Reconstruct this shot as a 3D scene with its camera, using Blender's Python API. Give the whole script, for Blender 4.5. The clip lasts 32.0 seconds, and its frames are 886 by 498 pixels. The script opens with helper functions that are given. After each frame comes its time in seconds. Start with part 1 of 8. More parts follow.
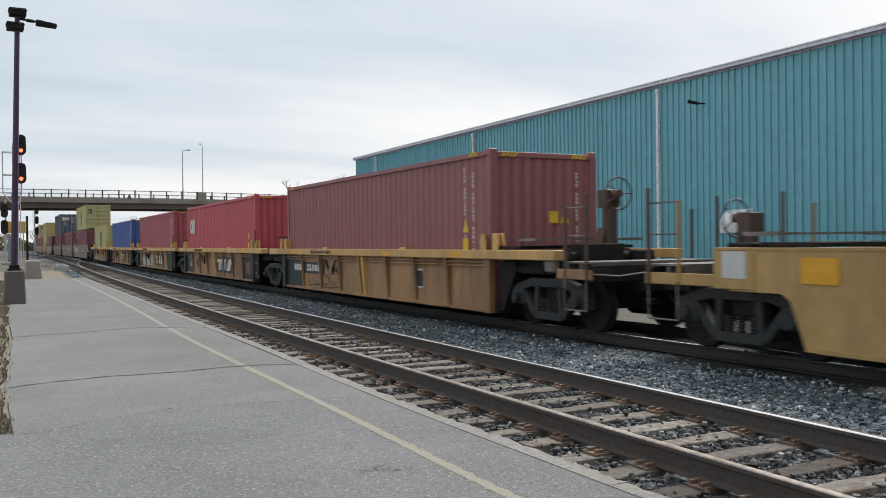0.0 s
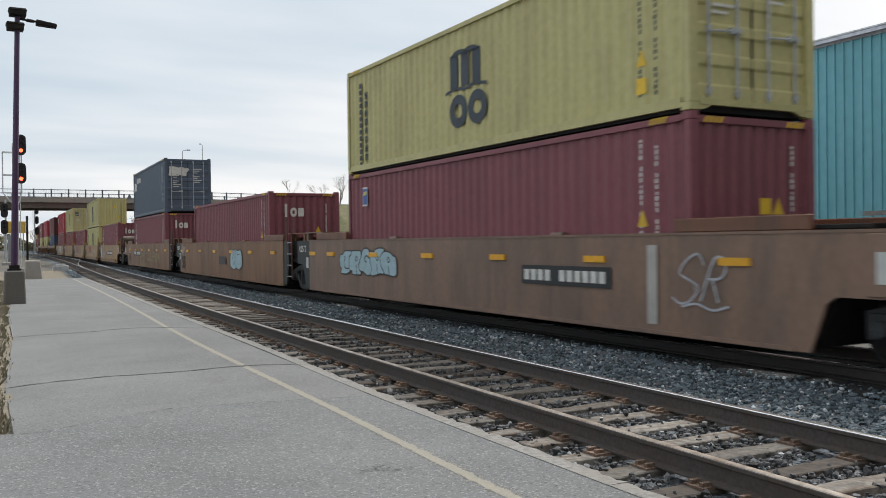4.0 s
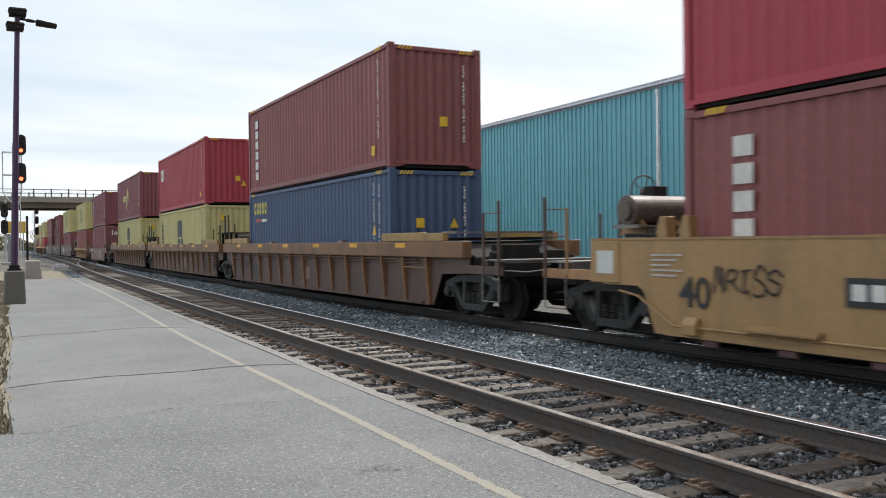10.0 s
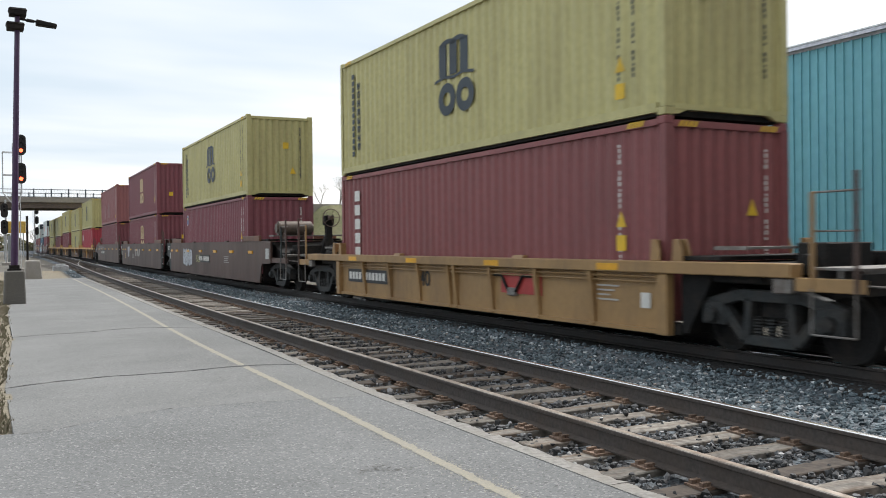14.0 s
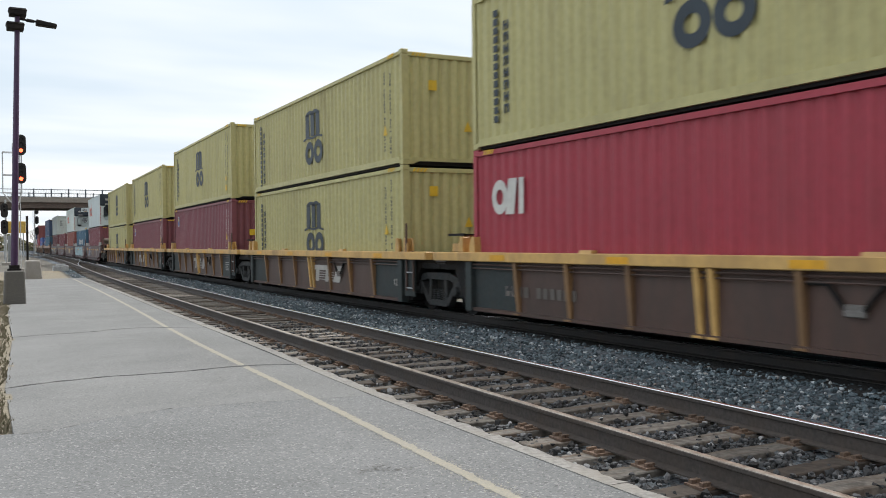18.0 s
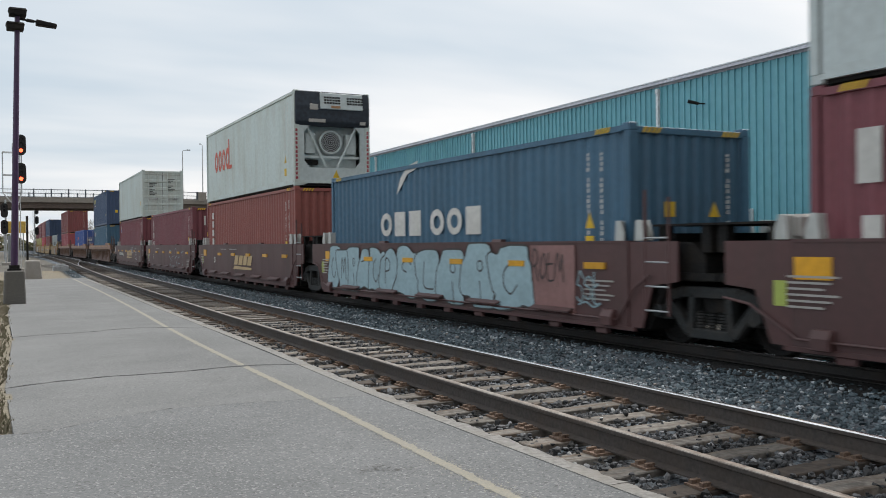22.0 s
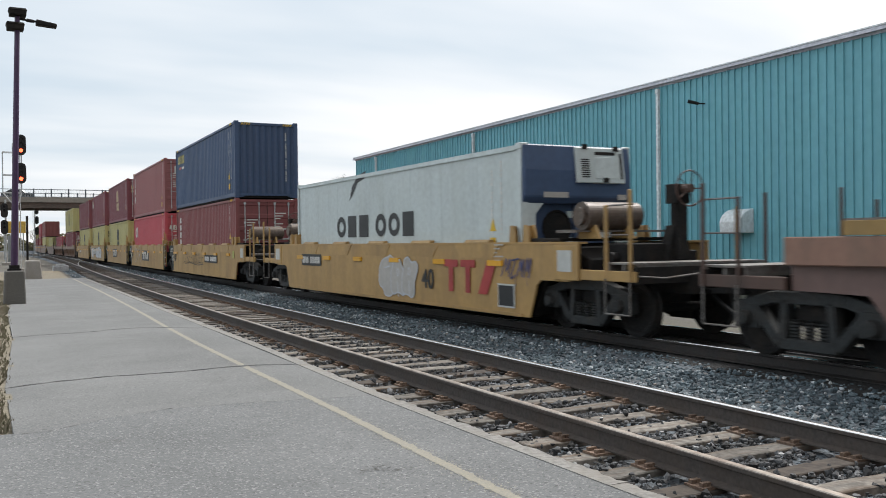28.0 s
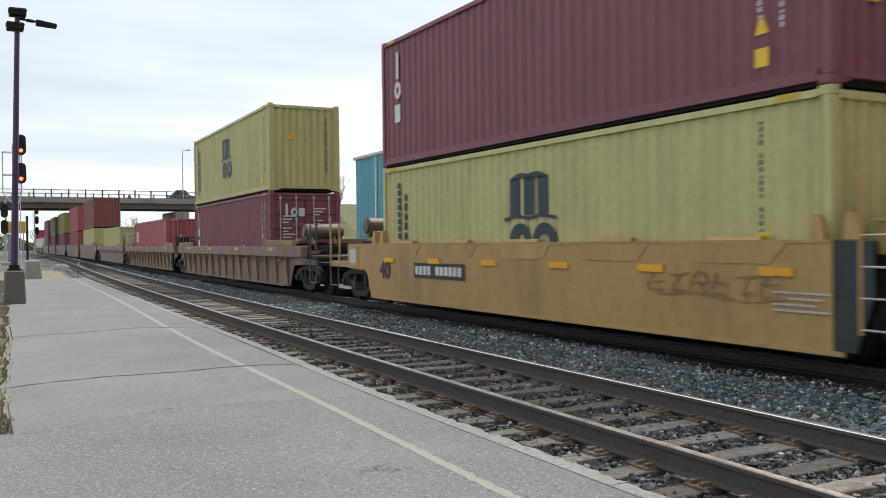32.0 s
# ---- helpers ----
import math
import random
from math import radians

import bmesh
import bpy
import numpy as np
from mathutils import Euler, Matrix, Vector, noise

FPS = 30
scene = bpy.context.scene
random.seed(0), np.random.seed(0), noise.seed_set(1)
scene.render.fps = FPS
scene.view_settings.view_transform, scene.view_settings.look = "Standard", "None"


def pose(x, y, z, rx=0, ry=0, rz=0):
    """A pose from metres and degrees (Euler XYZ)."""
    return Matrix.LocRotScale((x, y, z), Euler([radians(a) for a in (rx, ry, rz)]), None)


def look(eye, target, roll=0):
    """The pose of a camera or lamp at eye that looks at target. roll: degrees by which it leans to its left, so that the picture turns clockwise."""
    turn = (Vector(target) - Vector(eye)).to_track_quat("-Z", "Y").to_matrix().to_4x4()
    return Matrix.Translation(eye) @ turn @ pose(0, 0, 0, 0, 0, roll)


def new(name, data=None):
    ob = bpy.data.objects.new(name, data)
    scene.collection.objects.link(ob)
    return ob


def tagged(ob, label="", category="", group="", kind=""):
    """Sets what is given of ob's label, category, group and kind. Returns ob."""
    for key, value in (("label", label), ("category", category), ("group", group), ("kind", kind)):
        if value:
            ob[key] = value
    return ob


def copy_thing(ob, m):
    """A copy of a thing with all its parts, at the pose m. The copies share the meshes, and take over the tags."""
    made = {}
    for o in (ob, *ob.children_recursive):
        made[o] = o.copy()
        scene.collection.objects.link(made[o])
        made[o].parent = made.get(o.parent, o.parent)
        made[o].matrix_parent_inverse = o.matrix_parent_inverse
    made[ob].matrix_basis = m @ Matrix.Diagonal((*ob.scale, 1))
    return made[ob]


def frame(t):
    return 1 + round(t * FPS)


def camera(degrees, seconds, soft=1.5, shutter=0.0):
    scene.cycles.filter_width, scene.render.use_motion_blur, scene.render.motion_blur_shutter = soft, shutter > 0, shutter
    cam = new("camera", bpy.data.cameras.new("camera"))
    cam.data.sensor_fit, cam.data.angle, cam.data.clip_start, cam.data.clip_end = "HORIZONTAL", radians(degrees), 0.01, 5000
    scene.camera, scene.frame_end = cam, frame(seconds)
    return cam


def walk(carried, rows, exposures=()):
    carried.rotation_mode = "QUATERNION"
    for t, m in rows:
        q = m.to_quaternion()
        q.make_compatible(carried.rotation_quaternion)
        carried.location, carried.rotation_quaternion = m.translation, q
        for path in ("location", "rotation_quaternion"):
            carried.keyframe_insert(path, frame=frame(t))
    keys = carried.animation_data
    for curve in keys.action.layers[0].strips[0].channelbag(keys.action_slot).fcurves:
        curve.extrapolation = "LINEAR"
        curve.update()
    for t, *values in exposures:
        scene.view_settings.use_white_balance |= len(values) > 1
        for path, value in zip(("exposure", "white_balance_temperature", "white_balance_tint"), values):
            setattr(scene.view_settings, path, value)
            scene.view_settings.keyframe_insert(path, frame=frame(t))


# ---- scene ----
cam = camera(53.45, 32.0, soft=0.95, shutter=0.12)
EYE = (0.0, 0.0, 1.484)
CAM_POSE = Matrix.Translation(EYE) @ pose(0, 0, 0, 0, 0, -28.708) @ pose(0, 0, 0, 89.51, 0, 0) @ pose(0, 0, 0, 0, 0, -0.665)
walk(cam, [(0, CAM_POSE), (32, CAM_POSE)],
     exposures=[(0, -0.26), (3.5, -0.25), (5.5, -0.13), (6.5, -0.07), (8, 0.0), (9, 0.05), (13, 0.04), (20, 0.06), (21, 0.0), (22, -0.24), (23, -0.14), (24, -0.06), (27.4, 0.02), (28, -0.1), (29, 0.02), (30, 0.18), (31, 0.2), (32, 0.02)])

# ---- world and sun ----
SUN_DIR = Vector((0.55, 0.18, 0.78)).normalized()
world = bpy.data.worlds.new("sky")
scene.world = world
world.use_nodes = True
wn, wl = world.node_tree.nodes, world.node_tree.links
wn.clear()
w_out = wn.new("ShaderNodeOutputWorld")
w_sky = wn.new("ShaderNodeTexSky")
w_sky.sky_type, w_sky.sun_disc = "NISHITA", False
w_sky.sun_elevation = math.asin(SUN_DIR.z)
w_sky.sun_rotation = math.atan2(SUN_DIR.x, SUN_DIR.y)
w_sky.dust_density, w_sky.air_density = 3.0, 1.0
bg_sky = wn.new("ShaderNodeBackground")
bg_sky.inputs["Strength"].default_value = 0.10
wl.new(w_sky.outputs[0], bg_sky.inputs[0])
# cloud sheet: layered noise on the sky's plane
tc = wn.new("ShaderNodeTexCoord")
sep = wn.new("ShaderNodeSeparateXYZ")
wl.new(tc.outputs["Generated"], sep.inputs[0])


def wmath(op, a, b=None):
    n = wn.new("ShaderNodeMath")
    n.operation = op
    for i, v in enumerate((a, b)):
        if v is None:
            continue
        if isinstance(v, (int, float)):
            n.inputs[i].default_value = v
        else:
            wl.new(v, n.inputs[i])
    return n.outputs[0]


zc = wmath("ADD", wmath("MAXIMUM", sep.outputs[2], 0.0), 0.13)
comb = wn.new("ShaderNodeCombineXYZ")
wl.new(wmath("DIVIDE", sep.outputs[0], zc), comb.inputs[0])
wl.new(wmath("DIVIDE", sep.outputs[1], zc), comb.inputs[1])
mapn = wn.new("ShaderNodeMapping")
mapn.inputs["Rotation"].default_value = (0, 0, radians(28))
mapn.inputs["Scale"].default_value = (0.22, 0.5, 1)
mapn.inputs["Location"].default_value = (1.3, 0.4, 0)
wl.new(comb.outputs[0], mapn.inputs[0])
cn = wn.new("ShaderNodeTexNoise")
cn.inputs["Scale"].default_value, cn.inputs["Detail"].default_value, cn.inputs["Roughness"].default_value = 1.0, 5, 0.5
wl.new(mapn.outputs[0], cn.inputs["Vector"])
ramp = wn.new("ShaderNodeValToRGB")
ramp.color_ramp.elements[0].position, ramp.color_ramp.elements[0].color = 0.32, (0.62, 0.71, 0.79, 1)
ramp.color_ramp.elements[1].position, ramp.color_ramp.elements[1].color = 0.52, (1.0, 0.995, 0.995, 1)
# the cloud thins towards one side of the sky
lean = wmath("ADD", wmath("MULTIPLY", sep.outputs[0], 0.19), wmath("MULTIPLY", sep.outputs[1], -0.105))
wl.new(wmath("ADD", cn.outputs[0], lean), ramp.inputs[0])
bg_cloud = wn.new("ShaderNodeBackground")
# the overcast is brighter over the platform's side and duller behind
side_glow = wmath("MULTIPLY", wmath("MAXIMUM", wmath("MULTIPLY", sep.outputs[0], -1.0), 0.0), 0.45)
back_dull = wmath("MULTIPLY", wmath("MAXIMUM", wmath("MULTIPLY", sep.outputs[1], -1.0), 0.0), -0.58)
wl.new(wmath("MULTIPLY", wmath("ADD", wmath("ADD", side_glow, back_dull), 1.0), 1.26), bg_cloud.inputs["Strength"])
wl.new(ramp.outputs[0], bg_cloud.inputs[0])
w_mix = wn.new("ShaderNodeMixShader")
w_mix.inputs[0].default_value = 0.88
wl.new(bg_sky.outputs[0], w_mix.inputs[1])
wl.new(bg_cloud.outputs[0], w_mix.inputs[2])
wl.new(w_mix.outputs[0], w_out.inputs[0])

sun = new("sun", bpy.data.lights.new("sun", "SUN"))
sun.data.energy, sun.data.angle, sun.data.color = 3.8, radians(14), (1.0, 0.98, 0.95)
sun.matrix_world = look(SUN_DIR * 50, (0, 0, 0))

# ---- materials ----


def lin(r, g, b):
    """Linear colour from 0..255 screen values."""
    return tuple((c / 255 / 12.92) if c < 10 else ((c / 255 + 0.055) / 1.055) ** 2.4 for c in (r, g, b))


MATS = {}


def material(name, color, color2=None, rough=0.6, metal=0.0, scale=3.0, grain=40.0, bump=0.15, bump_dist=0.004, spread=0.1,
             dirt=None, dirt_amount=0.35, stretch=(1, 1, 1), spec=0.4, streak=0.0, streak_color=(0.05, 0.042, 0.036)):
    """A surface in two scales of variation: blotches of dirt and fine grain, with a bump."""
    if name in MATS:
        return MATS[name]
    m = bpy.data.materials.new(name)
    m.use_nodes = True
    nt = m.node_tree
    N, K = nt.nodes, nt.links
    p = N["Principled BSDF"]
    p.inputs["Metallic"].default_value, p.inputs["Specular IOR Level"].default_value = metal, spec
    co = N.new("ShaderNodeTexCoord")
    info = N.new("ShaderNodeObjectInfo")
    shift = N.new("ShaderNodeVectorMath")
    shift.operation = "ADD"
    mul = N.new("ShaderNodeMath")
    mul.operation = "MULTIPLY"
    mul.inputs[1].default_value = 53.0
    K.new(info.outputs["Random"], mul.inputs[0])
    K.new(co.outputs["Object"], shift.inputs[0])
    K.new(mul.outputs[0], shift.inputs[1])
    mp = N.new("ShaderNodeMapping")
    mp.inputs["Scale"].default_value = stretch
    K.new(shift.outputs[0], mp.inputs[0])
    big = N.new("ShaderNodeTexNoise")
    big.inputs["Scale"].default_value, big.inputs["Detail"].default_value, big.inputs["Roughness"].default_value = scale, 6, 0.6
    K.new(mp.outputs[0], big.inputs["Vector"])
    fine = N.new("ShaderNodeTexNoise")
    fine.inputs["Scale"].default_value, fine.inputs["Detail"].default_value = grain, 3
    K.new(shift.outputs[0], fine.inputs["Vector"])
    c2 = color2 or tuple(c * 0.72 for c in color)
    r1 = N.new("ShaderNodeValToRGB")
    r1.color_ramp.elements[0].position, r1.color_ramp.elements[0].color = 0.35, (*c2, 1)
    r1.color_ramp.elements[1].position, r1.color_ramp.elements[1].color = 0.65, (*color, 1)
    K.new(fine.outputs[0], r1.inputs[0])
    hsv = N.new("ShaderNodeHueSaturation")
    K.new(r1.outputs[0], hsv.inputs["Color"])
    rv = N.new("ShaderNodeMapRange")
    rv.inputs["To Min"].default_value, rv.inputs["To Max"].default_value = 1 - spread, 1 + spread
    K.new(info.outputs["Random"], rv.inputs["Value"])
    K.new(rv.outputs[0], hsv.inputs["Value"])
    mx = N.new("ShaderNodeMix")
    mx.data_type = "RGBA"
    rd = N.new("ShaderNodeValToRGB")
    rd.color_ramp.elements[0].position, rd.color_ramp.elements[0].color = 0.46, (0, 0, 0, 1)
    rd.color_ramp.elements[1].position, rd.color_ramp.elements[1].color = 0.78, (dirt_amount * 2, dirt_amount * 2, dirt_amount * 2, 1)
    K.new(big.outputs[0], rd.inputs[0])
    K.new(rd.outputs[0], mx.inputs["Factor"])
    K.new(hsv.outputs[0], mx.inputs["A"])
    mx.inputs["B"].default_value = (*(dirt or tuple(c * 0.5 for c in color)), 1)
    last = mx.outputs["Result"]
    if streak:
        # grime that has run down the plate, and scattered chips
        mp2 = N.new("ShaderNodeMapping")
        mp2.inputs["Scale"].default_value = (1.9, 1.9, 0.45)
        K.new(shift.outputs[0], mp2.inputs[0])
        run = N.new("ShaderNodeTexNoise")
        run.inputs["Scale"].default_value, run.inputs["Detail"].default_value, run.inputs["Roughness"].default_value = 1.0, 5, 0.7
        K.new(mp2.outputs[0], run.inputs["Vector"])
        rs = N.new("ShaderNodeValToRGB")
        rs.color_ramp.elements[0].position, rs.color_ramp.elements[0].color = 0.48, (0, 0, 0, 1)
        rs.color_ramp.elements[1].position, rs.color_ramp.elements[1].color = 0.74, (streak, streak, streak, 1)
        K.new(run.outputs[0], rs.inputs[0])
        mx2 = N.new("ShaderNodeMix")
        mx2.data_type = "RGBA"
        K.new(rs.outputs[0], mx2.inputs["Factor"])
        K.new(last, mx2.inputs["A"])
        mx2.inputs["B"].default_value = (*streak_color, 1)
        chip = N.new("ShaderNodeTexNoise")
        chip.inputs["Scale"].default_value, chip.inputs["Detail"].default_value, chip.inputs["Roughness"].default_value = 3.2, 8, 0.75
        K.new(shift.outputs[0], chip.inputs["Vector"])
        rc = N.new("ShaderNodeValToRGB")
        rc.color_ramp.elements[0].position, rc.color_ramp.elements[0].color = 0.66, (0, 0, 0, 1)
        rc.color_ramp.elements[1].position, rc.color_ramp.elements[1].color = 0.72, (streak * 1.2, streak * 1.2, streak * 1.2, 1)
        K.new(chip.outputs[0], rc.inputs[0])
        mx3 = N.new("ShaderNodeMix")
        mx3.data_type = "RGBA"
        K.new(rc.outputs[0], mx3.inputs["Factor"])
        K.new(mx2.outputs["Result"], mx3.inputs["A"])
        mx3.inputs["B"].default_value = (0.13, 0.062, 0.036, 1)
        last = mx3.outputs["Result"]
    K.new(last, p.inputs["Base Color"])
    rr = N.new("ShaderNodeMapRange")
    rr.inputs["To Min"].default_value, rr.inputs["To Max"].default_value = max(0.05, rough - 0.12), min(1, rough + 0.12)
    K.new(big.outputs[0], rr.inputs["Value"])
    K.new(rr.outputs[0], p.inputs["Roughness"])
    if bump:
        b = N.new("ShaderNodeBump")
        b.inputs["Strength"].default_value, b.inputs["Distance"].default_value = bump, bump_dist
        K.new(fine.outputs[0], b.inputs["Height"])
        K.new(b.outputs[0], p.inputs["Normal"])
    MATS[name] = m
    return m


def glowing(name, color, strength):
    if name in MATS:
        return MATS[name]
    m = bpy.data.materials.new(name)
    m.use_nodes = True
    p = m.node_tree.nodes["Principled BSDF"]
    p.inputs["Base Color"].default_value = (*color, 1)
    p.inputs["Emission Color"].default_value = (*color, 1)
    p.inputs["Emission Strength"].default_value = strength
    MATS[name] = m
    return m




def paint(name, r, g, b, **kw):
    """Weathered steel paint, named by its colour."""
    o = dict(rough=0.5, spec=0.4, scale=0.9, grain=9, bump=0.06, dirt=None, dirt_amount=0.25, spread=0.07, stretch=(1.2, 1.2, 0.35), streak=0.16)
    o.update(kw)
    c = tuple(v * 0.93 for v in lin(r, g, b))
    o.setdefault("color2", tuple(v * 0.88 for v in c))
    return material(name, c, **o)


PAINT = {
    "maroon": paint("maroon_paint", 128, 72, 80, dirt=lin(104, 68, 72)),
    "brownred": paint("brown_red_paint", 134, 77, 77, dirt=lin(106, 70, 70)),
    "dullred": paint("dull_red_paint", 166, 86, 94, dirt=lin(134, 78, 82)),
    "slate": paint("slate_blue_paint", 86, 98, 114, dirt=lin(76, 86, 98)),
    "rose": paint("faded_rose_red_paint", 194, 86, 96, dirt=lin(168, 84, 92)),
    "faded": paint("bleached_brown_red_paint", 152, 98, 98, dirt=lin(124, 84, 84)),
    "red": paint("red_paint", 166, 58, 72, dirt=lin(150, 66, 74)),
    "orange": paint("orange_red_paint", 150, 86, 78, dirt=lin(126, 78, 72)),
    "yellow": paint("ochre_yellow_paint", 188, 181, 126, dirt=lin(158, 150, 108), spread=0.04, streak=0.24, streak_color=(0.11, 0.075, 0.04)),
    "blue": paint("blue_paint", 66, 94, 160, dirt=lin(60, 78, 124)),
    "navy": paint("navy_paint", 66, 85, 116, dirt=lin(58, 72, 92)),
    "teal": paint("teal_blue_paint", 70, 107, 132, dirt=lin(54, 80, 96)),
    "white": paint("white_paint", 200, 210, 210, dirt=lin(170, 176, 170), spread=0.03),
    "grey": paint("grey_white_paint", 202, 214, 210, dirt=lin(170, 168, 150), spread=0.03, streak=0.3, streak_color=(0.30, 0.22, 0.14)),
    "olive": paint("olive_paint", 140, 132, 84),
    "black": paint("black_paint", 52, 56, 62),
}
STEEL_DARK = material("grimy_black_steel", (0.018, 0.017, 0.017), (0.008, 0.008, 0.008), spec=0.2, rough=0.75, scale=4, grain=30, dirt=(0.04, 0.032, 0.025), spread=0.15)
STEEL_GREEN = material("dark_green_black_paint", (0.026, 0.036, 0.036), (0.018, 0.025, 0.025), rough=0.6, scale=3, grain=14, dirt=(0.05, 0.045, 0.04), spread=0.1)
TRUCK = material("grimy_grey_cast_steel", (0.028, 0.031, 0.032), (0.015, 0.016, 0.016), spec=0.3, rough=0.65, scale=4, grain=24, dirt=(0.06, 0.05, 0.042), spread=0.2)
GALV = material("galvanised_steel", (0.48, 0.50, 0.51), rough=0.5, metal=0.25, scale=3, grain=25)
TAN = paint("tan_car_paint", 158, 126, 84, dirt=lin(122, 96, 68), dirt_amount=0.4, streak=0.35)
TAN_DIRTY = paint("soiled_tan_car_paint", 170, 128, 88, dirt=lin(96, 76, 62), dirt_amount=0.5, streak=0.5)
GOLD = paint("faded_tan_yellow_car_paint", 178, 144, 90, dirt=lin(140, 112, 76), dirt_amount=0.4, streak=0.3)
BROWN = paint("brown_car_paint", 128, 92, 62, dirt=lin(88, 68, 55), dirt_amount=0.5, streak=0.5)
BROWN_DARK = paint("dark_brown_car_paint", 88, 67, 59, dirt=lin(62, 52, 48), dirt_amount=0.45, streak=0.6)
BROWN_GREY = paint("grey_brown_car_paint", 132, 106, 90, dirt=lin(96, 82, 74), dirt_amount=0.45, streak=0.5)
OXIDE = paint("oxide_brown_car_paint", 92, 64, 63, dirt=lin(74, 58, 57), dirt_amount=0.3, streak=0.35)
RUSTY = paint("rusty_brown_car_paint", 116, 78, 58, dirt=lin(80, 60, 52), dirt_amount=0.5, streak=0.5)
FLANGE_YEL = paint("yellow_flange_paint", 214, 172, 104, dirt=lin(146, 118, 82), dirt_amount=0.5, streak=0.35)
REFLECT = paint("amber_reflective_tape", 228, 168, 40, rough=0.35, dirt_amount=0.15)
STENCIL = paint("white_stencil", 214, 212, 206, dirt_amount=0.2, spread=0.05)
STENCIL_GREY = paint("faded_white_stencil", 178, 174, 168, dirt_amount=0.3)
STENCIL_DARK = paint("dark_stencil", 44, 46, 48, dirt_amount=0.2)
SIGN_YELLOW = paint("yellow_sticker", 224, 184, 48, dirt_amount=0.1)
MARK_BLUE = paint("dark_blue_marking", 40, 52, 62, dirt_amount=0.25)
NUMBER_DULL = paint("grimy_white_stencil", 112, 104, 98, dirt_amount=0.5)
MARK_ROSE = paint("faded_rose_spray_paint", 150, 112, 108, dirt_amount=0.4)
SPRAY_NAVY = paint("dark_blue_spray_paint", 74, 78, 122, dirt_amount=0.2)
SIGN_PLAIN = paint("off_white_plate", 196, 198, 194, dirt_amount=0.2)
GREYED = paint("greyed_red_brown_car_paint", 118, 94, 88, dirt=lin(90, 78, 74), dirt_amount=0.45, streak=0.45)
GREYED_BAND = paint("greyed_tan_red_car_paint", 150, 114, 98, dirt=lin(112, 94, 80), dirt_amount=0.5, streak=0.4)
RED_STRIP = paint("worn_red_brown_strip_paint", 152, 98, 86, dirt=lin(116, 84, 74), dirt_amount=0.45, streak=0.35)
RIB_TAN = paint("worn_tan_rib_paint", 146, 112, 76, dirt=lin(100, 78, 62), dirt_amount=0.6, streak=0.5)
OLIVE_STRIP = paint("worn_olive_yellow_paint", 160, 130, 78, dirt=lin(110, 92, 66), dirt_amount=0.5, streak=0.4)
MARK_YELLOW = paint("pale_yellow_marking", 214, 200, 90, dirt_amount=0.2)
MARK_CREAM = paint("cream_marking", 206, 178, 132, dirt_amount=0.2)
MARK_ORANGE = paint("orange_red_marking", 214, 92, 66, dirt_amount=0.15)
MARK_RED = paint("faded_red_marking", 168, 62, 60, dirt_amount=0.4)
SPRAY_WHITE = paint("white_spray_paint", 196, 200, 206, dirt_amount=0.2)
SPRAY_BLUE = paint("pale_blue_spray_paint", 164, 192, 200, dirt_amount=0.2)
SPRAY_DARK = paint("black_spray_paint", 66, 62, 60, dirt_amount=0.2)
SPRAY_GREEN = paint("pale_green_spray_paint", 172, 172, 112, dirt_amount=0.3)
LABEL_GREEN = paint("pale_green_label", 176, 190, 96, dirt_amount=0.2)


# ---- mesh tools ----


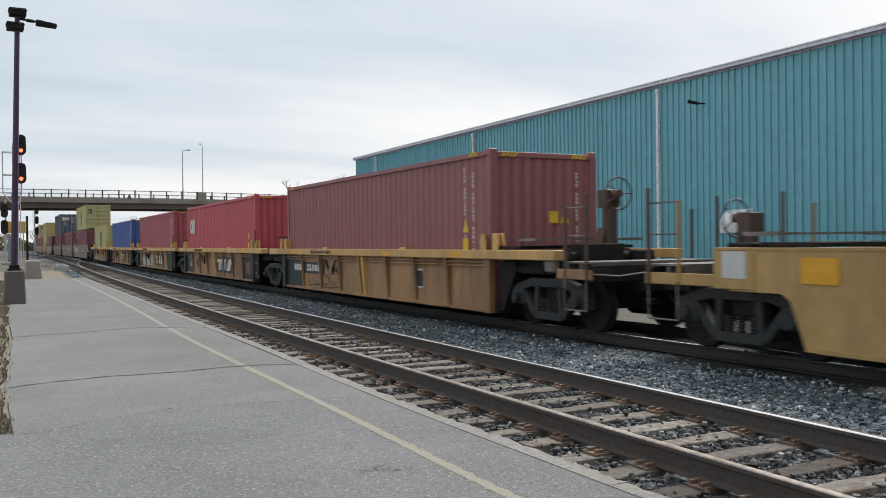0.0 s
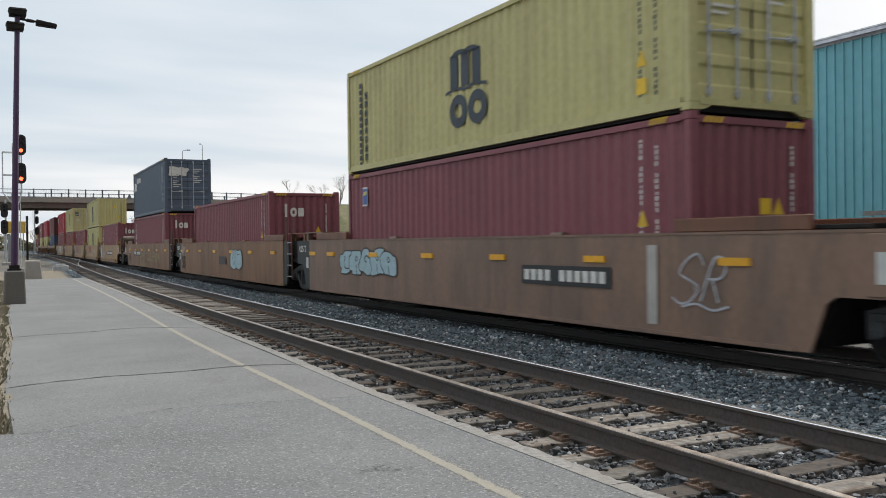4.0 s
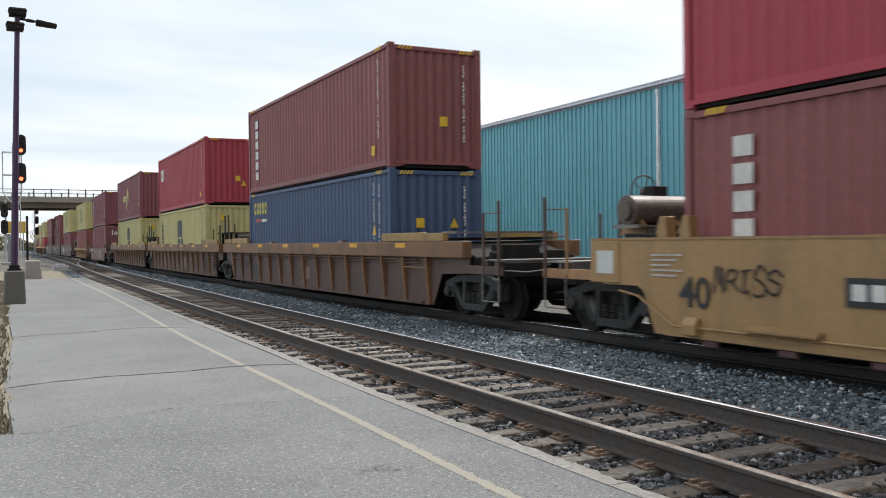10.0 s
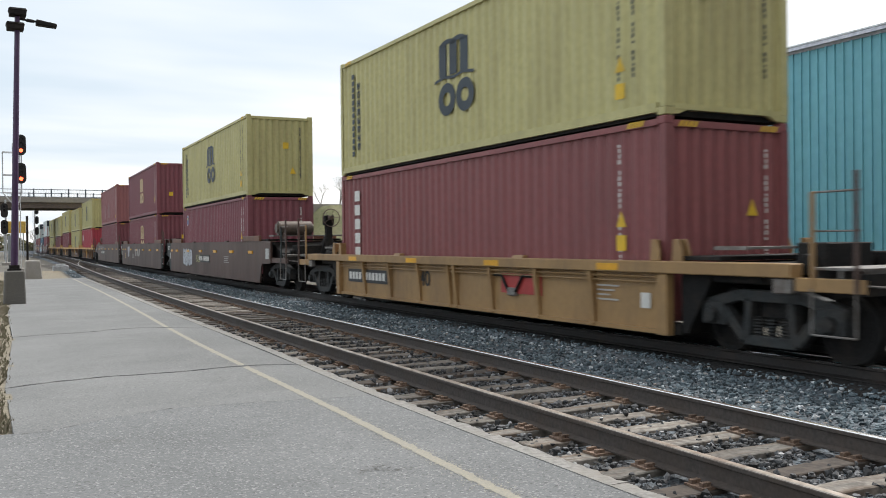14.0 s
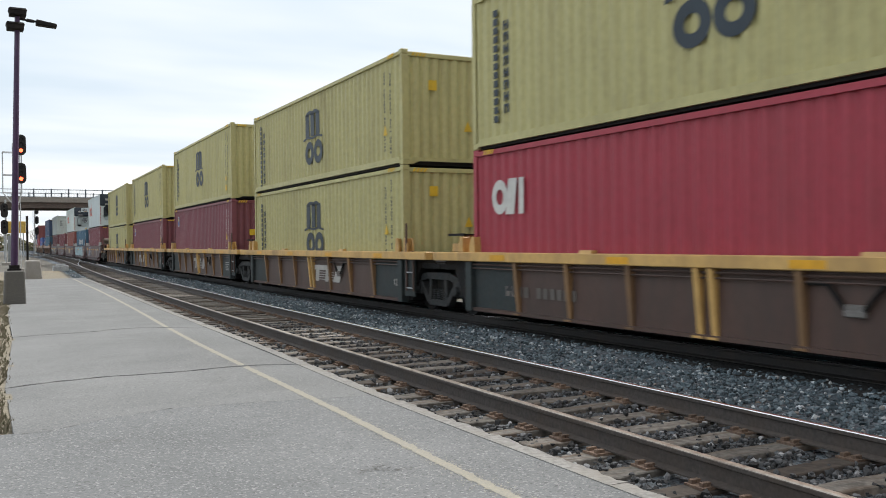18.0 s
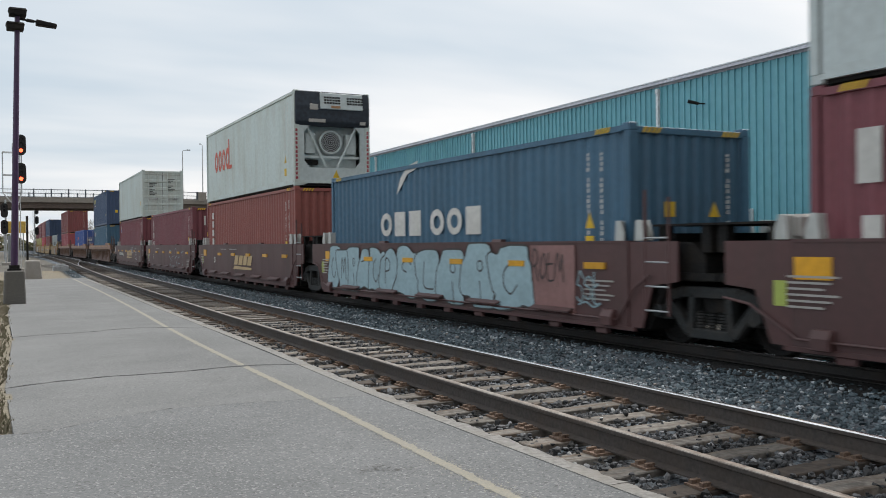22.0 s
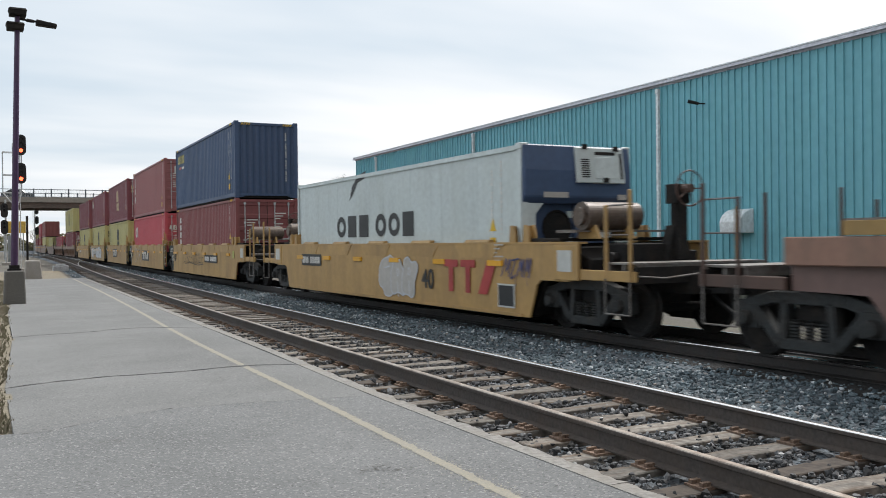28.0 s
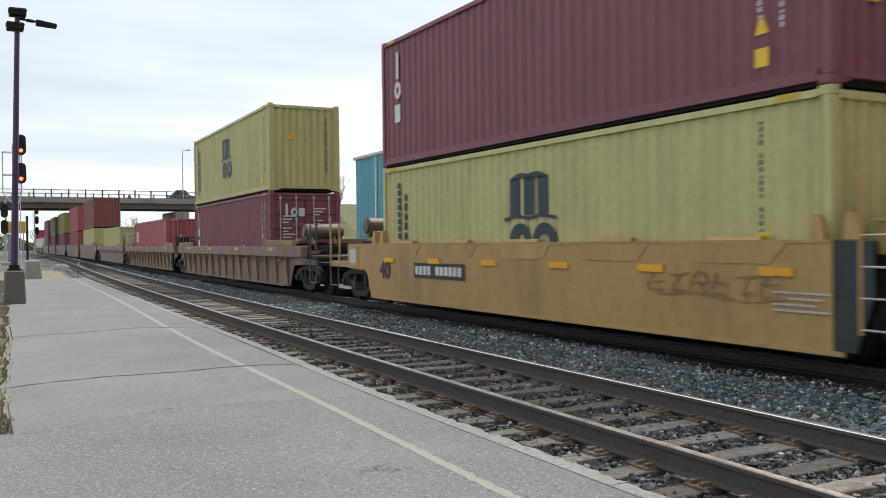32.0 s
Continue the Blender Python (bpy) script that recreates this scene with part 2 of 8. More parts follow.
class Geo:
    """Collects faces for one mesh."""

    def __init__(self):
        self.v, self.f = [], []

    def add(self, verts, faces):
        o = len(self.v)
        self.v += [tuple(v) for v in verts]
        self.f += [tuple(i + o for i in f) for f in faces]
        return self

    def box(self, x0, x1, y0, y1, z0, z1):
        return self.add([(x0, y0, z0), (x1, y0, z0), (x1, y1, z0), (x0, y1, z0), (x0, y0, z1), (x1, y0, z1), (x1, y1, z1), (x0, y1, z1)],
                        [(0, 3, 2, 1), (4, 5, 6, 7), (0, 1, 5, 4), (1, 2, 6, 5), (2, 3, 7, 6), (3, 0, 4, 7)])

    def tube(self, a, b, r, n=8, r2=None, caps=True):
        a, b = Vector(a), Vector(b)
        q = (b - a).to_track_quat("Z", "Y")
        r2 = r if r2 is None else r2
        vs = []
        for p, rr in ((a, r), (b, r2)):
            for i in range(n):
                t = 2 * math.pi * i / n
                vs.append(p + q @ Vector((rr * math.cos(t), rr * math.sin(t), 0)))
        fs = [(i, (i + 1) % n, n + (i + 1) % n, n + i) for i in range(n)]
        if caps:
            fs += [tuple(range(n - 1, -1, -1)), tuple(range(n, 2 * n))]
        return self.add(vs, fs)

    def path(self, pts, r, n=6):
        for a, b in zip(pts[:-1], pts[1:]):
            self.tube(a, b, r, n)
        return self

    def prism(self, poly, axis, a, b):
        """poly: pairs in the two other axes (in order x, y, z), swept along axis from a to b."""
        n = len(poly)

        def put(p, s):
            return {"x": (s, p[0], p[1]), "y": (p[0], s, p[1]), "z": (p[0], p[1], s)}[axis]
        vs = [put(p, a) for p in poly] + [put(p, b) for p in poly]
        return self.add(vs, [tuple(range(n - 1, -1, -1)), tuple(range(n, 2 * n))] + [(i, (i + 1) % n, n + (i + 1) % n, n + i) for i in range(n)])

    def ring(self, c, r, rt, axis="y", n=20, m=6):
        vs, fs = [], []
        for i in range(n):
            t = 2 * math.pi * i / n
            for j in range(m):
                u = 2 * math.pi * j / m
                d = r + rt * math.cos(u)
                p = (d * math.cos(t), rt * math.sin(u), d * math.sin(t)) if axis == "y" else (rt * math.sin(u), d * math.cos(t), d * math.sin(t))
                vs.append((c[0] + p[0], c[1] + p[1], c[2] + p[2]))
                fs.append((i * m + j, ((i + 1) % n) * m + j, ((i + 1) % n) * m + (j + 1) % m, i * m + (j + 1) % m))
        return self.add(vs, fs)

    def mesh(self, name, bevel=0.0, smooth=False):
        me = bpy.data.meshes.new(name)
        me.from_pydata(self.v, [], self.f)
        bm = bmesh.new()
        bm.from_mesh(me)
        bmesh.ops.recalc_face_normals(bm, faces=bm.faces)
        if bevel:
            bmesh.ops.bevel(bm, geom=[e for e in bm.edges if e.is_manifold and e.calc_face_angle(0) > 0.6], offset=bevel, segments=1, affect="EDGES", clamp_overlap=True)
        if smooth:
            for f in bm.faces:
                f.smooth = True
        bm.to_mesh(me)
        bm.free()
        me.materials.append(None)
        return me


CACHE = {}


def cached(key, build, **kw):
    """One shared mesh for each key."""
    if key not in CACHE:
        g = Geo()
        build(g)
        CACHE[key] = g.mesh(str(key).split("|")[0], **kw)
    return CACHE[key]


def dress(ob, mat):
    ob.material_slots[0].link = "OBJECT"
    ob.material_slots[0].material = mat
    return ob


SMALL_PRINT = ("emblem", "side_emblem", "end_emblem", "door_emblem", "emblem_row", "emblem_figure", "patch", "marking_column", "graffiti", "graffiti_outline", "stencil_block", "data_block", "car_number", "side_lettering", "hazard_mark")


def part(name, me, mat, parent, label="", at=None):
    ob = dress(new(name, me), mat)
    ob.parent = parent
    if at is not None:
        ob.matrix_basis = at if isinstance(at, Matrix) else Matrix.Translation(at)
    if label:
        ob["label"] = label
    if name in SMALL_PRINT:
        ob["kind"] = "stuff"
    return ob


def geo_part(name, build, mat, parent, label="", at=None, **kw):
    g = Geo()
    build(g)
    return part(name, g.mesh(name, **kw), mat, parent, label, at)


def thing(name, label, category, group="", kind="", at=None):
    e = new(name)
    e.empty_display_size = 0.2
    if at is not None:
        e.matrix_basis = at if isinstance(at, Matrix) else Matrix.Translation(at)
    return tagged(e, label, category, group, kind)


def solid(name, build, mat, label="", category="", group="", kind="", at=None, **kw):
    g = Geo()
    build(g)
    ob = dress(new(name, g.mesh(name, **kw)), mat)
    if at is not None:
        ob.matrix_basis = at if isinstance(at, Matrix) else Matrix.Translation(at)
    return tagged(ob, label, category, group, kind)


# ---- the plan: track lines ----


def curve_through(pts):
    """A smooth x(y) through the points, straight beyond its ends."""
    ys, xs = np.array([p[0] for p in pts], float), np.array([p[1] for p in pts], float)
    m = np.gradient(xs, ys)

    def f(y):
        if y <= ys[0]:
            return xs[0] + m[0] * (y - ys[0])
        if y >= ys[-1]:
            return xs[-1] + m[-1] * (y - ys[-1])
        i = int(np.searchsorted(ys, y)) - 1
        h = ys[i + 1] - ys[i]
        t = (y - ys[i]) / h
        return ((2 * t**3 - 3 * t**2 + 1) * xs[i] + (t**3 - 2 * t**2 + t) * h * m[i] + (3 * t**2 - 2 * t**3) * xs[i + 1] + (t**3 - t**2) * h * m[i + 1])
    return f


# the main track's centre line, and the near track's
main_x = curve_through([(-90, 9.95), (0, 9.77), (20, 9.95), (50, 10.83), (100, 12.78), (150, 14.22), (200, 15.7), (250, 18.2), (330, 23.7)])
near_x = curve_through([(-90, 4.0), (0, 5.10), (8, 5.30), (20, 5.70), (40, 6.62), (70, 8.35), (110, 10.6), (150, 12.1), (200, 12.6)])


def heading(f, y):
    return math.atan2(f(y + 0.5) - f(y - 0.5), 1.0)


def on_track(f, y, z=0.0):
    return Matrix.Translation((f(y), y, z)) @ Matrix.Rotation(-heading(f, y), 4, "Z")


def travelled(t):
    """Metres that the train has gone at t seconds."""
    k = t / 32
    return t * (22.5825 - 0.1821 * k + 0.0289 * k**2 - 0.0598 * k**3)

# ---- ground ----
GRASS = material("dry_spring_grass", (0.23, 0.20, 0.15), (0.14, 0.125, 0.09), rough=0.95, scale=0.5, grain=14, bump=0.6, bump_dist=0.03, dirt=(0.20, 0.16, 0.10), spread=0.0)
GRAVEL = material("blue_grey_ballast", (0.15, 0.18, 0.205), (0.035, 0.042, 0.05), rough=0.9, scale=0.6, grain=22, bump=1.0, bump_dist=0.05, dirt=(0.10, 0.09, 0.085), spread=0.0)
DIRT = material("grey_brown_dirt", (0.13, 0.118, 0.10), (0.07, 0.066, 0.06), rough=0.95, scale=0.8, grain=18, bump=0.6, bump_dist=0.02, dirt=(0.12, 0.12, 0.07), spread=0.0)


def steps(*spans):
    out = []
    for a, b, n in spans:
        out += list(np.linspace(a, b, n, endpoint=False))
    return out + [spans[-1][1]]


edge_line = curve_through([(-20, 3.45), (0, 3.54), (4.5, 3.575), (7.4, 3.63), (9.2, 3.70), (11.7, 3.83), (14.6, 3.94), (19.5, 4.10), (25, 4.33), (43.5, 5.02)])
paint_line = curve_through([(-5, 2.76), (5, 2.80), (7.3, 2.895), (10, 2.975), (13.2, 3.08), (15.8, 3.20), (20.2, 3.45), (26.4, 3.76), (40.3, 4.30)])


def plat_edge(y):
    return edge_line(min(y, 46))


def ground_z(x, y):
    """Level of the ground sheet: below the platform and the tracks, level with the grass."""
    if y < 46.5 and 0.05 + 0.042 * y < x < plat_edge(y) + 0.2:
        return -0.45
    d = min(abs(x - main_x(y)), abs(x - near_x(y)))
    if main_x(y) > x > near_x(y) or d < 1.7:
        return -0.36
    if d < 3.0:
        return -0.36 + 0.2 * (d - 1.7) / 1.3 * (1 if x < near_x(y) else -0.2)
    if x < near_x(y):
        return -0.08
    return -0.4


gx = steps((-2500, -60, 6), (-60, -6, 8), (-6, 16, 56), (16, 60, 10), (60, 2500, 6))
gy = steps((-800, -20, 6), (-20, 60, 50), (60, 220, 40), (220, 600, 14), (600, 4000, 6))
gv = [(x, y, ground_z(x, y)) for y in gy for x in gx]
nx_ = len(gx)
g = Geo()
g.add(gv, [(j * nx_ + i, j * nx_ + i + 1, (j + 1) * nx_ + i + 1, (j + 1) * nx_ + i) for j in range(len(gy) - 1) for i in range(nx_ - 1)])
ground = tagged(dress(new("ground", g.mesh("ground")), DIRT), "grey-brown dirt and thin dry grass beside the tracks", "ground", kind="structure")


# ballast bed under both tracks: a low mound, sagging a little between the rails
def ballast_z(x, y):
    dn, dm = abs(x - near_x(y)), abs(x - main_x(y))
    z = -0.235 + 0.02 * math.sin(x * 3.1 + y * 0.7) * math.sin(y * 1.3)
    if dn > 1.25 and x < near_x(y):
        z -= 0.10 * min(1, (dn - 1.25) / 0.6) if y < 46 else 0.2 * min(1, (dn - 1.25) / 1.2)
    if dm < 1.4:
        z += 0.03
    if x > main_x(y) + 1.6:
        z -= 0.28 * min(1, (x - main_x(y) - 1.6) / 1.4)
    return z


bys = steps((-30, 2, 20), (2, 30, 120), (30, 120, 90), (120, 420, 40))
cols = 46
bv = []
for y in bys:
    a = plat_edge(y) - 0.05 if y < 44 else near_x(y) - 2.6
    b = main_x(y) + 3.2
    bv += [(a + (b - a) * i / (cols - 1), y, ballast_z(a + (b - a) * i / (cols - 1), y)) for i in range(cols)]
g = Geo()
g.add(bv, [(j * cols + i, j * cols + i + 1, (j + 1) * cols + i + 1, (j + 1) * cols + i) for j in range(len(bys) - 1) for i in range(cols - 1)])
# near-black ballast: mostly the shade under the cars put into colour, plus grime
SHADE_GRIME = material("shaded_oily_ballast", (0.026, 0.025, 0.024), (0.011, 0.010, 0.010), rough=0.9, scale=0.9, grain=22, bump=1.0, bump_dist=0.05, dirt=(0.03, 0.027, 0.025), spread=0.0)
tagged(dress(new("ballast_bed", g.mesh("ballast_bed")), GRAVEL), "bed of crushed blue-grey stone under both tracks", "ballast", kind="structure")


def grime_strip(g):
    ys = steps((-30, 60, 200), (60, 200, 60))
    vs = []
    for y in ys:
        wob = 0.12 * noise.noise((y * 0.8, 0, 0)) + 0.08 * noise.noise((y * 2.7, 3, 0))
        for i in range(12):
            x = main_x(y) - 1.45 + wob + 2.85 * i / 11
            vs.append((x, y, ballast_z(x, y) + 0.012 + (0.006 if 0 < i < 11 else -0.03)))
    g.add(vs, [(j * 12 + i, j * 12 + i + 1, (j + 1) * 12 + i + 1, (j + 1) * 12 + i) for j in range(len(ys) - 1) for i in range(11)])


solid("ballast_grime", grime_strip, SHADE_GRIME, "main track ballast, its colour dark with oil and painted-in train shade", "ballast", kind="structure")


def stone_field(name, label, places, mat):
    """Loose crushed stones, each a squashed irregular lump, as one mesh."""
    rng = np.random.default_rng(7)
    bm = bmesh.new()
    bmesh.ops.create_icosphere(bm, subdivisions=1, radius=1.0)
    base = np.array([v.co[:] for v in bm.verts])
    tri = np.array([[v.index for v in f.verts] for f in bm.faces])
    bm.free()
    P = np.array(places)
    n, k = len(P), len(base)
    size = rng.uniform(0.6, 1.25, (n, 1, 1)) * P[:, 3][:, None, None]
    lump = base[None] * rng.uniform(0.55, 1.25, (n, k, 1)) * size * rng.uniform(0.6, 1.2, (n, 1, 3))
    a = rng.uniform(0, 6.28, n)
    c, s = np.cos(a)[:, None], np.sin(a)[:, None]
    vx = lump[:, :, 0] * c - lump[:, :, 1] * s + P[:, 0:1]
    vy = lump[:, :, 0] * s + lump[:, :, 1] * c + P[:, 1:2]
    vz = lump[:, :, 2] * 0.8 + P[:, 2:3]
    V = np.stack([vx, vy, vz], 2).reshape(-1, 3)
    F = (tri[None] + (np.arange(n) * k)[:, None, None]).reshape(-1, 3)
    me = bpy.data.meshes.new(name)
    me.from_pydata(V, [], F)
    me.materials.append(None)
    return tagged(dress(new(name, me), mat), label, "ballast", kind="stuff")


def stone_material(name, tones):
    m = bpy.data.materials.new(name)
    m.use_nodes = True
    N, K = m.node_tree.nodes, m.node_tree.links
    p = N["Principled BSDF"]
    p.inputs["Roughness"].default_value = 0.85
    geo = N.new("ShaderNodeNewGeometry")
    r = N.new("ShaderNodeValToRGB")
    while len(r.color_ramp.elements) < len(tones):
        r.color_ramp.elements.new(0.5)
    for i, (pos, c) in enumerate(tones):
        r.color_ramp.elements[i].position, r.color_ramp.elements[i].color = pos, (*c, 1)
    K.new(geo.outputs["Random Per Island"], r.inputs[0])
    nz = N.new("ShaderNodeTexNoise")
    nz.inputs["Scale"].default_value, nz.inputs["Detail"].default_value = 60, 3
    mx = N.new("ShaderNodeMix")
    mx.data_type, mx.blend_type = "RGBA", "MULTIPLY"
    mx.inputs["Factor"].default_value = 0.5
    K.new(r.outputs[0], mx.inputs["A"])
    K.new(nz.outputs[0], mx.inputs["B"])
    K.new(mx.outputs["Result"], p.inputs["Base Color"])
    return m


STONE = stone_material("crushed_stone", [(0.0, (0.03, 0.044, 0.052)), (0.3, (0.074, 0.104, 0.121)), (0.62, (0.135, 0.18, 0.205)), (0.88, (0.225, 0.275, 0.30)), (0.97, (0.66, 0.70, 0.72)), (1.0, (0.20, 0.155, 0.12))])

TIE_STEP, TIE_AT = 0.53, 0.13
rng = random.Random(11)
stones, dirty = [], []
while len(stones) < 30000:
    y = 2.5 + 32 * rng.random() ** 1.6
    x = rng.uniform(plat_edge(y) + 0.02, main_x(y) - 1.0)
    dn = abs(x - near_x(y))
    if abs(dn - 0.7525) < 0.13:
        continue
    onties = dn < 1.3
    gap = ((y - TIE_AT) / TIE_STEP) % 1.0
    if onties and (gap < 0.26 or gap > 0.74) and rng.random() < 0.93:
        continue
    if dn < 0.72:
        dirty.append((x, y, ballast_z(x, y) + rng.uniform(-0.01, 0.03) - 0.015, rng.uniform(0.018, 0.036)))
    stones.append((x, y, ballast_z(x, y) + rng.uniform(-0.01, 0.02) - (0.03 if onties else 0), rng.uniform(0.020, 0.037)))
while len(dirty) < 13000:
    y = 3.0 + 15 * rng.random() ** 1.3
    dn = rng.uniform(-1.5, 1.35)
    x = near_x(y) + dn
    gap = ((y - TIE_AT) / TIE_STEP) % 1.0
    if abs(abs(dn) - 0.7525) < 0.12 or x < plat_edge(y) + 0.02:
        continue
    ontie = gap < 0.24 or gap > 0.76
    if ontie and rng.random() < 0.93:
        continue
    dirty.append((x, y, -0.20 + rng.uniform(-0.045, 0.02) + (0.02 if ontie else 0), rng.uniform(0.016, 0.038)))
stones = [q for q in stones if abs(q[0] - near_x(q[1])) >= 0.72]
DIRTY_STONE = stone_material("soiled_crushed_stone", [(0.0, (0.02, 0.02, 0.02)), (0.35, (0.055, 0.056, 0.058)), (0.7, (0.105, 0.108, 0.112)), (0.93, (0.21, 0.21, 0.215)), (1.0, (0.5, 0.5, 0.5))])
stone_field("soiled_ballast_stones", "dirty brown-grey ballast stones between the rails of the near track", dirty, DIRTY_STONE)
stone_field("ballast_stones", "loose crushed blue-grey ballast stones beside the tracks", stones, STONE)
far_stones, dirty = [], []
while len(far_stones) < 9000:
    y = 34 + 40 * rng.random() ** 1.3
    x = rng.uniform(near_x(y) - 2.0, main_x(y) - 0.95)
    if abs(x - near_x(y)) < 1.3:
        continue
    far_stones.append((x, y, ballast_z(x, y), rng.uniform(0.03, 0.05)))
stone_field("ballast_stones", "loose ballast stones further along the tracks", far_stones, STONE)

# ---- tracks ----
RAIL_SIDE = material("rusty_brown_rail_steel", (0.074, 0.062, 0.055), (0.048, 0.041, 0.037), rough=0.8, scale=3, grain=30, dirt=(0.07, 0.05, 0.037), spread=0.03)
RAIL_HEAD = material("polished_rail_head", (0.92, 0.91, 0.90), (0.80, 0.79, 0.78), rough=0.22, metal=0.95, scale=2, grain=12, dirt=(0.5, 0.46, 0.42), dirt_amount=0.2, spread=0.0, bump=0.02)
TIE = material("weathered_tie_wood", (0.215, 0.198, 0.174), (0.10, 0.091, 0.08), rough=0.9, scale=2.6, grain=16, bump=0.7, bump_dist=0.012, dirt=(0.12, 0.085, 0.06), dirt_amount=0.6, stretch=(0.5, 6, 2), spread=0.35)
TIE_DARK = material("creosoted_tie_wood", (0.10, 0.08, 0.064), (0.055, 0.045, 0.038), rough=0.9, scale=2.2, grain=14, bump=0.7, bump_dist=0.012, dirt=(0.06, 0.05, 0.045), stretch=(0.5, 6, 2), spread=0.25)
PLATE = material("rusted_tie_plate", (0.20, 0.135, 0.095), (0.12, 0.08, 0.058), rough=0.85, scale=6, grain=40, dirt=(0.09, 0.06, 0.05), spread=0.2)

RAIL_POLY = [(-0.070, -0.172), (0.070, -0.172), (0.070, -0.160), (0.012, -0.142), (0.009, -0.048), (0.036, -0.036), (0.036, -0.012), (0.026, -0.005), (-0.026, -0.005), (-0.036, -0.012), (-0.036, -0.036), (-0.009, -0.048), (-0.012, -0.142), (-0.070, -0.160)]
HEAD_POLY = [(-0.031, -0.009), (-0.027, -0.0015), (-0.014, 0.002), (0.014, 0.002), (0.027, -0.0015), (0.031, -0.009)]


# main track's rails carry the train's shade and grime in their darker colour
RAIL_BLACK = material("shaded_grimy_rail_steel", (0.030, 0.026, 0.024), (0.018, 0.016, 0.015), rough=0.7, scale=3, grain=30, dirt=(0.05, 0.035, 0.028), spread=0.03)
RAIL_HEAD_DULL = material("browned_rail_head", (0.50, 0.44, 0.38), (0.32, 0.27, 0.23), rough=0.4, metal=0.7, scale=2, grain=12, dirt=(0.16, 0.11, 0.08), dirt_amount=0.4, spread=0.0, bump=0.02)


def rail(parent, f, off, ys, name="rail", head=RAIL_HEAD):
    for nm, poly, mat in ((name, RAIL_POLY, RAIL_BLACK if parent is main_track else RAIL_SIDE), ("rail_head", HEAD_POLY, head)):
        g = Geo()
        n = len(poly)
        vs = []
        for y in ys:
            h = heading(f, y)
            vs += [(f(y) + (off + a) * math.cos(h), y - (off + a) * math.sin(h), z) for a, z in poly]
        fs = [(i * n + j, i * n + (j + 1) % n, (i + 1) * n + (j + 1) % n, (i + 1) * n + j) for i in range(len(ys) - 1) for j in range(n)]
        fs += [tuple(range(n - 1, -1, -1)), tuple((len(ys) - 1) * n + j for j in range(n))]
        g.add(vs, fs)
        ob = part(nm, g.mesh(nm), mat, parent, "polished running surface" if nm == "rail_head" else "rusty brown steel rail")
        if nm == name:
            top = ob
        else:
            ob.parent = top


near_track = thing("railway_track", "near railway track with rusty rails on weathered wooden ties", "railway track", "tracks", "structure")
main_track = thing("railway_track", "main railway track that carries the freight train", "railway track", "tracks", "structure")
rail_ys = steps((-30, 0, 8), (0, 60, 60), (60, 180, 60), (180, 420, 40))
for tr, f, ys in ((near_track, near_x, [y for y in rail_ys if y < 200]), (main_track, main_x, rail_ys)):
    rail(tr, f, -0.7525, ys, head=RAIL_HEAD_DULL if tr is near_track else RAIL_HEAD)
    rail(tr, f, 0.7525, ys)

tie_meshes = []
for k in range(5):
    r = random.Random(k)

    def tie_build(g, r=r):
        w, l = 0.115, 1.28 + r.uniform(-0.05, 0.06)
        nseg = 6
        vs, fs = [], []
        for i in range(nseg + 1):
            x = -l + 2 * l * i / nseg
            d = [r.uniform(-0.008, 0.008) for _ in range(4)]
            vs += [(x, -w + d[0], -0.34), (x, w + d[1], -0.34), (x, w + d[1] - 0.01, -0.186 + d[2]), (x, -w + d[0] + 0.01, -0.186 + d[3])]
        for i in range(nseg):
            for j in range(4):
                fs.append((i * 4 + j, i * 4 + (j + 1) % 4, (i + 1) * 4 + (j + 1) % 4, (i + 1) * 4 + j))
        fs += [(3, 2, 1, 0), tuple(nseg * 4 + j for j in range(4))]
        g.add(vs, fs)
    tie_meshes.append(cached(f"tie|{k}", tie_build, bevel=0.008))


def plate_build(g):
    g.box(-0.19, 0.19, -0.09, 0.09, -0.19, -0.168)
    for sx in (-0.15, -0.11, 0.11, 0.15):
        for sy in (-0.05, 0.05):
            g.box(sx - 0.018, sx + 0.018, sy - 0.018, sy + 0.018, -0.17, -0.142)


plate_mesh = cached("tie_plate", plate_build)


def tie_rows(track, f, y0, y1, near):
    i0, i1 = int(y0 / TIE_STEP), int(y1 / TIE_STEP)
    r = random.Random(5)
    for i in range(i0, i1):
        y = TIE_AT + i * TIE_STEP + r.uniform(-0.03, 0.03)
        m = on_track(f, y) @ pose(r.uniform(-0.04, 0.04), 0, r.uniform(-0.012, 0.006) - (0.0 if near else 0.06), 0, 0, r.uniform(-1.2, 1.2))
        t = part("tie", tie_meshes[i % 5], TIE if near and r.random() < 0.82 else TIE_DARK, track, "", m)
        if near and 0 < y < 28:
            for s in (-0.7525, 0.7525):
                part("tie_plate", plate_mesh, PLATE, t, "", (s, 0, 0))


def far_ties(track, f, y0, y1):
    g = Geo()
    y = y0
    while y < y1:
        c, h = f(y), heading(f, y)
        g.box(c - 1.28, c + 1.28, y - 0.11, y + 0.11, -0.36, -0.19 if f is near_x else -0.25)
        y += TIE_STEP
    ob = part("far_ties", g.mesh("far_ties"), TIE_DARK, track, "dark wooden ties far along the track")
    ob["kind"] = "stuff"


tie_rows(near_track, near_x, -9, 62, True)
far_ties(near_track, near_x, 62.2, 150)
tie_rows(main_track, main_x, 3, 16, False)
far_ties(main_track, main_x, 16.2, 200)

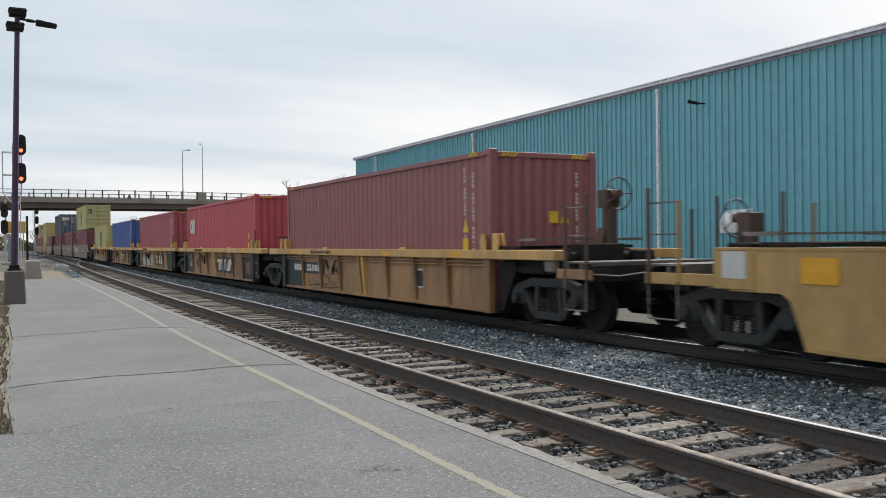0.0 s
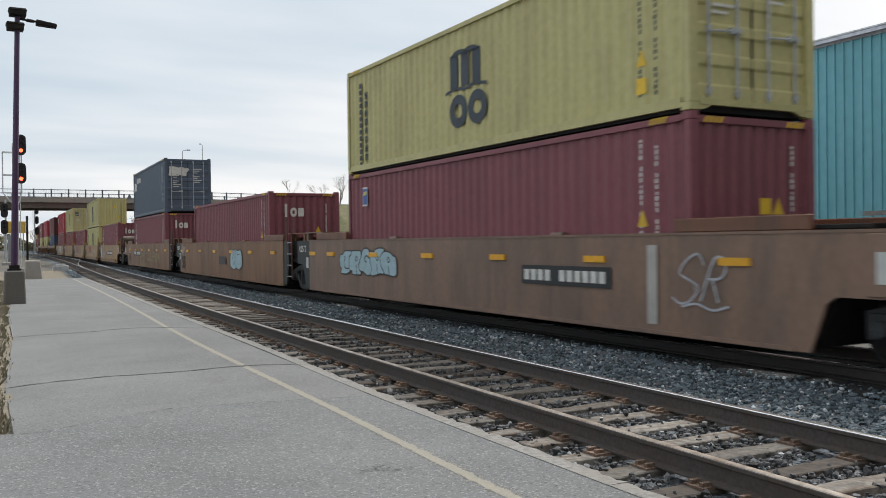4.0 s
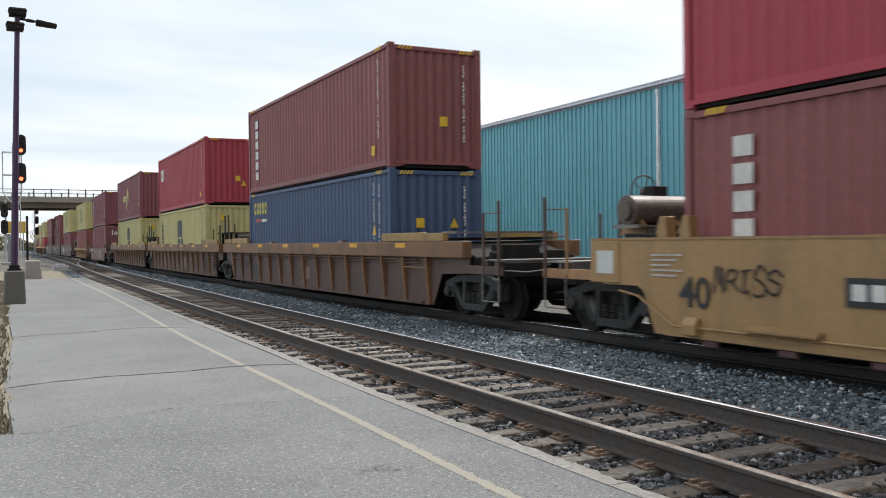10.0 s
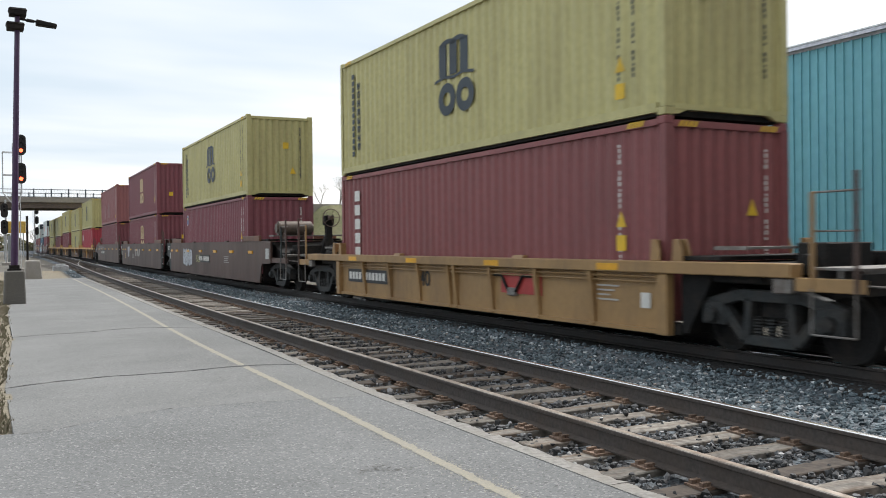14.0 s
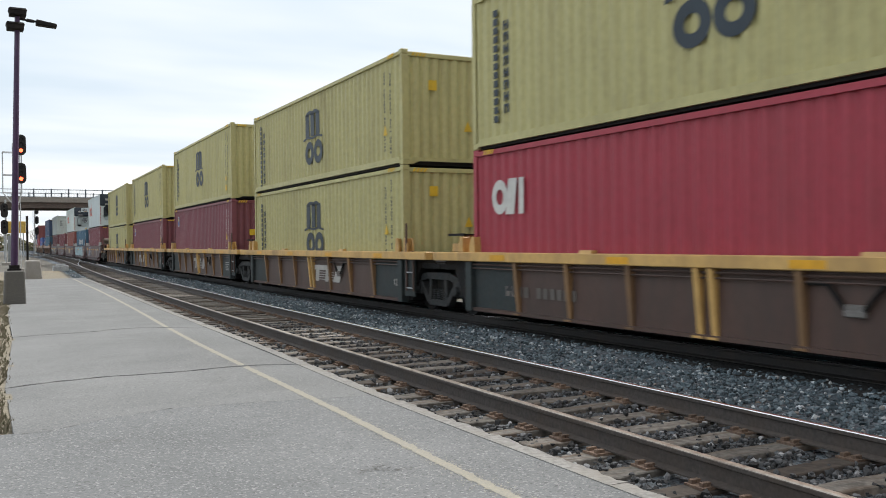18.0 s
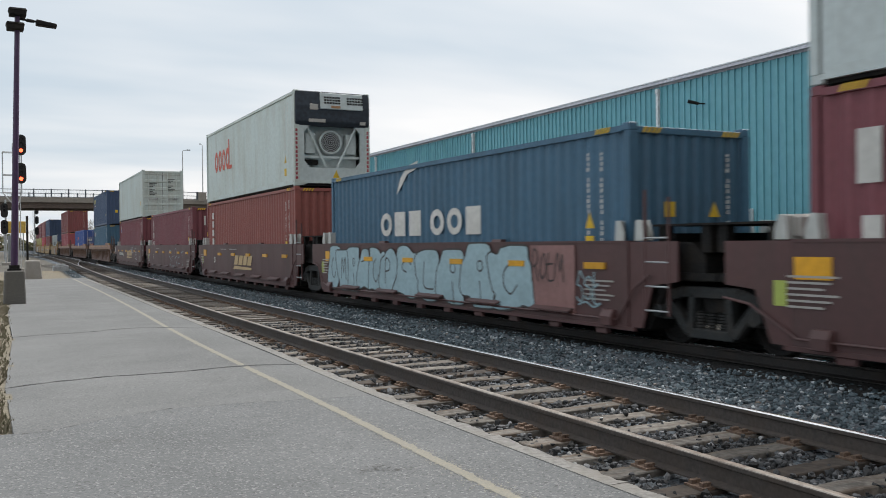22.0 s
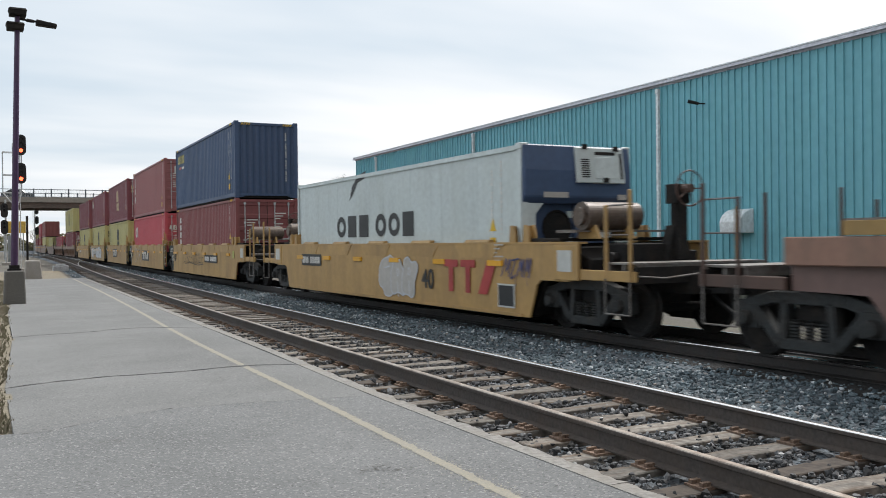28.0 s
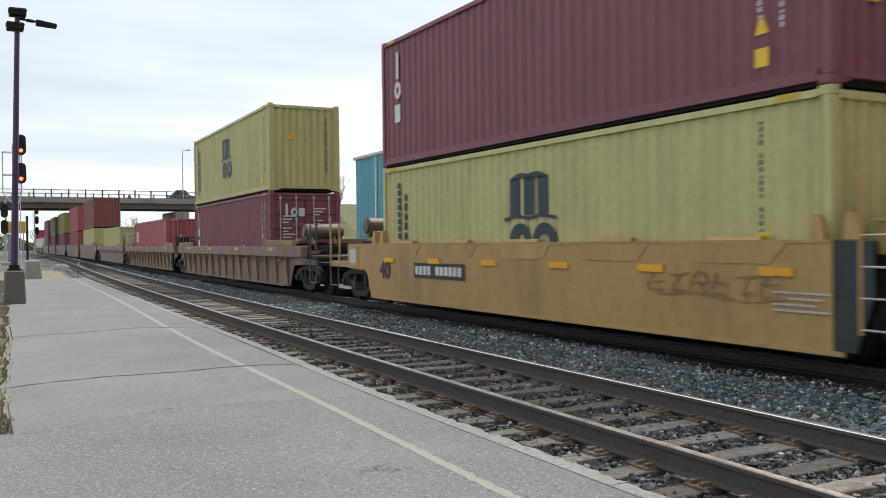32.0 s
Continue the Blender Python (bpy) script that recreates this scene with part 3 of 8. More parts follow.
# crossover between the tracks, far along
cross_x = curve_through([(60, near_x(60)), (75, near_x(75) + 0.25), (95, (near_x(95) + main_x(95)) / 2), (112, main_x(112) - 0.3), (125, main_x(125))])
crossover = thing("railway_switch", "switch with curved closure rails joining the two tracks", "railway switch", "", "structure")
for off in (-0.7525, 0.7525):
    rail(crossover, cross_x, off, steps((62, 124, 40)))
geo_part("switch_machine", lambda g: (g.box(-0.5, 0.5, -0.25, 0.25, -0.25, 0.12), g.box(-0.3, 0.3, -0.15, 0.15, 0.12, 0.25)), GALV, crossover, "grey switch motor box", (near_x(66) - 2.1, 66, 0), bevel=0.03)

# ---- platform ----


def asphalt(name, base, dark, fleck, speckle, patches):
    """Worn asphalt: broad stains, darker worn patches, a fine mottle and pale stone flecks."""
    m = bpy.data.materials.new(name)
    m.use_nodes = True
    N, K = m.node_tree.nodes, m.node_tree.links
    p = N["Principled BSDF"]
    p.inputs["Roughness"].default_value, p.inputs["Specular IOR Level"].default_value = 0.9, 0.25
    co = N.new("ShaderNodeTexCoord")

    def tex(scale, detail, rough, stretch=(1, 1, 1)):
        mp = N.new("ShaderNodeMapping")
        mp.inputs["Scale"].default_value = stretch
        K.new(co.outputs["Object"], mp.inputs[0])
        t = N.new("ShaderNodeTexNoise")
        t.inputs["Scale"].default_value, t.inputs["Detail"].default_value, t.inputs["Roughness"].default_value = scale, detail, rough
        K.new(mp.outputs[0], t.inputs["Vector"])
        return t.outputs[0]

    def ramp(v, a, b, ca, cb):
        r = N.new("ShaderNodeValToRGB")
        r.color_ramp.elements[0].position, r.color_ramp.elements[0].color = a, (*ca, 1)
        r.color_ramp.elements[1].position, r.color_ramp.elements[1].color = b, (*cb, 1)
        K.new(v, r.inputs[0])
        return r.outputs[0]

    def mix(fac, a, b, mode="MIX"):
        x = N.new("ShaderNodeMix")
        x.data_type, x.blend_type = "RGBA", mode
        for k, v in (("Factor", fac), ("A", a), ("B", b)):
            if isinstance(v, (int, float)):
                x.inputs[k].default_value = v
            elif isinstance(v, tuple):
                x.inputs[k].default_value = (*v, 1)
            else:
                K.new(v, x.inputs[k])
        return x.outputs["Result"]

    grey = lambda v: (v, v, v)
    broad = ramp(tex(0.55, 6, 0.6), 0.34, 0.68, dark, base)
    worn = ramp(tex(1.7, 8, 0.72, (0.7, 1.25, 1)), 0.56, 0.72, grey(0.0), grey(patches))
    col = mix(worn, broad, tuple(c * 0.74 for c in dark))
    mottle = ramp(tex(34, 6, 0.75), 0.3, 0.7, grey(1 - speckle), grey(1 + speckle))
    col = mix(1.0, col, mottle, "MULTIPLY")
    cells = N.new("ShaderNodeTexVoronoi")
    cells.inputs["Scale"].default_value = 75
    K.new(co.outputs["Object"], cells.inputs["Vector"])
    sep_c = N.new("ShaderNodeSeparateColor")
    K.new(cells.outputs["Color"], sep_c.inputs[0])
    col = mix(ramp(sep_c.outputs[0], 0.80, 1.0, grey(0), grey(0.75)), col, fleck)
    col = mix(ramp(sep_c.outputs[1], 0.86, 1.0, grey(0), grey(0.6)), col, tuple(c * 0.45 for c in dark))
    K.new(col, p.inputs["Base Color"])
    b = N.new("ShaderNodeBump")
    b.inputs["Strength"].default_value, b.inputs["Distance"].default_value = 0.45, 0.006
    K.new(tex(90, 4, 0.7), b.inputs["Height"])
    K.new(b.outputs[0], p.inputs["Normal"])
    return m


PLATFORM = asphalt("worn_asphalt_platform", (0.19, 0.193, 0.191), (0.143, 0.146, 0.145), (0.26, 0.257, 0.25), 0.12, 0.45)
PLATFORM_COARSE = asphalt("coarse_asphalt_platform", (0.17, 0.174, 0.175), (0.128, 0.132, 0.133), (0.30, 0.30, 0.297), 0.17, 0.45)
CONCRETE = material("pale_concrete", (0.36, 0.345, 0.32), (0.24, 0.23, 0.215), rough=0.9, scale=1.2, grain=45, bump=0.5, bump_dist=0.006, dirt=(0.26, 0.24, 0.21), dirt_amount=0.45, spread=0.06)
OLD_YELLOW = material("worn_yellow_line", (0.305, 0.282, 0.222), (0.232, 0.223, 0.19), rough=0.9, scale=5, grain=70, bump=0.05, dirt=(0.25, 0.246, 0.23), dirt_amount=0.35, spread=0.0)
platform = thing("platform", "grey worn asphalt station platform with cracks and a pale concrete edge", "platform", "", "structure")


def plat_left(y):
    return -0.02 + 0.044 * y + 0.03 * math.sin(y * 1.7) + 0.02 * math.sin(y * 4.1)


def edge_in(y):
    return plat_edge(y) - 0.17


# the lines of the three joints that can be told apart, x against y
CRACKS = {
    3: [(-6, 7.75), (0.25, 7.75), (0.65, 7.72), (0.9, 7.88), (1.13, 8.04), (1.64, 8.17), (2.13, 8.1), (2.64, 8.02), (2.95, 7.93), (3.6, 7.8)],
    4: [(0.4, 10.28), (0.9, 10.48), (1.5, 10.55), (2.1, 10.47), (2.8, 10.55), (3.13, 10.54), (3.6, 10.32)],
    5: [(0.74, 16.0), (1.4, 16.16), (1.83, 16.14), (2.34, 16.4), (2.8, 16.44), (3.25, 16.17), (3.66, 15.8)],
}
cuts = [-14, -6, 1.2, 7.95, 10.5, 16.2, 21.0, 27.5, 34.0, 43.5]


def crack(i, x):
    """Slightly wavering cross joints between the slabs of asphalt."""
    if i in CRACKS:
        xs, ys = zip(*CRACKS[i])
        return float(np.interp(x, xs, ys)) + 0.012 * math.sin(x * 9.1 + 2 * i) + 0.02 * noise.noise((x * 6.0, i, 0))
    return cuts[i] + 0.05 * math.sin(x * 2.3 + i) + 0.025 * math.sin(x * 7.1 + 2 * i) + 0.04 * (x - 1.7)


for i in range(len(cuts) - 1):
    def slab(g, i=i):
        n = 70
        vs = []
        back = (lambda y: -6.0) if i < 3 else plat_left
        for k in range(n):
            u = k / (n - 1)
            for j, s in ((i, 1), (i + 1, -1)):
                xl, xr = back(cuts[j]), edge_in(cuts[j]) - 0.006
                x = xl + (xr - xl) * u
                y = crack(j, x) + s * ((0.026 if j in (4, 5) else 0.002) + (0.008 if j in (4, 5) else 0.002) * math.sin(17 * x + j))
                xl, xr = back(y), edge_in(y) - 0.006
                x = xl + (xr - xl) * u
                vs += [(x, y, -0.4), (x, y, 0.0)]
        fs = []
        for k in range(n - 1):
            a, b = k * 4, (k + 1) * 4
            fs += [(a + 1, b + 1, b + 3, a + 3), (a, a + 2, b + 2, b), (a, b, b + 1, a + 1), (a + 2, a + 3, b + 3, b + 2)]
        fs += [(0, 1, 3, 2), tuple((n - 1) * 4 + j for j in (0, 2, 3, 1))]
        g.add(vs, fs)
    geo_part("slab", slab, PLATFORM_COARSE if cuts[i] < 7.4 else PLATFORM, platform)


EDGE = material("chipped_pale_concrete", (0.255, 0.247, 0.232), (0.168, 0.162, 0.151), rough=0.95, scale=2.4, grain=24, bump=0.9, bump_dist=0.012, dirt=(0.22, 0.205, 0.18), dirt_amount=0.6, spread=0.06)
ey = -8.0
r = random.Random(3)
while ey < 43:
    ln = 1.52 if ey < 42 else 0.8
    y0, y1 = ey + 0.004, ey + ln - 0.004

    def kerb(g, y0=y0, y1=y1):
        ys = np.linspace(y0, y1, 21)
        vs = []
        for y in ys:
            a, b = edge_in(y), plat_edge(y) + r.uniform(-0.022, 0.013)
            dz = r.uniform(-0.010, 0.002)
            vs += [(a, y, -0.42), (b, y, -0.42), (b, y, -0.035 + dz), (b - 0.03 + r.uniform(-0.01, 0.01), y, 0.006 + dz * 0.5), (a, y, 0.006)]
        n = 5
        fs = [(i * n + j, i * n + (j + 1) % n, (i + 1) * n + (j + 1) % n, (i + 1) * n + j) for i in range(len(ys) - 1) for j in range(n)]
        fs += [tuple(range(n - 1, -1, -1)), tuple((len(ys) - 1) * n + j for j in range(n))]
        g.add(vs, fs)
    geo_part("edge_stone", kerb, EDGE, platform)
    ey += ln


CRACK = material("dirt_filled_crack", (0.135, 0.132, 0.125), (0.09, 0.088, 0.083), rough=0.95, scale=3, grain=40, bump=0.5, spread=0.0)


def short_cracks(g):
    """Ravelled spots: clusters of small dark pits, and a few hairline cracks."""
    rr = random.Random(8)
    for cx, cy, w, h, n in ((2.36, 5.27, 0.10, 0.10, 60), (2.50, 5.16, 0.07, 0.04, 22), (1.03, 7.05, 0.22, 0.10, 46), (3.2, 10.42, 0.2, 0.1, 40), (0.5, 7.7, 0.25, 0.06, 30), (1.6, 8.05, 0.6, 0.12, 60), (2.6, 7.9, 0.5, 0.1, 40)):
        for k in range(n):
            x, y, s, a = cx + rr.gauss(0, w * 0.6), cy + rr.gauss(0, h * 0.6), rr.uniform(0.003, 0.013), rr.uniform(0, 6)
            g.add([(x + s * rr.uniform(0.5, 1.3) * math.cos(a + q), y + 0.7 * s * rr.uniform(0.5, 1.3) * math.sin(a + q), 0.0022) for q in np.linspace(0, 6.283, 7)[:-1]], [tuple(range(6))])
    for x, y, a, n in ((2.9, 7.0, 2.6, 9), (3.3, 6.6, 2.2, 8), (3.2, 7.6, 2.9, 10), (2.3, 9.4, 0.3, 8)):
        for i in range(n):
            x1, y1 = x + 0.07 * math.cos(a), y + 0.07 * math.sin(a)
            w = rr.uniform(0.001, 0.0035)
            g.add([(x - w * math.sin(a), y + w * math.cos(a), 0.0022), (x + w * math.sin(a), y - w * math.cos(a), 0.0022), (x1 + w * math.sin(a), y1 - w * math.cos(a), 0.0022), (x1 - w * math.sin(a), y1 + w * math.cos(a), 0.0022)], [(0, 1, 2, 3)])
            x, y, a = x1, y1, a + rr.uniform(-0.6, 0.6)


ob = geo_part("short_cracks", short_cracks, CRACK, platform, "dark pits and hairline cracks")
ob["kind"] = "stuff"


def yellow_line(g, y0, y1):
    """A band of worn paint, crumbled to specks at its borders."""
    ys = np.linspace(y0, y1, int((y1 - y0) * 40))
    vs = []
    for y in ys:
        c = paint_line(y)
        l, r_ = (0.018 * noise.noise((y * 9, k, 0)) + 0.016 * noise.noise((y * 31, k, 3)) for k in (0, 7))
        vs += [(c - 0.04 + l, y, 0.002), (c + 0.04 + r_, y, 0.002)]
    g.add(vs, [(2 * i, 2 * i + 1, 2 * i + 3, 2 * i + 2) for i in range(len(ys) - 1)])


def paint_specks(g):
    rr = random.Random(14)
    for k in range(6000):
        y = 3.4 + 26 * rr.random() ** 1.8
        c, s = paint_line(y) + rr.gauss(0, 0.05), rr.uniform(0.002, 0.007)
        n, a0 = rr.randint(4, 6), rr.uniform(0, 6)
        g.add([(c + s * rr.uniform(0.6, 1.2) * math.cos(a0 + 6.283 * q / n), y + s * rr.uniform(0.6, 1.6) * math.sin(a0 + 6.283 * q / n), 0.0022 + 0.0000001 * k) for q in range(n)], [tuple(range(n))])


for a, b in ((-8.0, 10.46), (10.62, 16.0), (16.3, 42.5)):
    geo_part("painted_line", lambda g: yellow_line(g, a, b), OLD_YELLOW, platform, "worn pale yellow safety line")
ob = geo_part("paint_specks", paint_specks, OLD_YELLOW, platform, "crumbled specks of the yellow line")
ob["kind"] = "stuff"

# grass verge along the back of the platform
def verge(g):
    ys = steps((-14, 60, 150))
    n = 10
    vs = []
    for y in ys:
        r1 = (plat_left(y) + 0.02) if y < 43.5 else near_x(y) - 2.4
        for i in range(n):
            x = -8 + (r1 + 8) * (i / (n - 1)) ** 0.35
            vs.append((x, y, 0.012 * math.sin(3 * x + 2 * y) + 0.01 * math.sin(7.3 * y) - (0.09 if y < 7.8 else 0.012 if y < 43.5 else 0.07)))
    g.add(vs, [(j * n + i, j * n + i + 1, (j + 1) * n + i + 1, (j + 1) * n + i) for j in range(len(ys) - 1) for i in range(n - 1)])


tagged(solid("grass_verge", verge, GRASS), "strip of dry grass and dead leaves along the platform", "grass", kind="structure")
blades = Geo()
rb = random.Random(21)
for k in range(9000):
    y = 7.8 + 35 * rb.random() ** 1.4
    x = plat_left(y) - 0.06 - 1.2 * rb.random() ** 2 + (0.05 if rb.random() < 0.06 else 0)
    h, a = rb.uniform(0.01, 0.04), rb.uniform(0, 6.28)
    dx, dy = 0.5 * h * math.cos(a), 0.5 * h * math.sin(a)
    w = 0.004 + 0.00025 * y
    blades.add([(x - w, y, -0.01), (x + w, y, -0.01), (x + dx, y + dy, h)], [(0, 1, 2)])
BLADE = stone_material("dry_grass_blades", [(0.0, (0.16, 0.135, 0.09)), (0.4, (0.27, 0.24, 0.17)), (0.7, (0.14, 0.145, 0.08)), (1.0, (0.34, 0.31, 0.24))])
tagged(dress(new("grass_blades", blades.mesh("grass_blades")), BLADE), "short dry grass blades beside the platform", "grass", kind="stuff")

# ---- warehouse ----
TEAL_WALL = material("teal_sheet_metal", lin(112, 172, 184), lin(106, 164, 176), rough=0.5, scale=0.25, grain=3, bump=0.03, dirt=lin(97, 154, 167), dirt_amount=0.3, stretch=(0.3, 3, 0.25), spread=0.02)
FASCIA = material("pale_grey_fascia", lin(186, 188, 198), rough=0.5, scale=1, grain=8, bump=0.03, dirt=lin(140, 140, 148), spread=0.02)
WHITE_METAL = material("white_painted_metal", lin(226, 232, 234), rough=0.45, scale=1.5, grain=9, bump=0.03, dirt=lin(190, 196, 196), spread=0.02)
BX, BSLOPE, BY0, BY1, BH = 22.0, 0.039, -40.0, 56.6, 7.35


def wall_x(y):
    return BX + BSLOPE * y


warehouse = thing("warehouse", "long teal sheet-metal warehouse with a grey roof edge", "warehouse")


def panel_build(g, n):
    # one 0.915 m sheet with three trapezoid ribs
    prof = []
    for k in range(3):
        o = k * 0.305
        prof += [(o, 0), (o + 0.232, 0), (o + 0.238, -0.05), (o + 0.29, -0.05), (o + 0.305, 0)]
    vs = []
    for y, x in prof:
        vs += [(x, y, -0.5), (x, y, BH - 0.12)]
    m = len(prof)
    g.add(vs, [(2 * i, 2 * i + 1, 2 * i + 3, 2 * i + 2) for i in range(m - 1)])


panel_mesh = cached("wall_panel", lambda g: panel_build(g, 3))
wall_turn = -math.degrees(math.atan(BSLOPE))
npan = int((BY1 - BY0) / 0.915)
for i in range(npan):
    y = BY1 - (i + 1) * 0.915
    part("wall_panel", panel_mesh, TEAL_WALL, warehouse, "", pose(wall_x(y), y, 0, 0, 0, wall_turn))
geo_part("inner_wall", lambda g: g.prism([(wall_x(BY0) + 0.04, BY0), (wall_x(BY0) + 40, BY0), (wall_x(BY1) + 40, BY1 - 0.1), (wall_x(BY1) + 0.04, BY1 - 0.02)], "z", -0.5, BH - 0.3), TEAL_WALL, warehouse, "teal sheet-metal shell")


def roof_slab(g):
    vs = []
    for y in (BY0, BY1 + 0.1):
        w = wall_x(y)
        vs += [(w - 0.12, y, BH - 0.02), (w + 20, y, BH + 1.0), (w + 40, y, BH - 0.02), (w + 40, y, BH - 0.2), (w + 20, y, BH + 0.8), (w - 0.05, y, BH - 0.2)]
    g.add(vs, [(5, 4, 3, 2, 1, 0), tuple(range(6, 12))] + [(i, (i + 1) % 6, 6 + (i + 1) % 6, 6 + i) for i in range(6)])


geo_part("roof", roof_slab, FASCIA, warehouse, "low metal roof")


def fascia_build(g):
    vs = []
    ys = list(np.arange(BY0, BY1, 6.1)) + [BY1 + 0.3]
    for y in ys:
        w = wall_x(y)
        vs += [(w - 0.19, y, BH - 0.13), (w + 0.3, y, BH - 0.13), (w + 0.3, y, BH + 0.0), (w - 0.12, y, BH + 0.0)]
    fs = [(i * 4 + j, i * 4 + (j + 1) % 4, i * 4 + 4 + (j + 1) % 4, i * 4 + 4 + j) for i in range(len(ys) - 1) for j in range(4)]
    g.add(vs, fs + [(3, 2, 1, 0), tuple((len(ys) - 1) * 4 + j for j in range(4))])


geo_part("roof_edge", lambda g: g.prism([(wall_x(BY0) - 0.14, BY0), (wall_x(BY0) + 0.3, BY0), (wall_x(BY1 + 0.3) + 0.3, BY1 + 0.3), (wall_x(BY1 + 0.3) - 0.14, BY1 + 0.3)], "z", BH + 0.004, BH + 0.045), WHITE_METAL, warehouse, "bright metal drip edge")
geo_part("fascia", fascia_build, FASCIA, warehouse, "pale grey metal eave trim")
for py in (52.8, 39.4, 24.95, 10.9, -3):
    geo_part("downspout", lambda g: (g.box(-0.16, -0.04, -0.06, 0.06, -0.4, BH - 0.3), g.box(-0.18, -0.03, -0.08, 0.08, BH - 0.45, BH - 0.27)), WHITE_METAL, warehouse, "white downspout", (wall_x(py), py, 0), bevel=0.01)
# lamp arm and vent hood on the wall
geo_part("wall_lamp", lambda g: (g.tube((0, 0, 0), (-0.3, 0.0, -0.02), 0.025), g.tube((-0.3, 0, -0.02), (-0.6, 0.2, 0.07), 0.05, 10, 0.065)), STEEL_DARK, warehouse, "dark lamp on a short arm", (wall_x(22.6), 22.6, 6.2))
for vy, vz in ((20.85, 1.95),):
    s = 1.0 if vz < 3 else 0.5

    def hood(g, s=s):
        pts = [(0, 0.5 * s)] + [(-0.65 * s * math.cos(a), 0.5 * s * math.sin(a)) for a in np.linspace(1.4, -0.1, 7)] + [(-0.62 * s, -0.3 * s), (0, -0.3 * s)]
        g.prism(pts, "y", -0.45 * s, 0.45 * s)
    geo_part("vent_hood", hood, WHITE_METAL if s == 1 else STEEL_DARK, warehouse, "rounded white exhaust hood" if s == 1 else "small dark vent", (wall_x(vy), vy, vz), bevel=0.02)

# ---- overpass ----
BRIDGE_CON = material("grey_bridge_concrete", lin(150, 146, 138), lin(136, 132, 126), rough=0.85, scale=0.4, grain=6, bump=0.2, dirt=lin(116, 112, 106), dirt_amount=0.4, spread=0.03)
BRIDGE_STEEL = material("brown_bridge_girder", lin(112, 100, 92), lin(98, 90, 84), rough=0.7, scale=0.4, grain=5, bump=0.1, dirt=lin(84, 78, 74), spread=0.03)
FENCE = material("dull_fence_steel", lin(116, 124, 132), rough=0.6, metal=0.2, scale=1, grain=8, spread=0.05)
RAIL_POST = material("dark_rail_post_steel", lin(92, 100, 110), rough=0.6, scale=1, grain=8, spread=0.05)
SILVER_BAR = material("pale_galvanised_bars", (0.62, 0.64, 0.65), rough=0.5, scale=1, grain=8, spread=0.03)
BRY = 145.0


def deck_z(x):
    """Roadway level of the overpass: level, then falling gently towards the building side."""
    return 8.62 - (0.00042 * (x - 22) ** 2 if x > 22 else 0.0)


overpass = thing("overpass", "concrete road overpass on brown girders with a steel railing", "bridge")
bxs = list(np.linspace(-60, 52, 29))


def sweep(g, xs, y0, y1, za, zb):
    vs = []
    for x in xs:
        vs += [(x, y0, deck_z(x) + za), (x, y1, deck_z(x) + za), (x, y1, deck_z(x) + zb), (x, y0, deck_z(x) + zb)]
    fs = [(i * 4 + j, i * 4 + (j + 1) % 4, (i + 1) * 4 + (j + 1) % 4, (i + 1) * 4 + j) for i in range(len(xs) - 1) for j in range(4)]
    fs += [(3, 2, 1, 0), tuple((len(xs) - 1) * 4 + j for j in range(4))]
    g.add(vs, fs)


geo_part("deck", lambda g: sweep(g, bxs, BRY - 0.25, BRY + 11, -0.55, 0.0), BRIDGE_CON, overpass, "grey concrete deck edge")
geo_part("kerb", lambda g: sweep(g, bxs, BRY - 0.1, BRY + 0.25, 0.0, 0.22), BRIDGE_CON, overpass)
for gy_ in (0.3, 3.6, 7.0, 10.3):
    geo_part("girder", lambda g: (sweep(g, bxs, BRY + gy_, BRY + gy_ + 0.06, -1.36, -0.55), sweep(g, bxs, BRY + gy_ - 0.2, BRY + gy_ + 0.26, -1.42, -1.34)), BRIDGE_STEEL, overpass, "brown steel girder")
for side in (BRY + 0.05, BRY + 10.7):
    for zz, rr in ((1.38, 0.05), (0.28, 0.04)):
        geo_part("handrail", lambda g: sweep(g, bxs, side - rr, side + rr, zz - rr, zz + rr), FENCE, overpass)
    px_ = -46.0
    while px_ < 50:
        geo_part("railing_post", lambda g: g.box(-0.1, 0.1, -0.08, 0.08, 0.0, 1.5), RAIL_POST, overpass, "", (px_, side, deck_z(px_)))
        px_ += 2.42
    bars = Geo()
    x = -46.0
    while x < 50:
        bars.tube((x, side, deck_z(x) + 0.28), (x, side, deck_z(x) + 1.38), 0.009, 4, caps=False)
        x += 0.22
    ob = part("railing_bars", bars.mesh("railing_bars"), SILVER_BAR, overpass, "thin upright railing bars")
    ob["kind"] = "stuff"
for cx in (31.5, -26.0):
    geo_part("pier_cap", lambda g: g.box(-1.1, 1.1, 0, 10.6, 5.4, 6.84), BRIDGE_CON, overpass, "concrete pier cap", (cx, BRY + 0.2, deck_z(cx) - 8.62), bevel=0.06)
    for dy in (1.5, 8.5):
        geo_part("pier", lambda g: g.tube((0, 0, -0.6), (0, 0, 5.45), 0.5, 16), BRIDGE_CON, overpass, "round concrete pier", (cx, BRY + dy, 0))
geo_part("abutment", lambda g: g.box(0, 16, -0.6, 11.6, -1, 0.9), BRIDGE_CON, overpass, "concrete abutment", (52, BRY, deck_z(52) - 0.9))
geo_part("utility_box", lambda g: g.box(-0.65, 0.65, -0.3, 0.3, 0.0, 1.5), BRIDGE_CON, overpass, "grey utility box on the railing", (34.6, BRY - 0.1, deck_z(34.6) - 0.1))
geo_part("warning_sign", lambda g: g.prism([(-0.4, 0.1), (0.4, 0.1), (0, 0.95)], "y", -0.03, 0.03), FENCE, overpass, "small dark triangular plate", (23.3, BRY - 0.08, deck_z(23.3)))


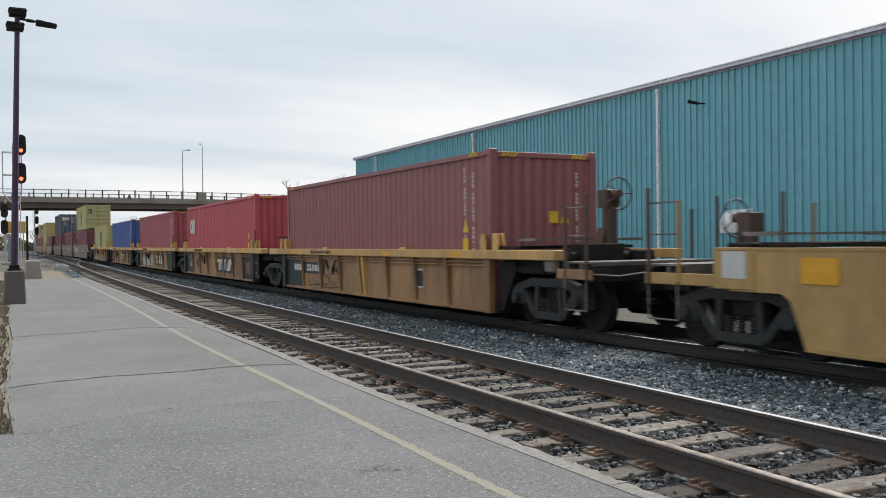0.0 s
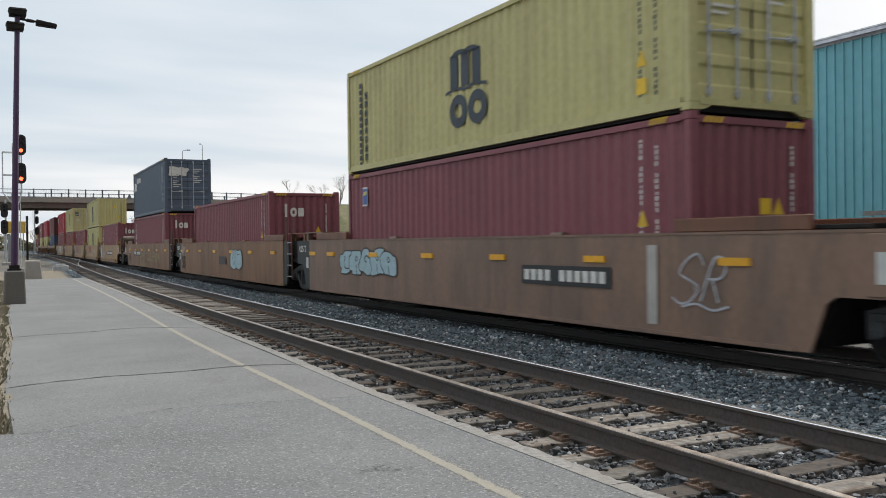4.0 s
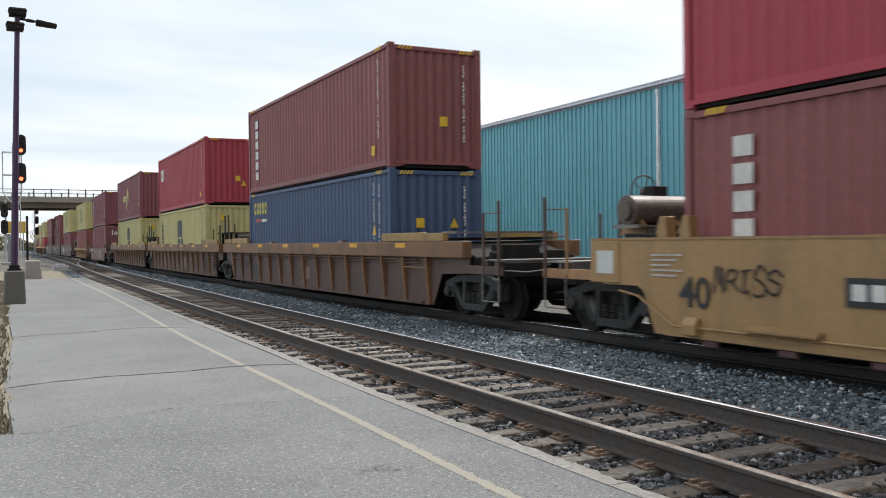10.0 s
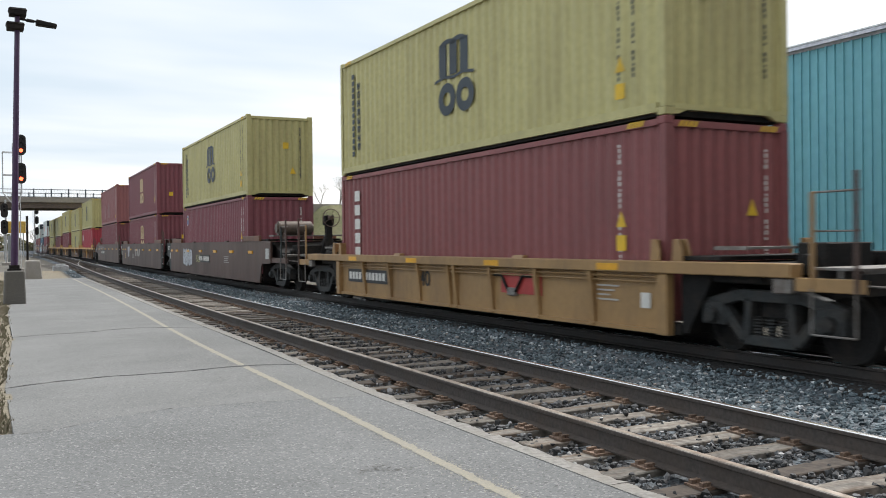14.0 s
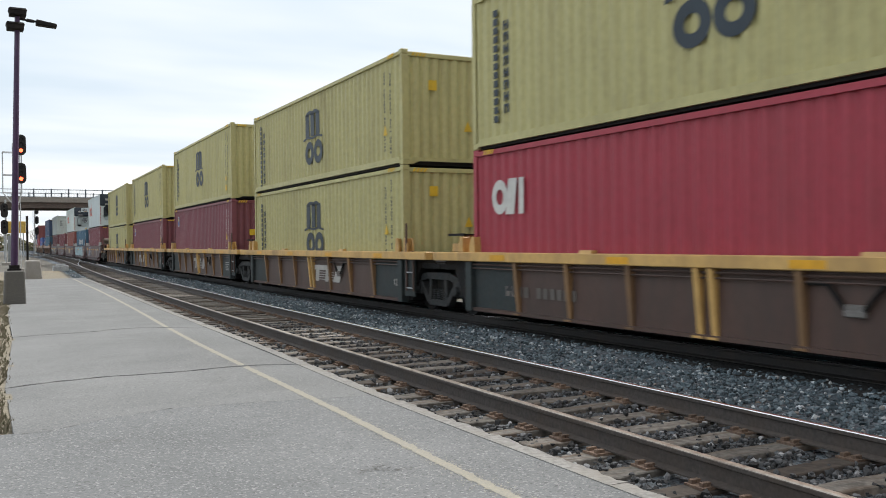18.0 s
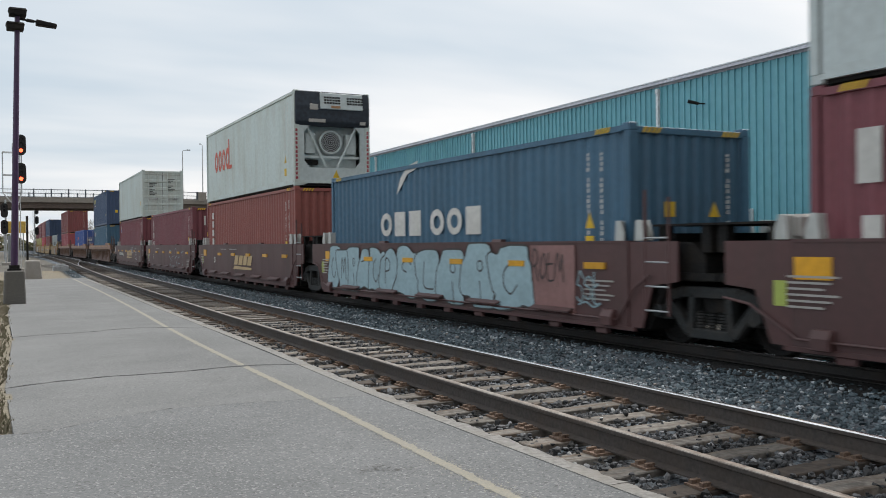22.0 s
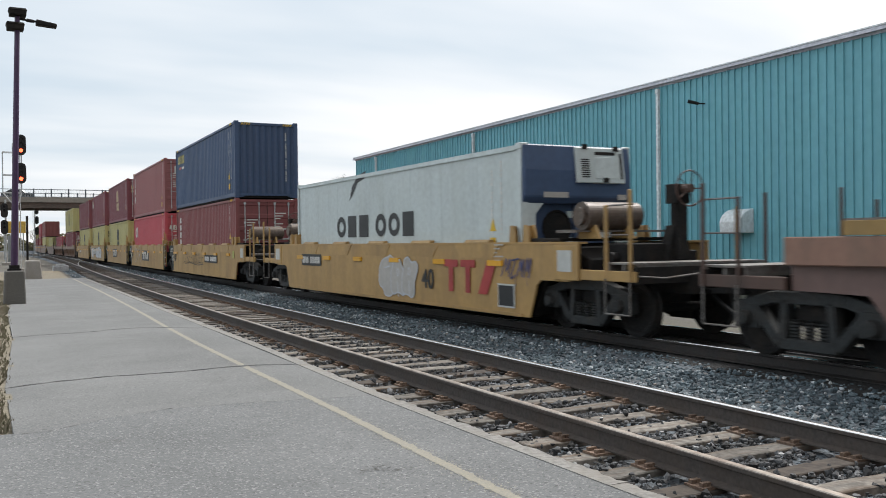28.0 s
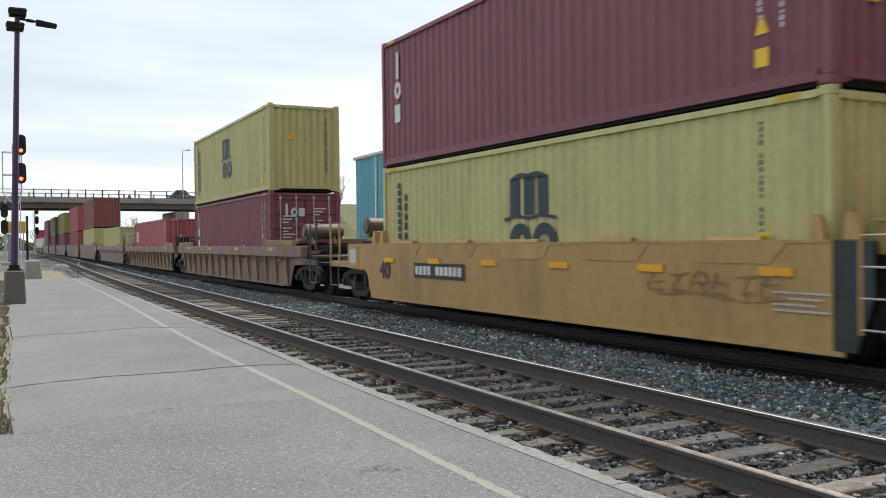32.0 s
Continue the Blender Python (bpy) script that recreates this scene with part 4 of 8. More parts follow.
def street_lamp(x, y, z, h, arm):
    t = thing("street_lamp", "tall slim grey street lamp on the overpass", "street lamp", "bridge lamps", at=(x, y, z))
    geo_part("pole", lambda g: g.tube((0, 0, 0), (0, 0, h), 0.11, 8, 0.06), GALV, t)
    geo_part("arm", lambda g: g.path([(0, 0, h), (0.1 * arm, 0, h + 0.25), (0.9 * arm, 0, h + 0.35)], 0.045), GALV, t)
    geo_part("lamp_head", lambda g: g.box(min(0.7 * arm, 1.3 * arm), max(0.7 * arm, 1.3 * arm), -0.14, 0.14, h + 0.28, h + 0.42), STEEL_DARK, t, bevel=0.04)
    return t


street_lamp(31.7, BRY + 0.5, deck_z(31.7), 7.9, 1)
l2 = street_lamp(37.4, BRY + 10.9, deck_z(37.4), 10.2, -0.4)
geo_part("banner_sign", lambda g: g.prism([(-0.45, 1.1), (0, 0.4), (0.45, 1.1), (0, 1.9)], "y", -0.02, 0.02), FENCE, l2, "back of a diamond road sign", (-0.2, -0.15, 0))

# ---- platform lamp post ----
PURPLE = material("dark_purple_painted_pole", lin(72, 48, 84), lin(60, 42, 70), rough=0.45, scale=2, grain=14, bump=0.05, spread=0.0)
LX, LY = 1.20, 25.35
OLD_CONCRETE = material("dark_weathered_concrete", (0.135, 0.13, 0.12), (0.095, 0.092, 0.086), rough=0.9, scale=1.4, grain=30, bump=0.5, dirt=(0.11, 0.105, 0.1), spread=0.0)
lamp = thing("lamp_post", "dark painted lamp post with floodlights on a concrete base", "lamp post", at=(LX, LY, 0))
geo_part("base", lambda g: g.prism([(-0.27, -0.3), (0.27, -0.3), (0.23, 0.86), (-0.23, 0.86)], "y", -0.25, 0.25), OLD_CONCRETE, lamp, "tapered grey concrete base", bevel=0.03)
geo_part("base_plate", lambda g: (g.box(-0.16, 0.16, -0.16, 0.16, 0.86, 0.91), g.box(-0.12, 0.12, -0.12, 0.12, 0.91, 1.0)), STEEL_DARK, lamp)
geo_part("pole", lambda g: g.tube((0, 0, 0.95), (0.165, 0, 7.45), 0.085, 12, 0.062), PURPLE, lamp)
for zz, xx in ((7.55, 0.17), (7.18, 0.11)):
    geo_part("floodlight", lambda g: (g.box(-0.2, 0.2, -0.2, 0.2, -0.09, 0.09), g.box(-0.22, 0.22, -0.22, 0.22, 0.03, 0.06)), STEEL_DARK, lamp, "black box floodlight", (xx, 0, zz), bevel=0.02)
geo_part("arm", lambda g: (g.tube((0.16, 0, 7.4), (0.64, 0, 7.36), 0.03), g.tube((0.38, 0, 7.38), (0.55, 0, 7.365), 0.045)), STEEL_DARK, lamp)
geo_part("lamp_head", lambda g: g.prism([(-0.0, 0.07), (0.5, 0.0), (0.5, -0.1), (0.0, -0.07)], "y", -0.12, 0.12), STEEL_DARK, lamp, "long dark lamp head", (0.6, 0, 7.34), bevel=0.02)

# ---- signals ----
SIG_BLACK = material("matt_black_signal", (0.02, 0.02, 0.022), rough=0.6, scale=3, grain=12)
RED_LIGHT = glowing("lit_red_lens", (1.0, 0.075, 0.03), 7.0)
DARK_LENS = material("dark_glass_lens", (0.015, 0.015, 0.02), rough=0.15, scale=4, grain=8, bump=0)
SILVER = material("aluminium_paint", (0.5, 0.52, 0.53), rough=0.5, metal=0.3, scale=2, grain=10)


def signal_head(parent, at, lit=None, lenses=3, s=1.0):
    m = at if isinstance(at, Matrix) else Matrix.Translation(at)
    h = geo_part("signal_head", lambda g: g.prism([(0.33 * s * math.cos(a), (0.38 if math.sin(a) > 0 else -0.38) * s + 0.33 * s * math.sin(a)) for a in np.linspace(0, 2 * math.pi, 21)[:-1]], "y", 0, 0.05), SIG_BLACK, parent, "black oval signal head", m)
    geo_part("housing", lambda g: g.box(-0.15 * s, 0.15 * s, 0.05, 0.3, -0.5 * s, 0.5 * s), SIG_BLACK, h)
    for k in range(lenses):
        z = (0.38 - 0.38 * k) * s
        geo_part("lens", lambda g: g.tube((0, -0.012, z), (0, 0.02, z), 0.125 * s, 14), RED_LIGHT if lit == k else DARK_LENS, h, "lit red lens" if lit == k else "")
        geo_part("hood", lambda g: [g.add([(0.145 * s * math.cos(a), y, z + 0.145 * s * math.sin(a)) for a in np.linspace(-0.3, math.pi + 0.3, 11) for y in (0.0, -0.28 * s)], [(2 * i, 2 * i + 1, 2 * i + 3, 2 * i + 2) for i in range(10)])], SIG_BLACK, h)
    return h


def signal_mast(x, y, top, heads, ladder=True, turn=0):
    t = thing("railway_signal", "railway signal mast with black signal heads and a ladder", "railway signal", "signals", at=pose(x, y, -0.1, 0, 0, turn))
    geo_part("mast", lambda g: g.tube((0, 0, 0), (0, 0, top), 0.075, 10), SILVER, t)
    geo_part("foundation", lambda g: g.box(-0.35, 0.35, -0.35, 0.35, -0.2, 0.25), CONCRETE, t, bevel=0.03)
    if ladder:
        lad = geo_part("ladder", lambda g: (g.tube((-0.2, 0.45, 0), (-0.2, 0.45, top), 0.025, 6), g.tube((0.2, 0.45, 0), (0.2, 0.45, top), 0.025, 6)), SILVER, t)
        for k in range(int(top / 0.4)):
            geo_part("rung", lambda g: g.tube((-0.2, 0.45, 0.3 + 0.4 * k), (0.2, 0.45, 0.3 + 0.4 * k), 0.014, 5), SILVER, lad)
    for (hx, hz, lit, n, s) in heads:
        signal_head(t, (hx, -0.12, hz), lit, n, s)
        geo_part("bracket", lambda g: g.tube((0, 0, hz), (hx, 0, hz), 0.04, 6), SILVER, t)
    return t


sig = signal_mast(3.06, 60.0, 7.95, [(0.25, 7.82, 2, 3, 0.9), (0.24, 6.08, 2, 3, 0.9)], ladder=True)
cage = geo_part("cage", lambda g: ([g.path([(-0.75, 0.3, z), (-0.75, 0.9, z), (0.3, 0.9, z), (0.3, 0.3, z), (-0.75, 0.3, z)], 0.025, 5) for z in (4.9, 6.0, 7.4)],
                                    [g.tube((xx, yy, 4.9), (xx, yy, 7.4), 0.022, 5) for xx in (-0.75, 0.3) for yy in (0.3, 0.9)], g.tube((-0.75, 0.6, 4.9), (0, 0.2, 3.9), 0.03), g.tube((0.3, 0.6, 4.9), (0, 0.2, 3.9), 0.03)), SILVER, sig, "thin steel service cage")
signal_mast(11.1, 166, 8.6, [(0.35, 7.7, None, 2, 0.95), (0.35, 6.05, None, 2, 0.95), (0.35, 4.2, None, 2, 0.95)])
signal_mast(3.3, 82, 5.5, [(-0.1, 4.6, None, 2, 0.85), (-0.1, 3.2, None, 2, 0.85)], ladder=False)

# concrete block with a slim post, by the platform's end
block = thing("concrete_block", "low sloped concrete block at the end of the platform", "concrete block", at=(2.85, 44.2, 0))
geo_part("body", lambda g: g.prism([(-0.38, -0.3), (0.42, -0.3), (0.30, 0.84), (-0.30, 0.84)], "y", -0.35, 0.35), CONCRETE, block, bevel=0.04)
post = thing("sign_post", "slim dark steel post beside the block", "post", at=(2.72, 45.4, -0.1))
geo_part("pole", lambda g: g.tube((0, 0, 0), (0, 0, 3.0), 0.05, 8), STEEL_DARK, post)
CABINET = material("grey_cabinet_paint", lin(150, 154, 156), rough=0.5, scale=1.5, grain=8, bump=0.03)
YELLOW_BOX = material("yellow_cabinet_paint", lin(214, 178, 84), rough=0.5, scale=1.5, grain=8, bump=0.03)
for cx, cy, w, h, mat, lab in ((4.3, 92, 0.9, 2.6, CABINET, "grey signal cabinet"), (5.6, 118, 2.6, 4.6, YELLOW_BOX, "yellow equipment box on legs"), (3.4, 70, 0.5, 1.4, CABINET, "small grey signal cabinet")):
    t = thing("equipment_cabinet", f"{lab} beside the tracks", "cabinet", at=(cx, cy, -0.1))
    geo_part("body", lambda g: g.box(-w / 2, w / 2, -0.4, 0.4, 0.15 if mat is CABINET else h - 1.4, h), mat, t, bevel=0.03)
    geo_part("door", lambda g: g.box(-w * 0.42, w * 0.42, -0.42, -0.4, (0.25 if mat is CABINET else h - 1.3), h - 0.12), mat, t)
    for s in (-1, 1):
        geo_part("leg", lambda g: g.box(s * w * 0.4 - 0.05, s * w * 0.4 + 0.05, -0.3, 0.3, -0.1, 0.16 if mat is CABINET else h - 1.38), GALV, t)
rail_pile = thing("debris", "small heap of pale scrap boards by the track", "debris", at=(5.6, 72, -0.12))
for k in range(4):
    geo_part("board", lambda g: g.box(-0.8, 0.8, -0.1, 0.1, 0, 0.07), CONCRETE, rail_pile, "", pose(0.15 * k, 0.25 * k, 0.05 * k, 0, 0, 12 * k - 20))

# ---- embankment, trees and distance ----
def bank(g):
    xs, ys = steps((44, 60, 17), (60, 240, 20)), steps((118, 176, 30))
    vs = []
    for y in ys:
        for x in xs:
            top = deck_z(52) - 0.35
            up = min(1.0, max(0.0, (x - 46) / 9.0)) * min(1.0, max(0.0, (y - 121) / 20.0)) * min(1.0, max(0.0, (176 - y) / 16.0))
            vs.append((x, y, -0.45 + (top + 0.45) * up + 0.12 * noise.noise((x * 0.4, y * 0.4, 0))))
    n = len(xs)
    g.add(vs, [(j * n + i, j * n + i + 1, (j + 1) * n + i + 1, (j + 1) * n + i) for j in range(len(ys) - 1) for i in range(n - 1)])


HILL = material("olive_grass_bank", (0.15, 0.145, 0.07), (0.10, 0.105, 0.045), rough=0.95, scale=0.15, grain=2.2, bump=0.8, bump_dist=0.15, dirt=(0.17, 0.14, 0.10), spread=0.0)
solid("embankment", bank, HILL, "grassy approach embankment of the overpass", "embankment", kind="structure")
BARK = material("grey_brown_bark", (0.15, 0.125, 0.105), (0.10, 0.085, 0.07), rough=0.95, scale=2, grain=12, bump=0.4)
TWIG = material("budding_twigs", (0.20, 0.17, 0.13), (0.13, 0.115, 0.085), rough=0.95, scale=1, grain=5, bump=0)
BUDS = stone_material("young_leaf_buds", [(0.0, (0.12, 0.13, 0.06)), (0.5, (0.17, 0.17, 0.08)), (1.0, (0.21, 0.17, 0.11))])


def bare_tree(x, y, z, h, seed, buds=0.5):
    """A spring tree: tapered trunk, forked limbs, fine twigs and a thin veil of buds."""
    rr = random.Random(seed)
    t = thing("tree", "bare spring tree with fine twigs beyond the tracks", "tree", "distant trees", at=(x, y, z))
    trunk, twigs, leaf = Geo(), Geo(), Geo()

    def grow(p, d, ln, r, depth):
        q = p + d * ln
        (trunk if depth < 2 else twigs).tube(p, q, r, 6 if depth < 2 else 3, r * 0.62, caps=depth < 1)
        if depth >= 5:
            if rr.random() < buds:
                for _ in range(3):
                    c = q + Vector((rr.uniform(-1, 1), rr.uniform(-1, 1), rr.uniform(-1, 1))) * 0.35
                    e = Vector((rr.uniform(-1, 1), rr.uniform(-1, 1), rr.uniform(-1, 1))) * 0.09
                    f = Vector((rr.uniform(-1, 1), rr.uniform(-1, 1), rr.uniform(-1, 1))) * 0.09
                    leaf.add([c, c + e, c + e + f, c + f], [(0, 1, 2, 3)])
            return
        for k in range(rr.choice((2, 3, 3)) if depth < 4 else 2):
            nd = (d + Vector((rr.uniform(-1, 1), rr.uniform(-1, 1), rr.uniform(-0.35, 0.75))) * (0.55 if depth else 0.75)).normalized()
            grow(q if k else p + d * ln * rr.uniform(0.7, 1.0), nd, ln * rr.uniform(0.58, 0.8), r * 0.56, depth + 1)
    grow(Vector((0, 0, -0.2)), Vector((rr.uniform(-0.1, 0.1), rr.uniform(-0.1, 0.1), 1)).normalized(), h * 0.30, h * 0.022, 0)
    part("trunk", trunk.mesh("trunk"), BARK, t)
    part("twigs", twigs.mesh("twigs"), TWIG, t)
    if leaf.v:
        part("buds", leaf.mesh("buds"), BUDS, t)
    return t


protos = [bare_tree(47.5, 185, -0.3, 8.5, 1), bare_tree(40, 190, -0.3, 7.5, 2), bare_tree(33, 205, -0.3, 9.0, 3, 0.8)]
rt = random.Random(8)
spots = [(58, 168, 7.0), (63, 166, 7.2), (69, 170, 7.3), (54, 190, -0.3), (61, 200, 0), (28, 230, -0.3), (37, 236, -0.3), (46, 230, -0.3), (54, 240, -0.3), (-4, 190, -0.2), (-9, 175, -0.2), (-1, 215, -0.2), (4, 240, -0.2), (2.5, 262, -0.2), (9, 300, -0.2), (-14, 150, -0.2), (14, 330, -0.2), (36, 300, -0.3), (48, 310, -0.3), (60, 300, -0.3), (24, 360, -0.3)]
for i, (x, y, z) in enumerate(spots):
    o = copy_thing(protos[i % 3], pose(x, y, z, 0, 0, rt.uniform(0, 360)))
    o.scale = (1, 1, 1)
hedge = []
for k in range(5200):
    u = rt.random()
    x, y = -30 + 130 * u, 380 + 30 * rt.random() + 20 * math.sin(u * 9)
    hedge.append((x, y, -0.2 + 6.5 * rt.random() * (0.7 + 0.3 * math.sin(u * 40)), rt.uniform(0.35, 0.8)))
stone_field("far_woods", "low grey-green line of far woods", hedge, BUDS)


ROAD = material("grey_road_asphalt", (0.11, 0.11, 0.108), (0.07, 0.07, 0.07), rough=0.9, scale=0.4, grain=20, bump=0.3)
solid("road", lambda g: (sweep(g, [-430, -60], BRY + 0.3, BRY + 10.6, -0.5, 0.004), sweep(g, bxs, BRY + 0.3, BRY + 10.6, 0.0, 0.012), g.box(52, 240, BRY + 0.3, BRY + 10.6, deck_z(52) - 0.5, deck_z(52) + 0.004)), ROAD, "grey asphalt road over the bridge", "road", kind="structure")
solid("embankment", lambda g: g.prism([(BRY - 16, -0.5), (BRY + 27, -0.5), (BRY + 11.5, 8.2), (BRY - 0.6, 8.2)], "x", -430, -52), HILL, "grassy approach embankment of the overpass", "embankment", kind="structure")


# ---- traffic on the overpass ----
CAR_GREY = material("dark_grey_car_paint", lin(92, 98, 104), rough=0.3, metal=0.3, scale=1, grain=5, bump=0, spread=0.1)
CAR_GLASS = material("dark_car_glass", (0.03, 0.035, 0.04), rough=0.08, scale=1, grain=4, bump=0, spec=0.8)


def road_car(label, paint_mat, h):
    t = thing("car", label, "car", "cars on the overpass")
    geo_part("body", lambda g: g.prism([(-2.25, 0.35), (2.2, 0.35), (2.25, 0.75), (1.3, 0.95), (-1.9, 1.0), (-2.25, 0.85)], "y", -0.88, 0.88), paint_mat, t, bevel=0.06)
    geo_part("cabin", lambda g: g.prism([(-1.8, 0.98), (1.2, 0.94), (0.45, h), (-1.0, h)], "y", -0.74, 0.74), CAR_GLASS, t, "dark glass cabin", bevel=0.05)
    geo_part("roof", lambda g: g.prism([(-1.05, h - 0.03), (0.5, h - 0.03), (0.4, h + 0.03), (-0.95, h + 0.03)], "y", -0.72, 0.72), paint_mat, t)
    for x in (-1.4, 1.4):
        for y in (-0.82, 0.82):
            w = geo_part("wheel", lambda g: g.tube((0, -0.1, 0), (0, 0.1, 0), 0.32, 16), GASKET_TYRE, t, "", (x, y, 0.33))
            geo_part("rim", lambda g: g.tube((0, -0.105, 0), (0, 0.105, 0), 0.19, 12), GALV, w)
    return t


GASKET_TYRE = material("black_tyre_rubber", (0.02, 0.02, 0.02), rough=0.85, bump=0)
BRIDGE_CARS = [(road_car("dark grey car driving over the bridge", CAR_GREY, 1.45), 25.5, 5.9), (road_car("grey sedan driving over the bridge", CAR_GREY, 1.42), 28.0, 7.6), (road_car("grey tall car driving over the bridge", CAR_GREY, 1.75), 30.0, 8.0)]

# ---- lettering and plain marks ----
SIDE = Matrix(((0, 0, -1, 0), (-1, 0, 0, 0), (0, 1, 0, 0), (0, 0, 0, 1)))
ENDF = Matrix(((1, 0, 0, 0), (0, 0, -1, 0), (0, 1, 0, 0), (0, 0, 0, 1)))
TEXTS = {}


def text_mesh(s):
    if s not in TEXTS:
        cu = bpy.data.curves.new("lettering", "FONT")
        cu.body, cu.size, cu.extrude, cu.offset = s, 1.35, 0.003, 0.012
        ob = new("lettering", cu)
        me = bpy.data.meshes.new_from_object(ob.evaluated_get(bpy.context.evaluated_depsgraph_get()))
        bpy.data.objects.remove(ob)
        me.materials.clear()
        me.materials.append(None)
        TEXTS[s] = me
    return TEXTS[s]


def mark(parent, name, key, build, mat, m, label=""):
    """A thin flat mark, drawn in its own plane (x right, y up) and laid on a face by m."""
    return part(name, cached(f"{name}|{key}", build), mat, parent, label, m)


def sheet(g, x0, x1, y0, y1, slant=0.0, t=0.004):
    g.prism([(x0, y0), (x1, y0), (x1 + slant, y1), (x0 + slant, y1)], "z", 0.0, t)


def blocks(g, n, w, h, slant=0.0, ring=False, vertical=False, fill=0.72):
    for i in range(n):
        if vertical:
            y1 = h - i * h / n
            y0 = y1 - h / n * fill
            x0, x1 = 0, w
        else:
            x0 = i * w / n
            x1 = x0 + w / n * fill
            y0, y1 = 0, h
        if ring:
            cx, cy, rx, ry = (x0 + x1) / 2, (y0 + y1) / 2, (x1 - x0) / 2, (y1 - y0) / 2
            a = np.linspace(0, 2 * math.pi, 17)
            vs = []
            for t in a[:-1]:
                for k in (1.0, 0.52):
                    vs += [(cx + rx * k * math.cos(t), cy + ry * k * math.sin(t), 0.004)]
            g.add(vs, [(2 * j, (2 * j + 2) % 32, (2 * j + 3) % 32, 2 * j + 1) for j in range(16)])
        else:
            sheet(g, x0, x1, y0, y1, slant)


def blocks_at(g, x, y, n, w, h, fill=0.74):
    """A column of blocks, each pierced as a letter is, standing from x, y."""
    for i in range(n):
        y0 = y + h * i / n
        y1 = y0 + h / n * fill
        sheet(g, x, x + w * 0.32, y0, y1)
        sheet(g, x + w * 0.68, x + w, y0, y1)
        sheet(g, x + w * 0.3, x + w * 0.7, y0 + (y1 - y0) * (0.38 if i % 2 else 0.72), y0 + (y1 - y0) * (0.62 if i % 2 else 1.0))


def arc(g, cx, cy, rx, ry, a0, a1, k=0.55, n=14):
    """A flat curved stroke from one angle to another, in degrees."""
    vs = []
    for i in range(n + 1):
        t = radians(a0 + (a1 - a0) * i / n)
        vs += [(cx + rx * math.cos(t), cy + ry * math.sin(t), 0.004), (cx + rx * k * math.cos(t), cy + ry * k * math.sin(t), 0.004)]
    g.add(vs, [(2 * j, 2 * j + 2, 2 * j + 3, 2 * j + 1) for j in range(n)])


def big_m(g):
    """Plain shapes in the stance of the ochre boxes' dark mark: three uprights over two rings."""
    for k in range(3):
        x = 0.2 + k * 0.44
        sheet(g, x, x + 0.31, 0.80, 1.46)
    arc(g, 0.56, 1.38, 0.36, 0.16, 15, 165, 0.4)
    arc(g, 1.0, 1.38, 0.36, 0.16, 15, 165, 0.4)
    g.add([(0.0, 0.70, 0.004), (0.4, 0.76, 0.004), (0.8, 0.71, 0.004), (1.2, 0.76, 0.004), (1.62, 0.70, 0.004), (1.62, 0.76, 0.004), (1.2, 0.82, 0.004), (0.8, 0.77, 0.004), (0.4, 0.82, 0.004), (0.0, 0.76, 0.004)],
          [(0, 1, 8, 9), (1, 2, 7, 8), (2, 3, 6, 7), (3, 4, 5, 6)])
    arc(g, 0.52, 0.33, 0.36, 0.33, 0, 360, 0.42, 20)
    arc(g, 1.26, 0.33, 0.36, 0.33, 0, 360, 0.42, 20)


GLYPHS = [
    [[(0.95, 0.8), (0.6, 1.0), (0.2, 0.85), (0.15, 0.6), (0.5, 0.5), (0.85, 0.35), (0.8, 0.1), (0.4, 0.0), (0.05, 0.15)]],
    [[(0.1, 0.0), (0.15, 1.0), (0.75, 0.95), (0.8, 0.6), (0.2, 0.5)], [(0.4, 0.5), (0.95, 0.0)]],
    [[(0.5, 1.0), (0.1, 0.7), (0.1, 0.25), (0.5, 0.0), (0.9, 0.3), (0.85, 0.75), (0.5, 1.0)]],
    [[(0.05, 0.05), (0.2, 1.0), (0.55, 0.3), (0.8, 1.0), (0.95, 0.0)]],
    [[(0.15, 1.0), (0.1, 0.1), (0.9, 0.0)], [(0.1, 0.55), (0.7, 0.6)]],
    [[(0.0, 0.9), (0.95, 1.0)], [(0.5, 0.95), (0.4, 0.0), (0.75, 0.1)]],
]


def strokes(g, pts, r, z):
    """A polyline of flat paint with round elbows."""
    for (ax, ay), (bx, by) in zip(pts[:-1], pts[1:]):
        dx, dy = bx - ax, by - ay
        ln = math.hypot(dx, dy) or 1
        ox, oy = -dy / ln * r, dx / ln * r
        g.add([(ax + ox, ay + oy, z), (ax - ox, ay - oy, z), (bx - ox, by - oy, z), (bx + ox, by + oy, z)], [(0, 1, 2, 3)])
    for x, y in pts:
        g.add([(x + r * math.cos(q), y + r * math.sin(q), z) for q in np.linspace(0, 2 * math.pi, 11)[:-1]], [tuple(range(10))])


def smooth_line(pts, n=5):
    """A rounded line through the points."""
    out = []
    for q in range(len(pts) - 1):
        p0, p1, p2, p3 = pts[max(0, q - 1)], pts[q], pts[q + 1], pts[min(len(pts) - 1, q + 2)]
        for k in range(n):
            u = k / n
            out.append(tuple(0.5 * (2 * b + (c - a) * u + (2 * a - 5 * b + 4 * c - d) * u * u + (3 * b - a - 3 * c + d) * u ** 3) for a, b, c, d in zip(p0, p1, p2, p3)))
    return out + [pts[-1]]


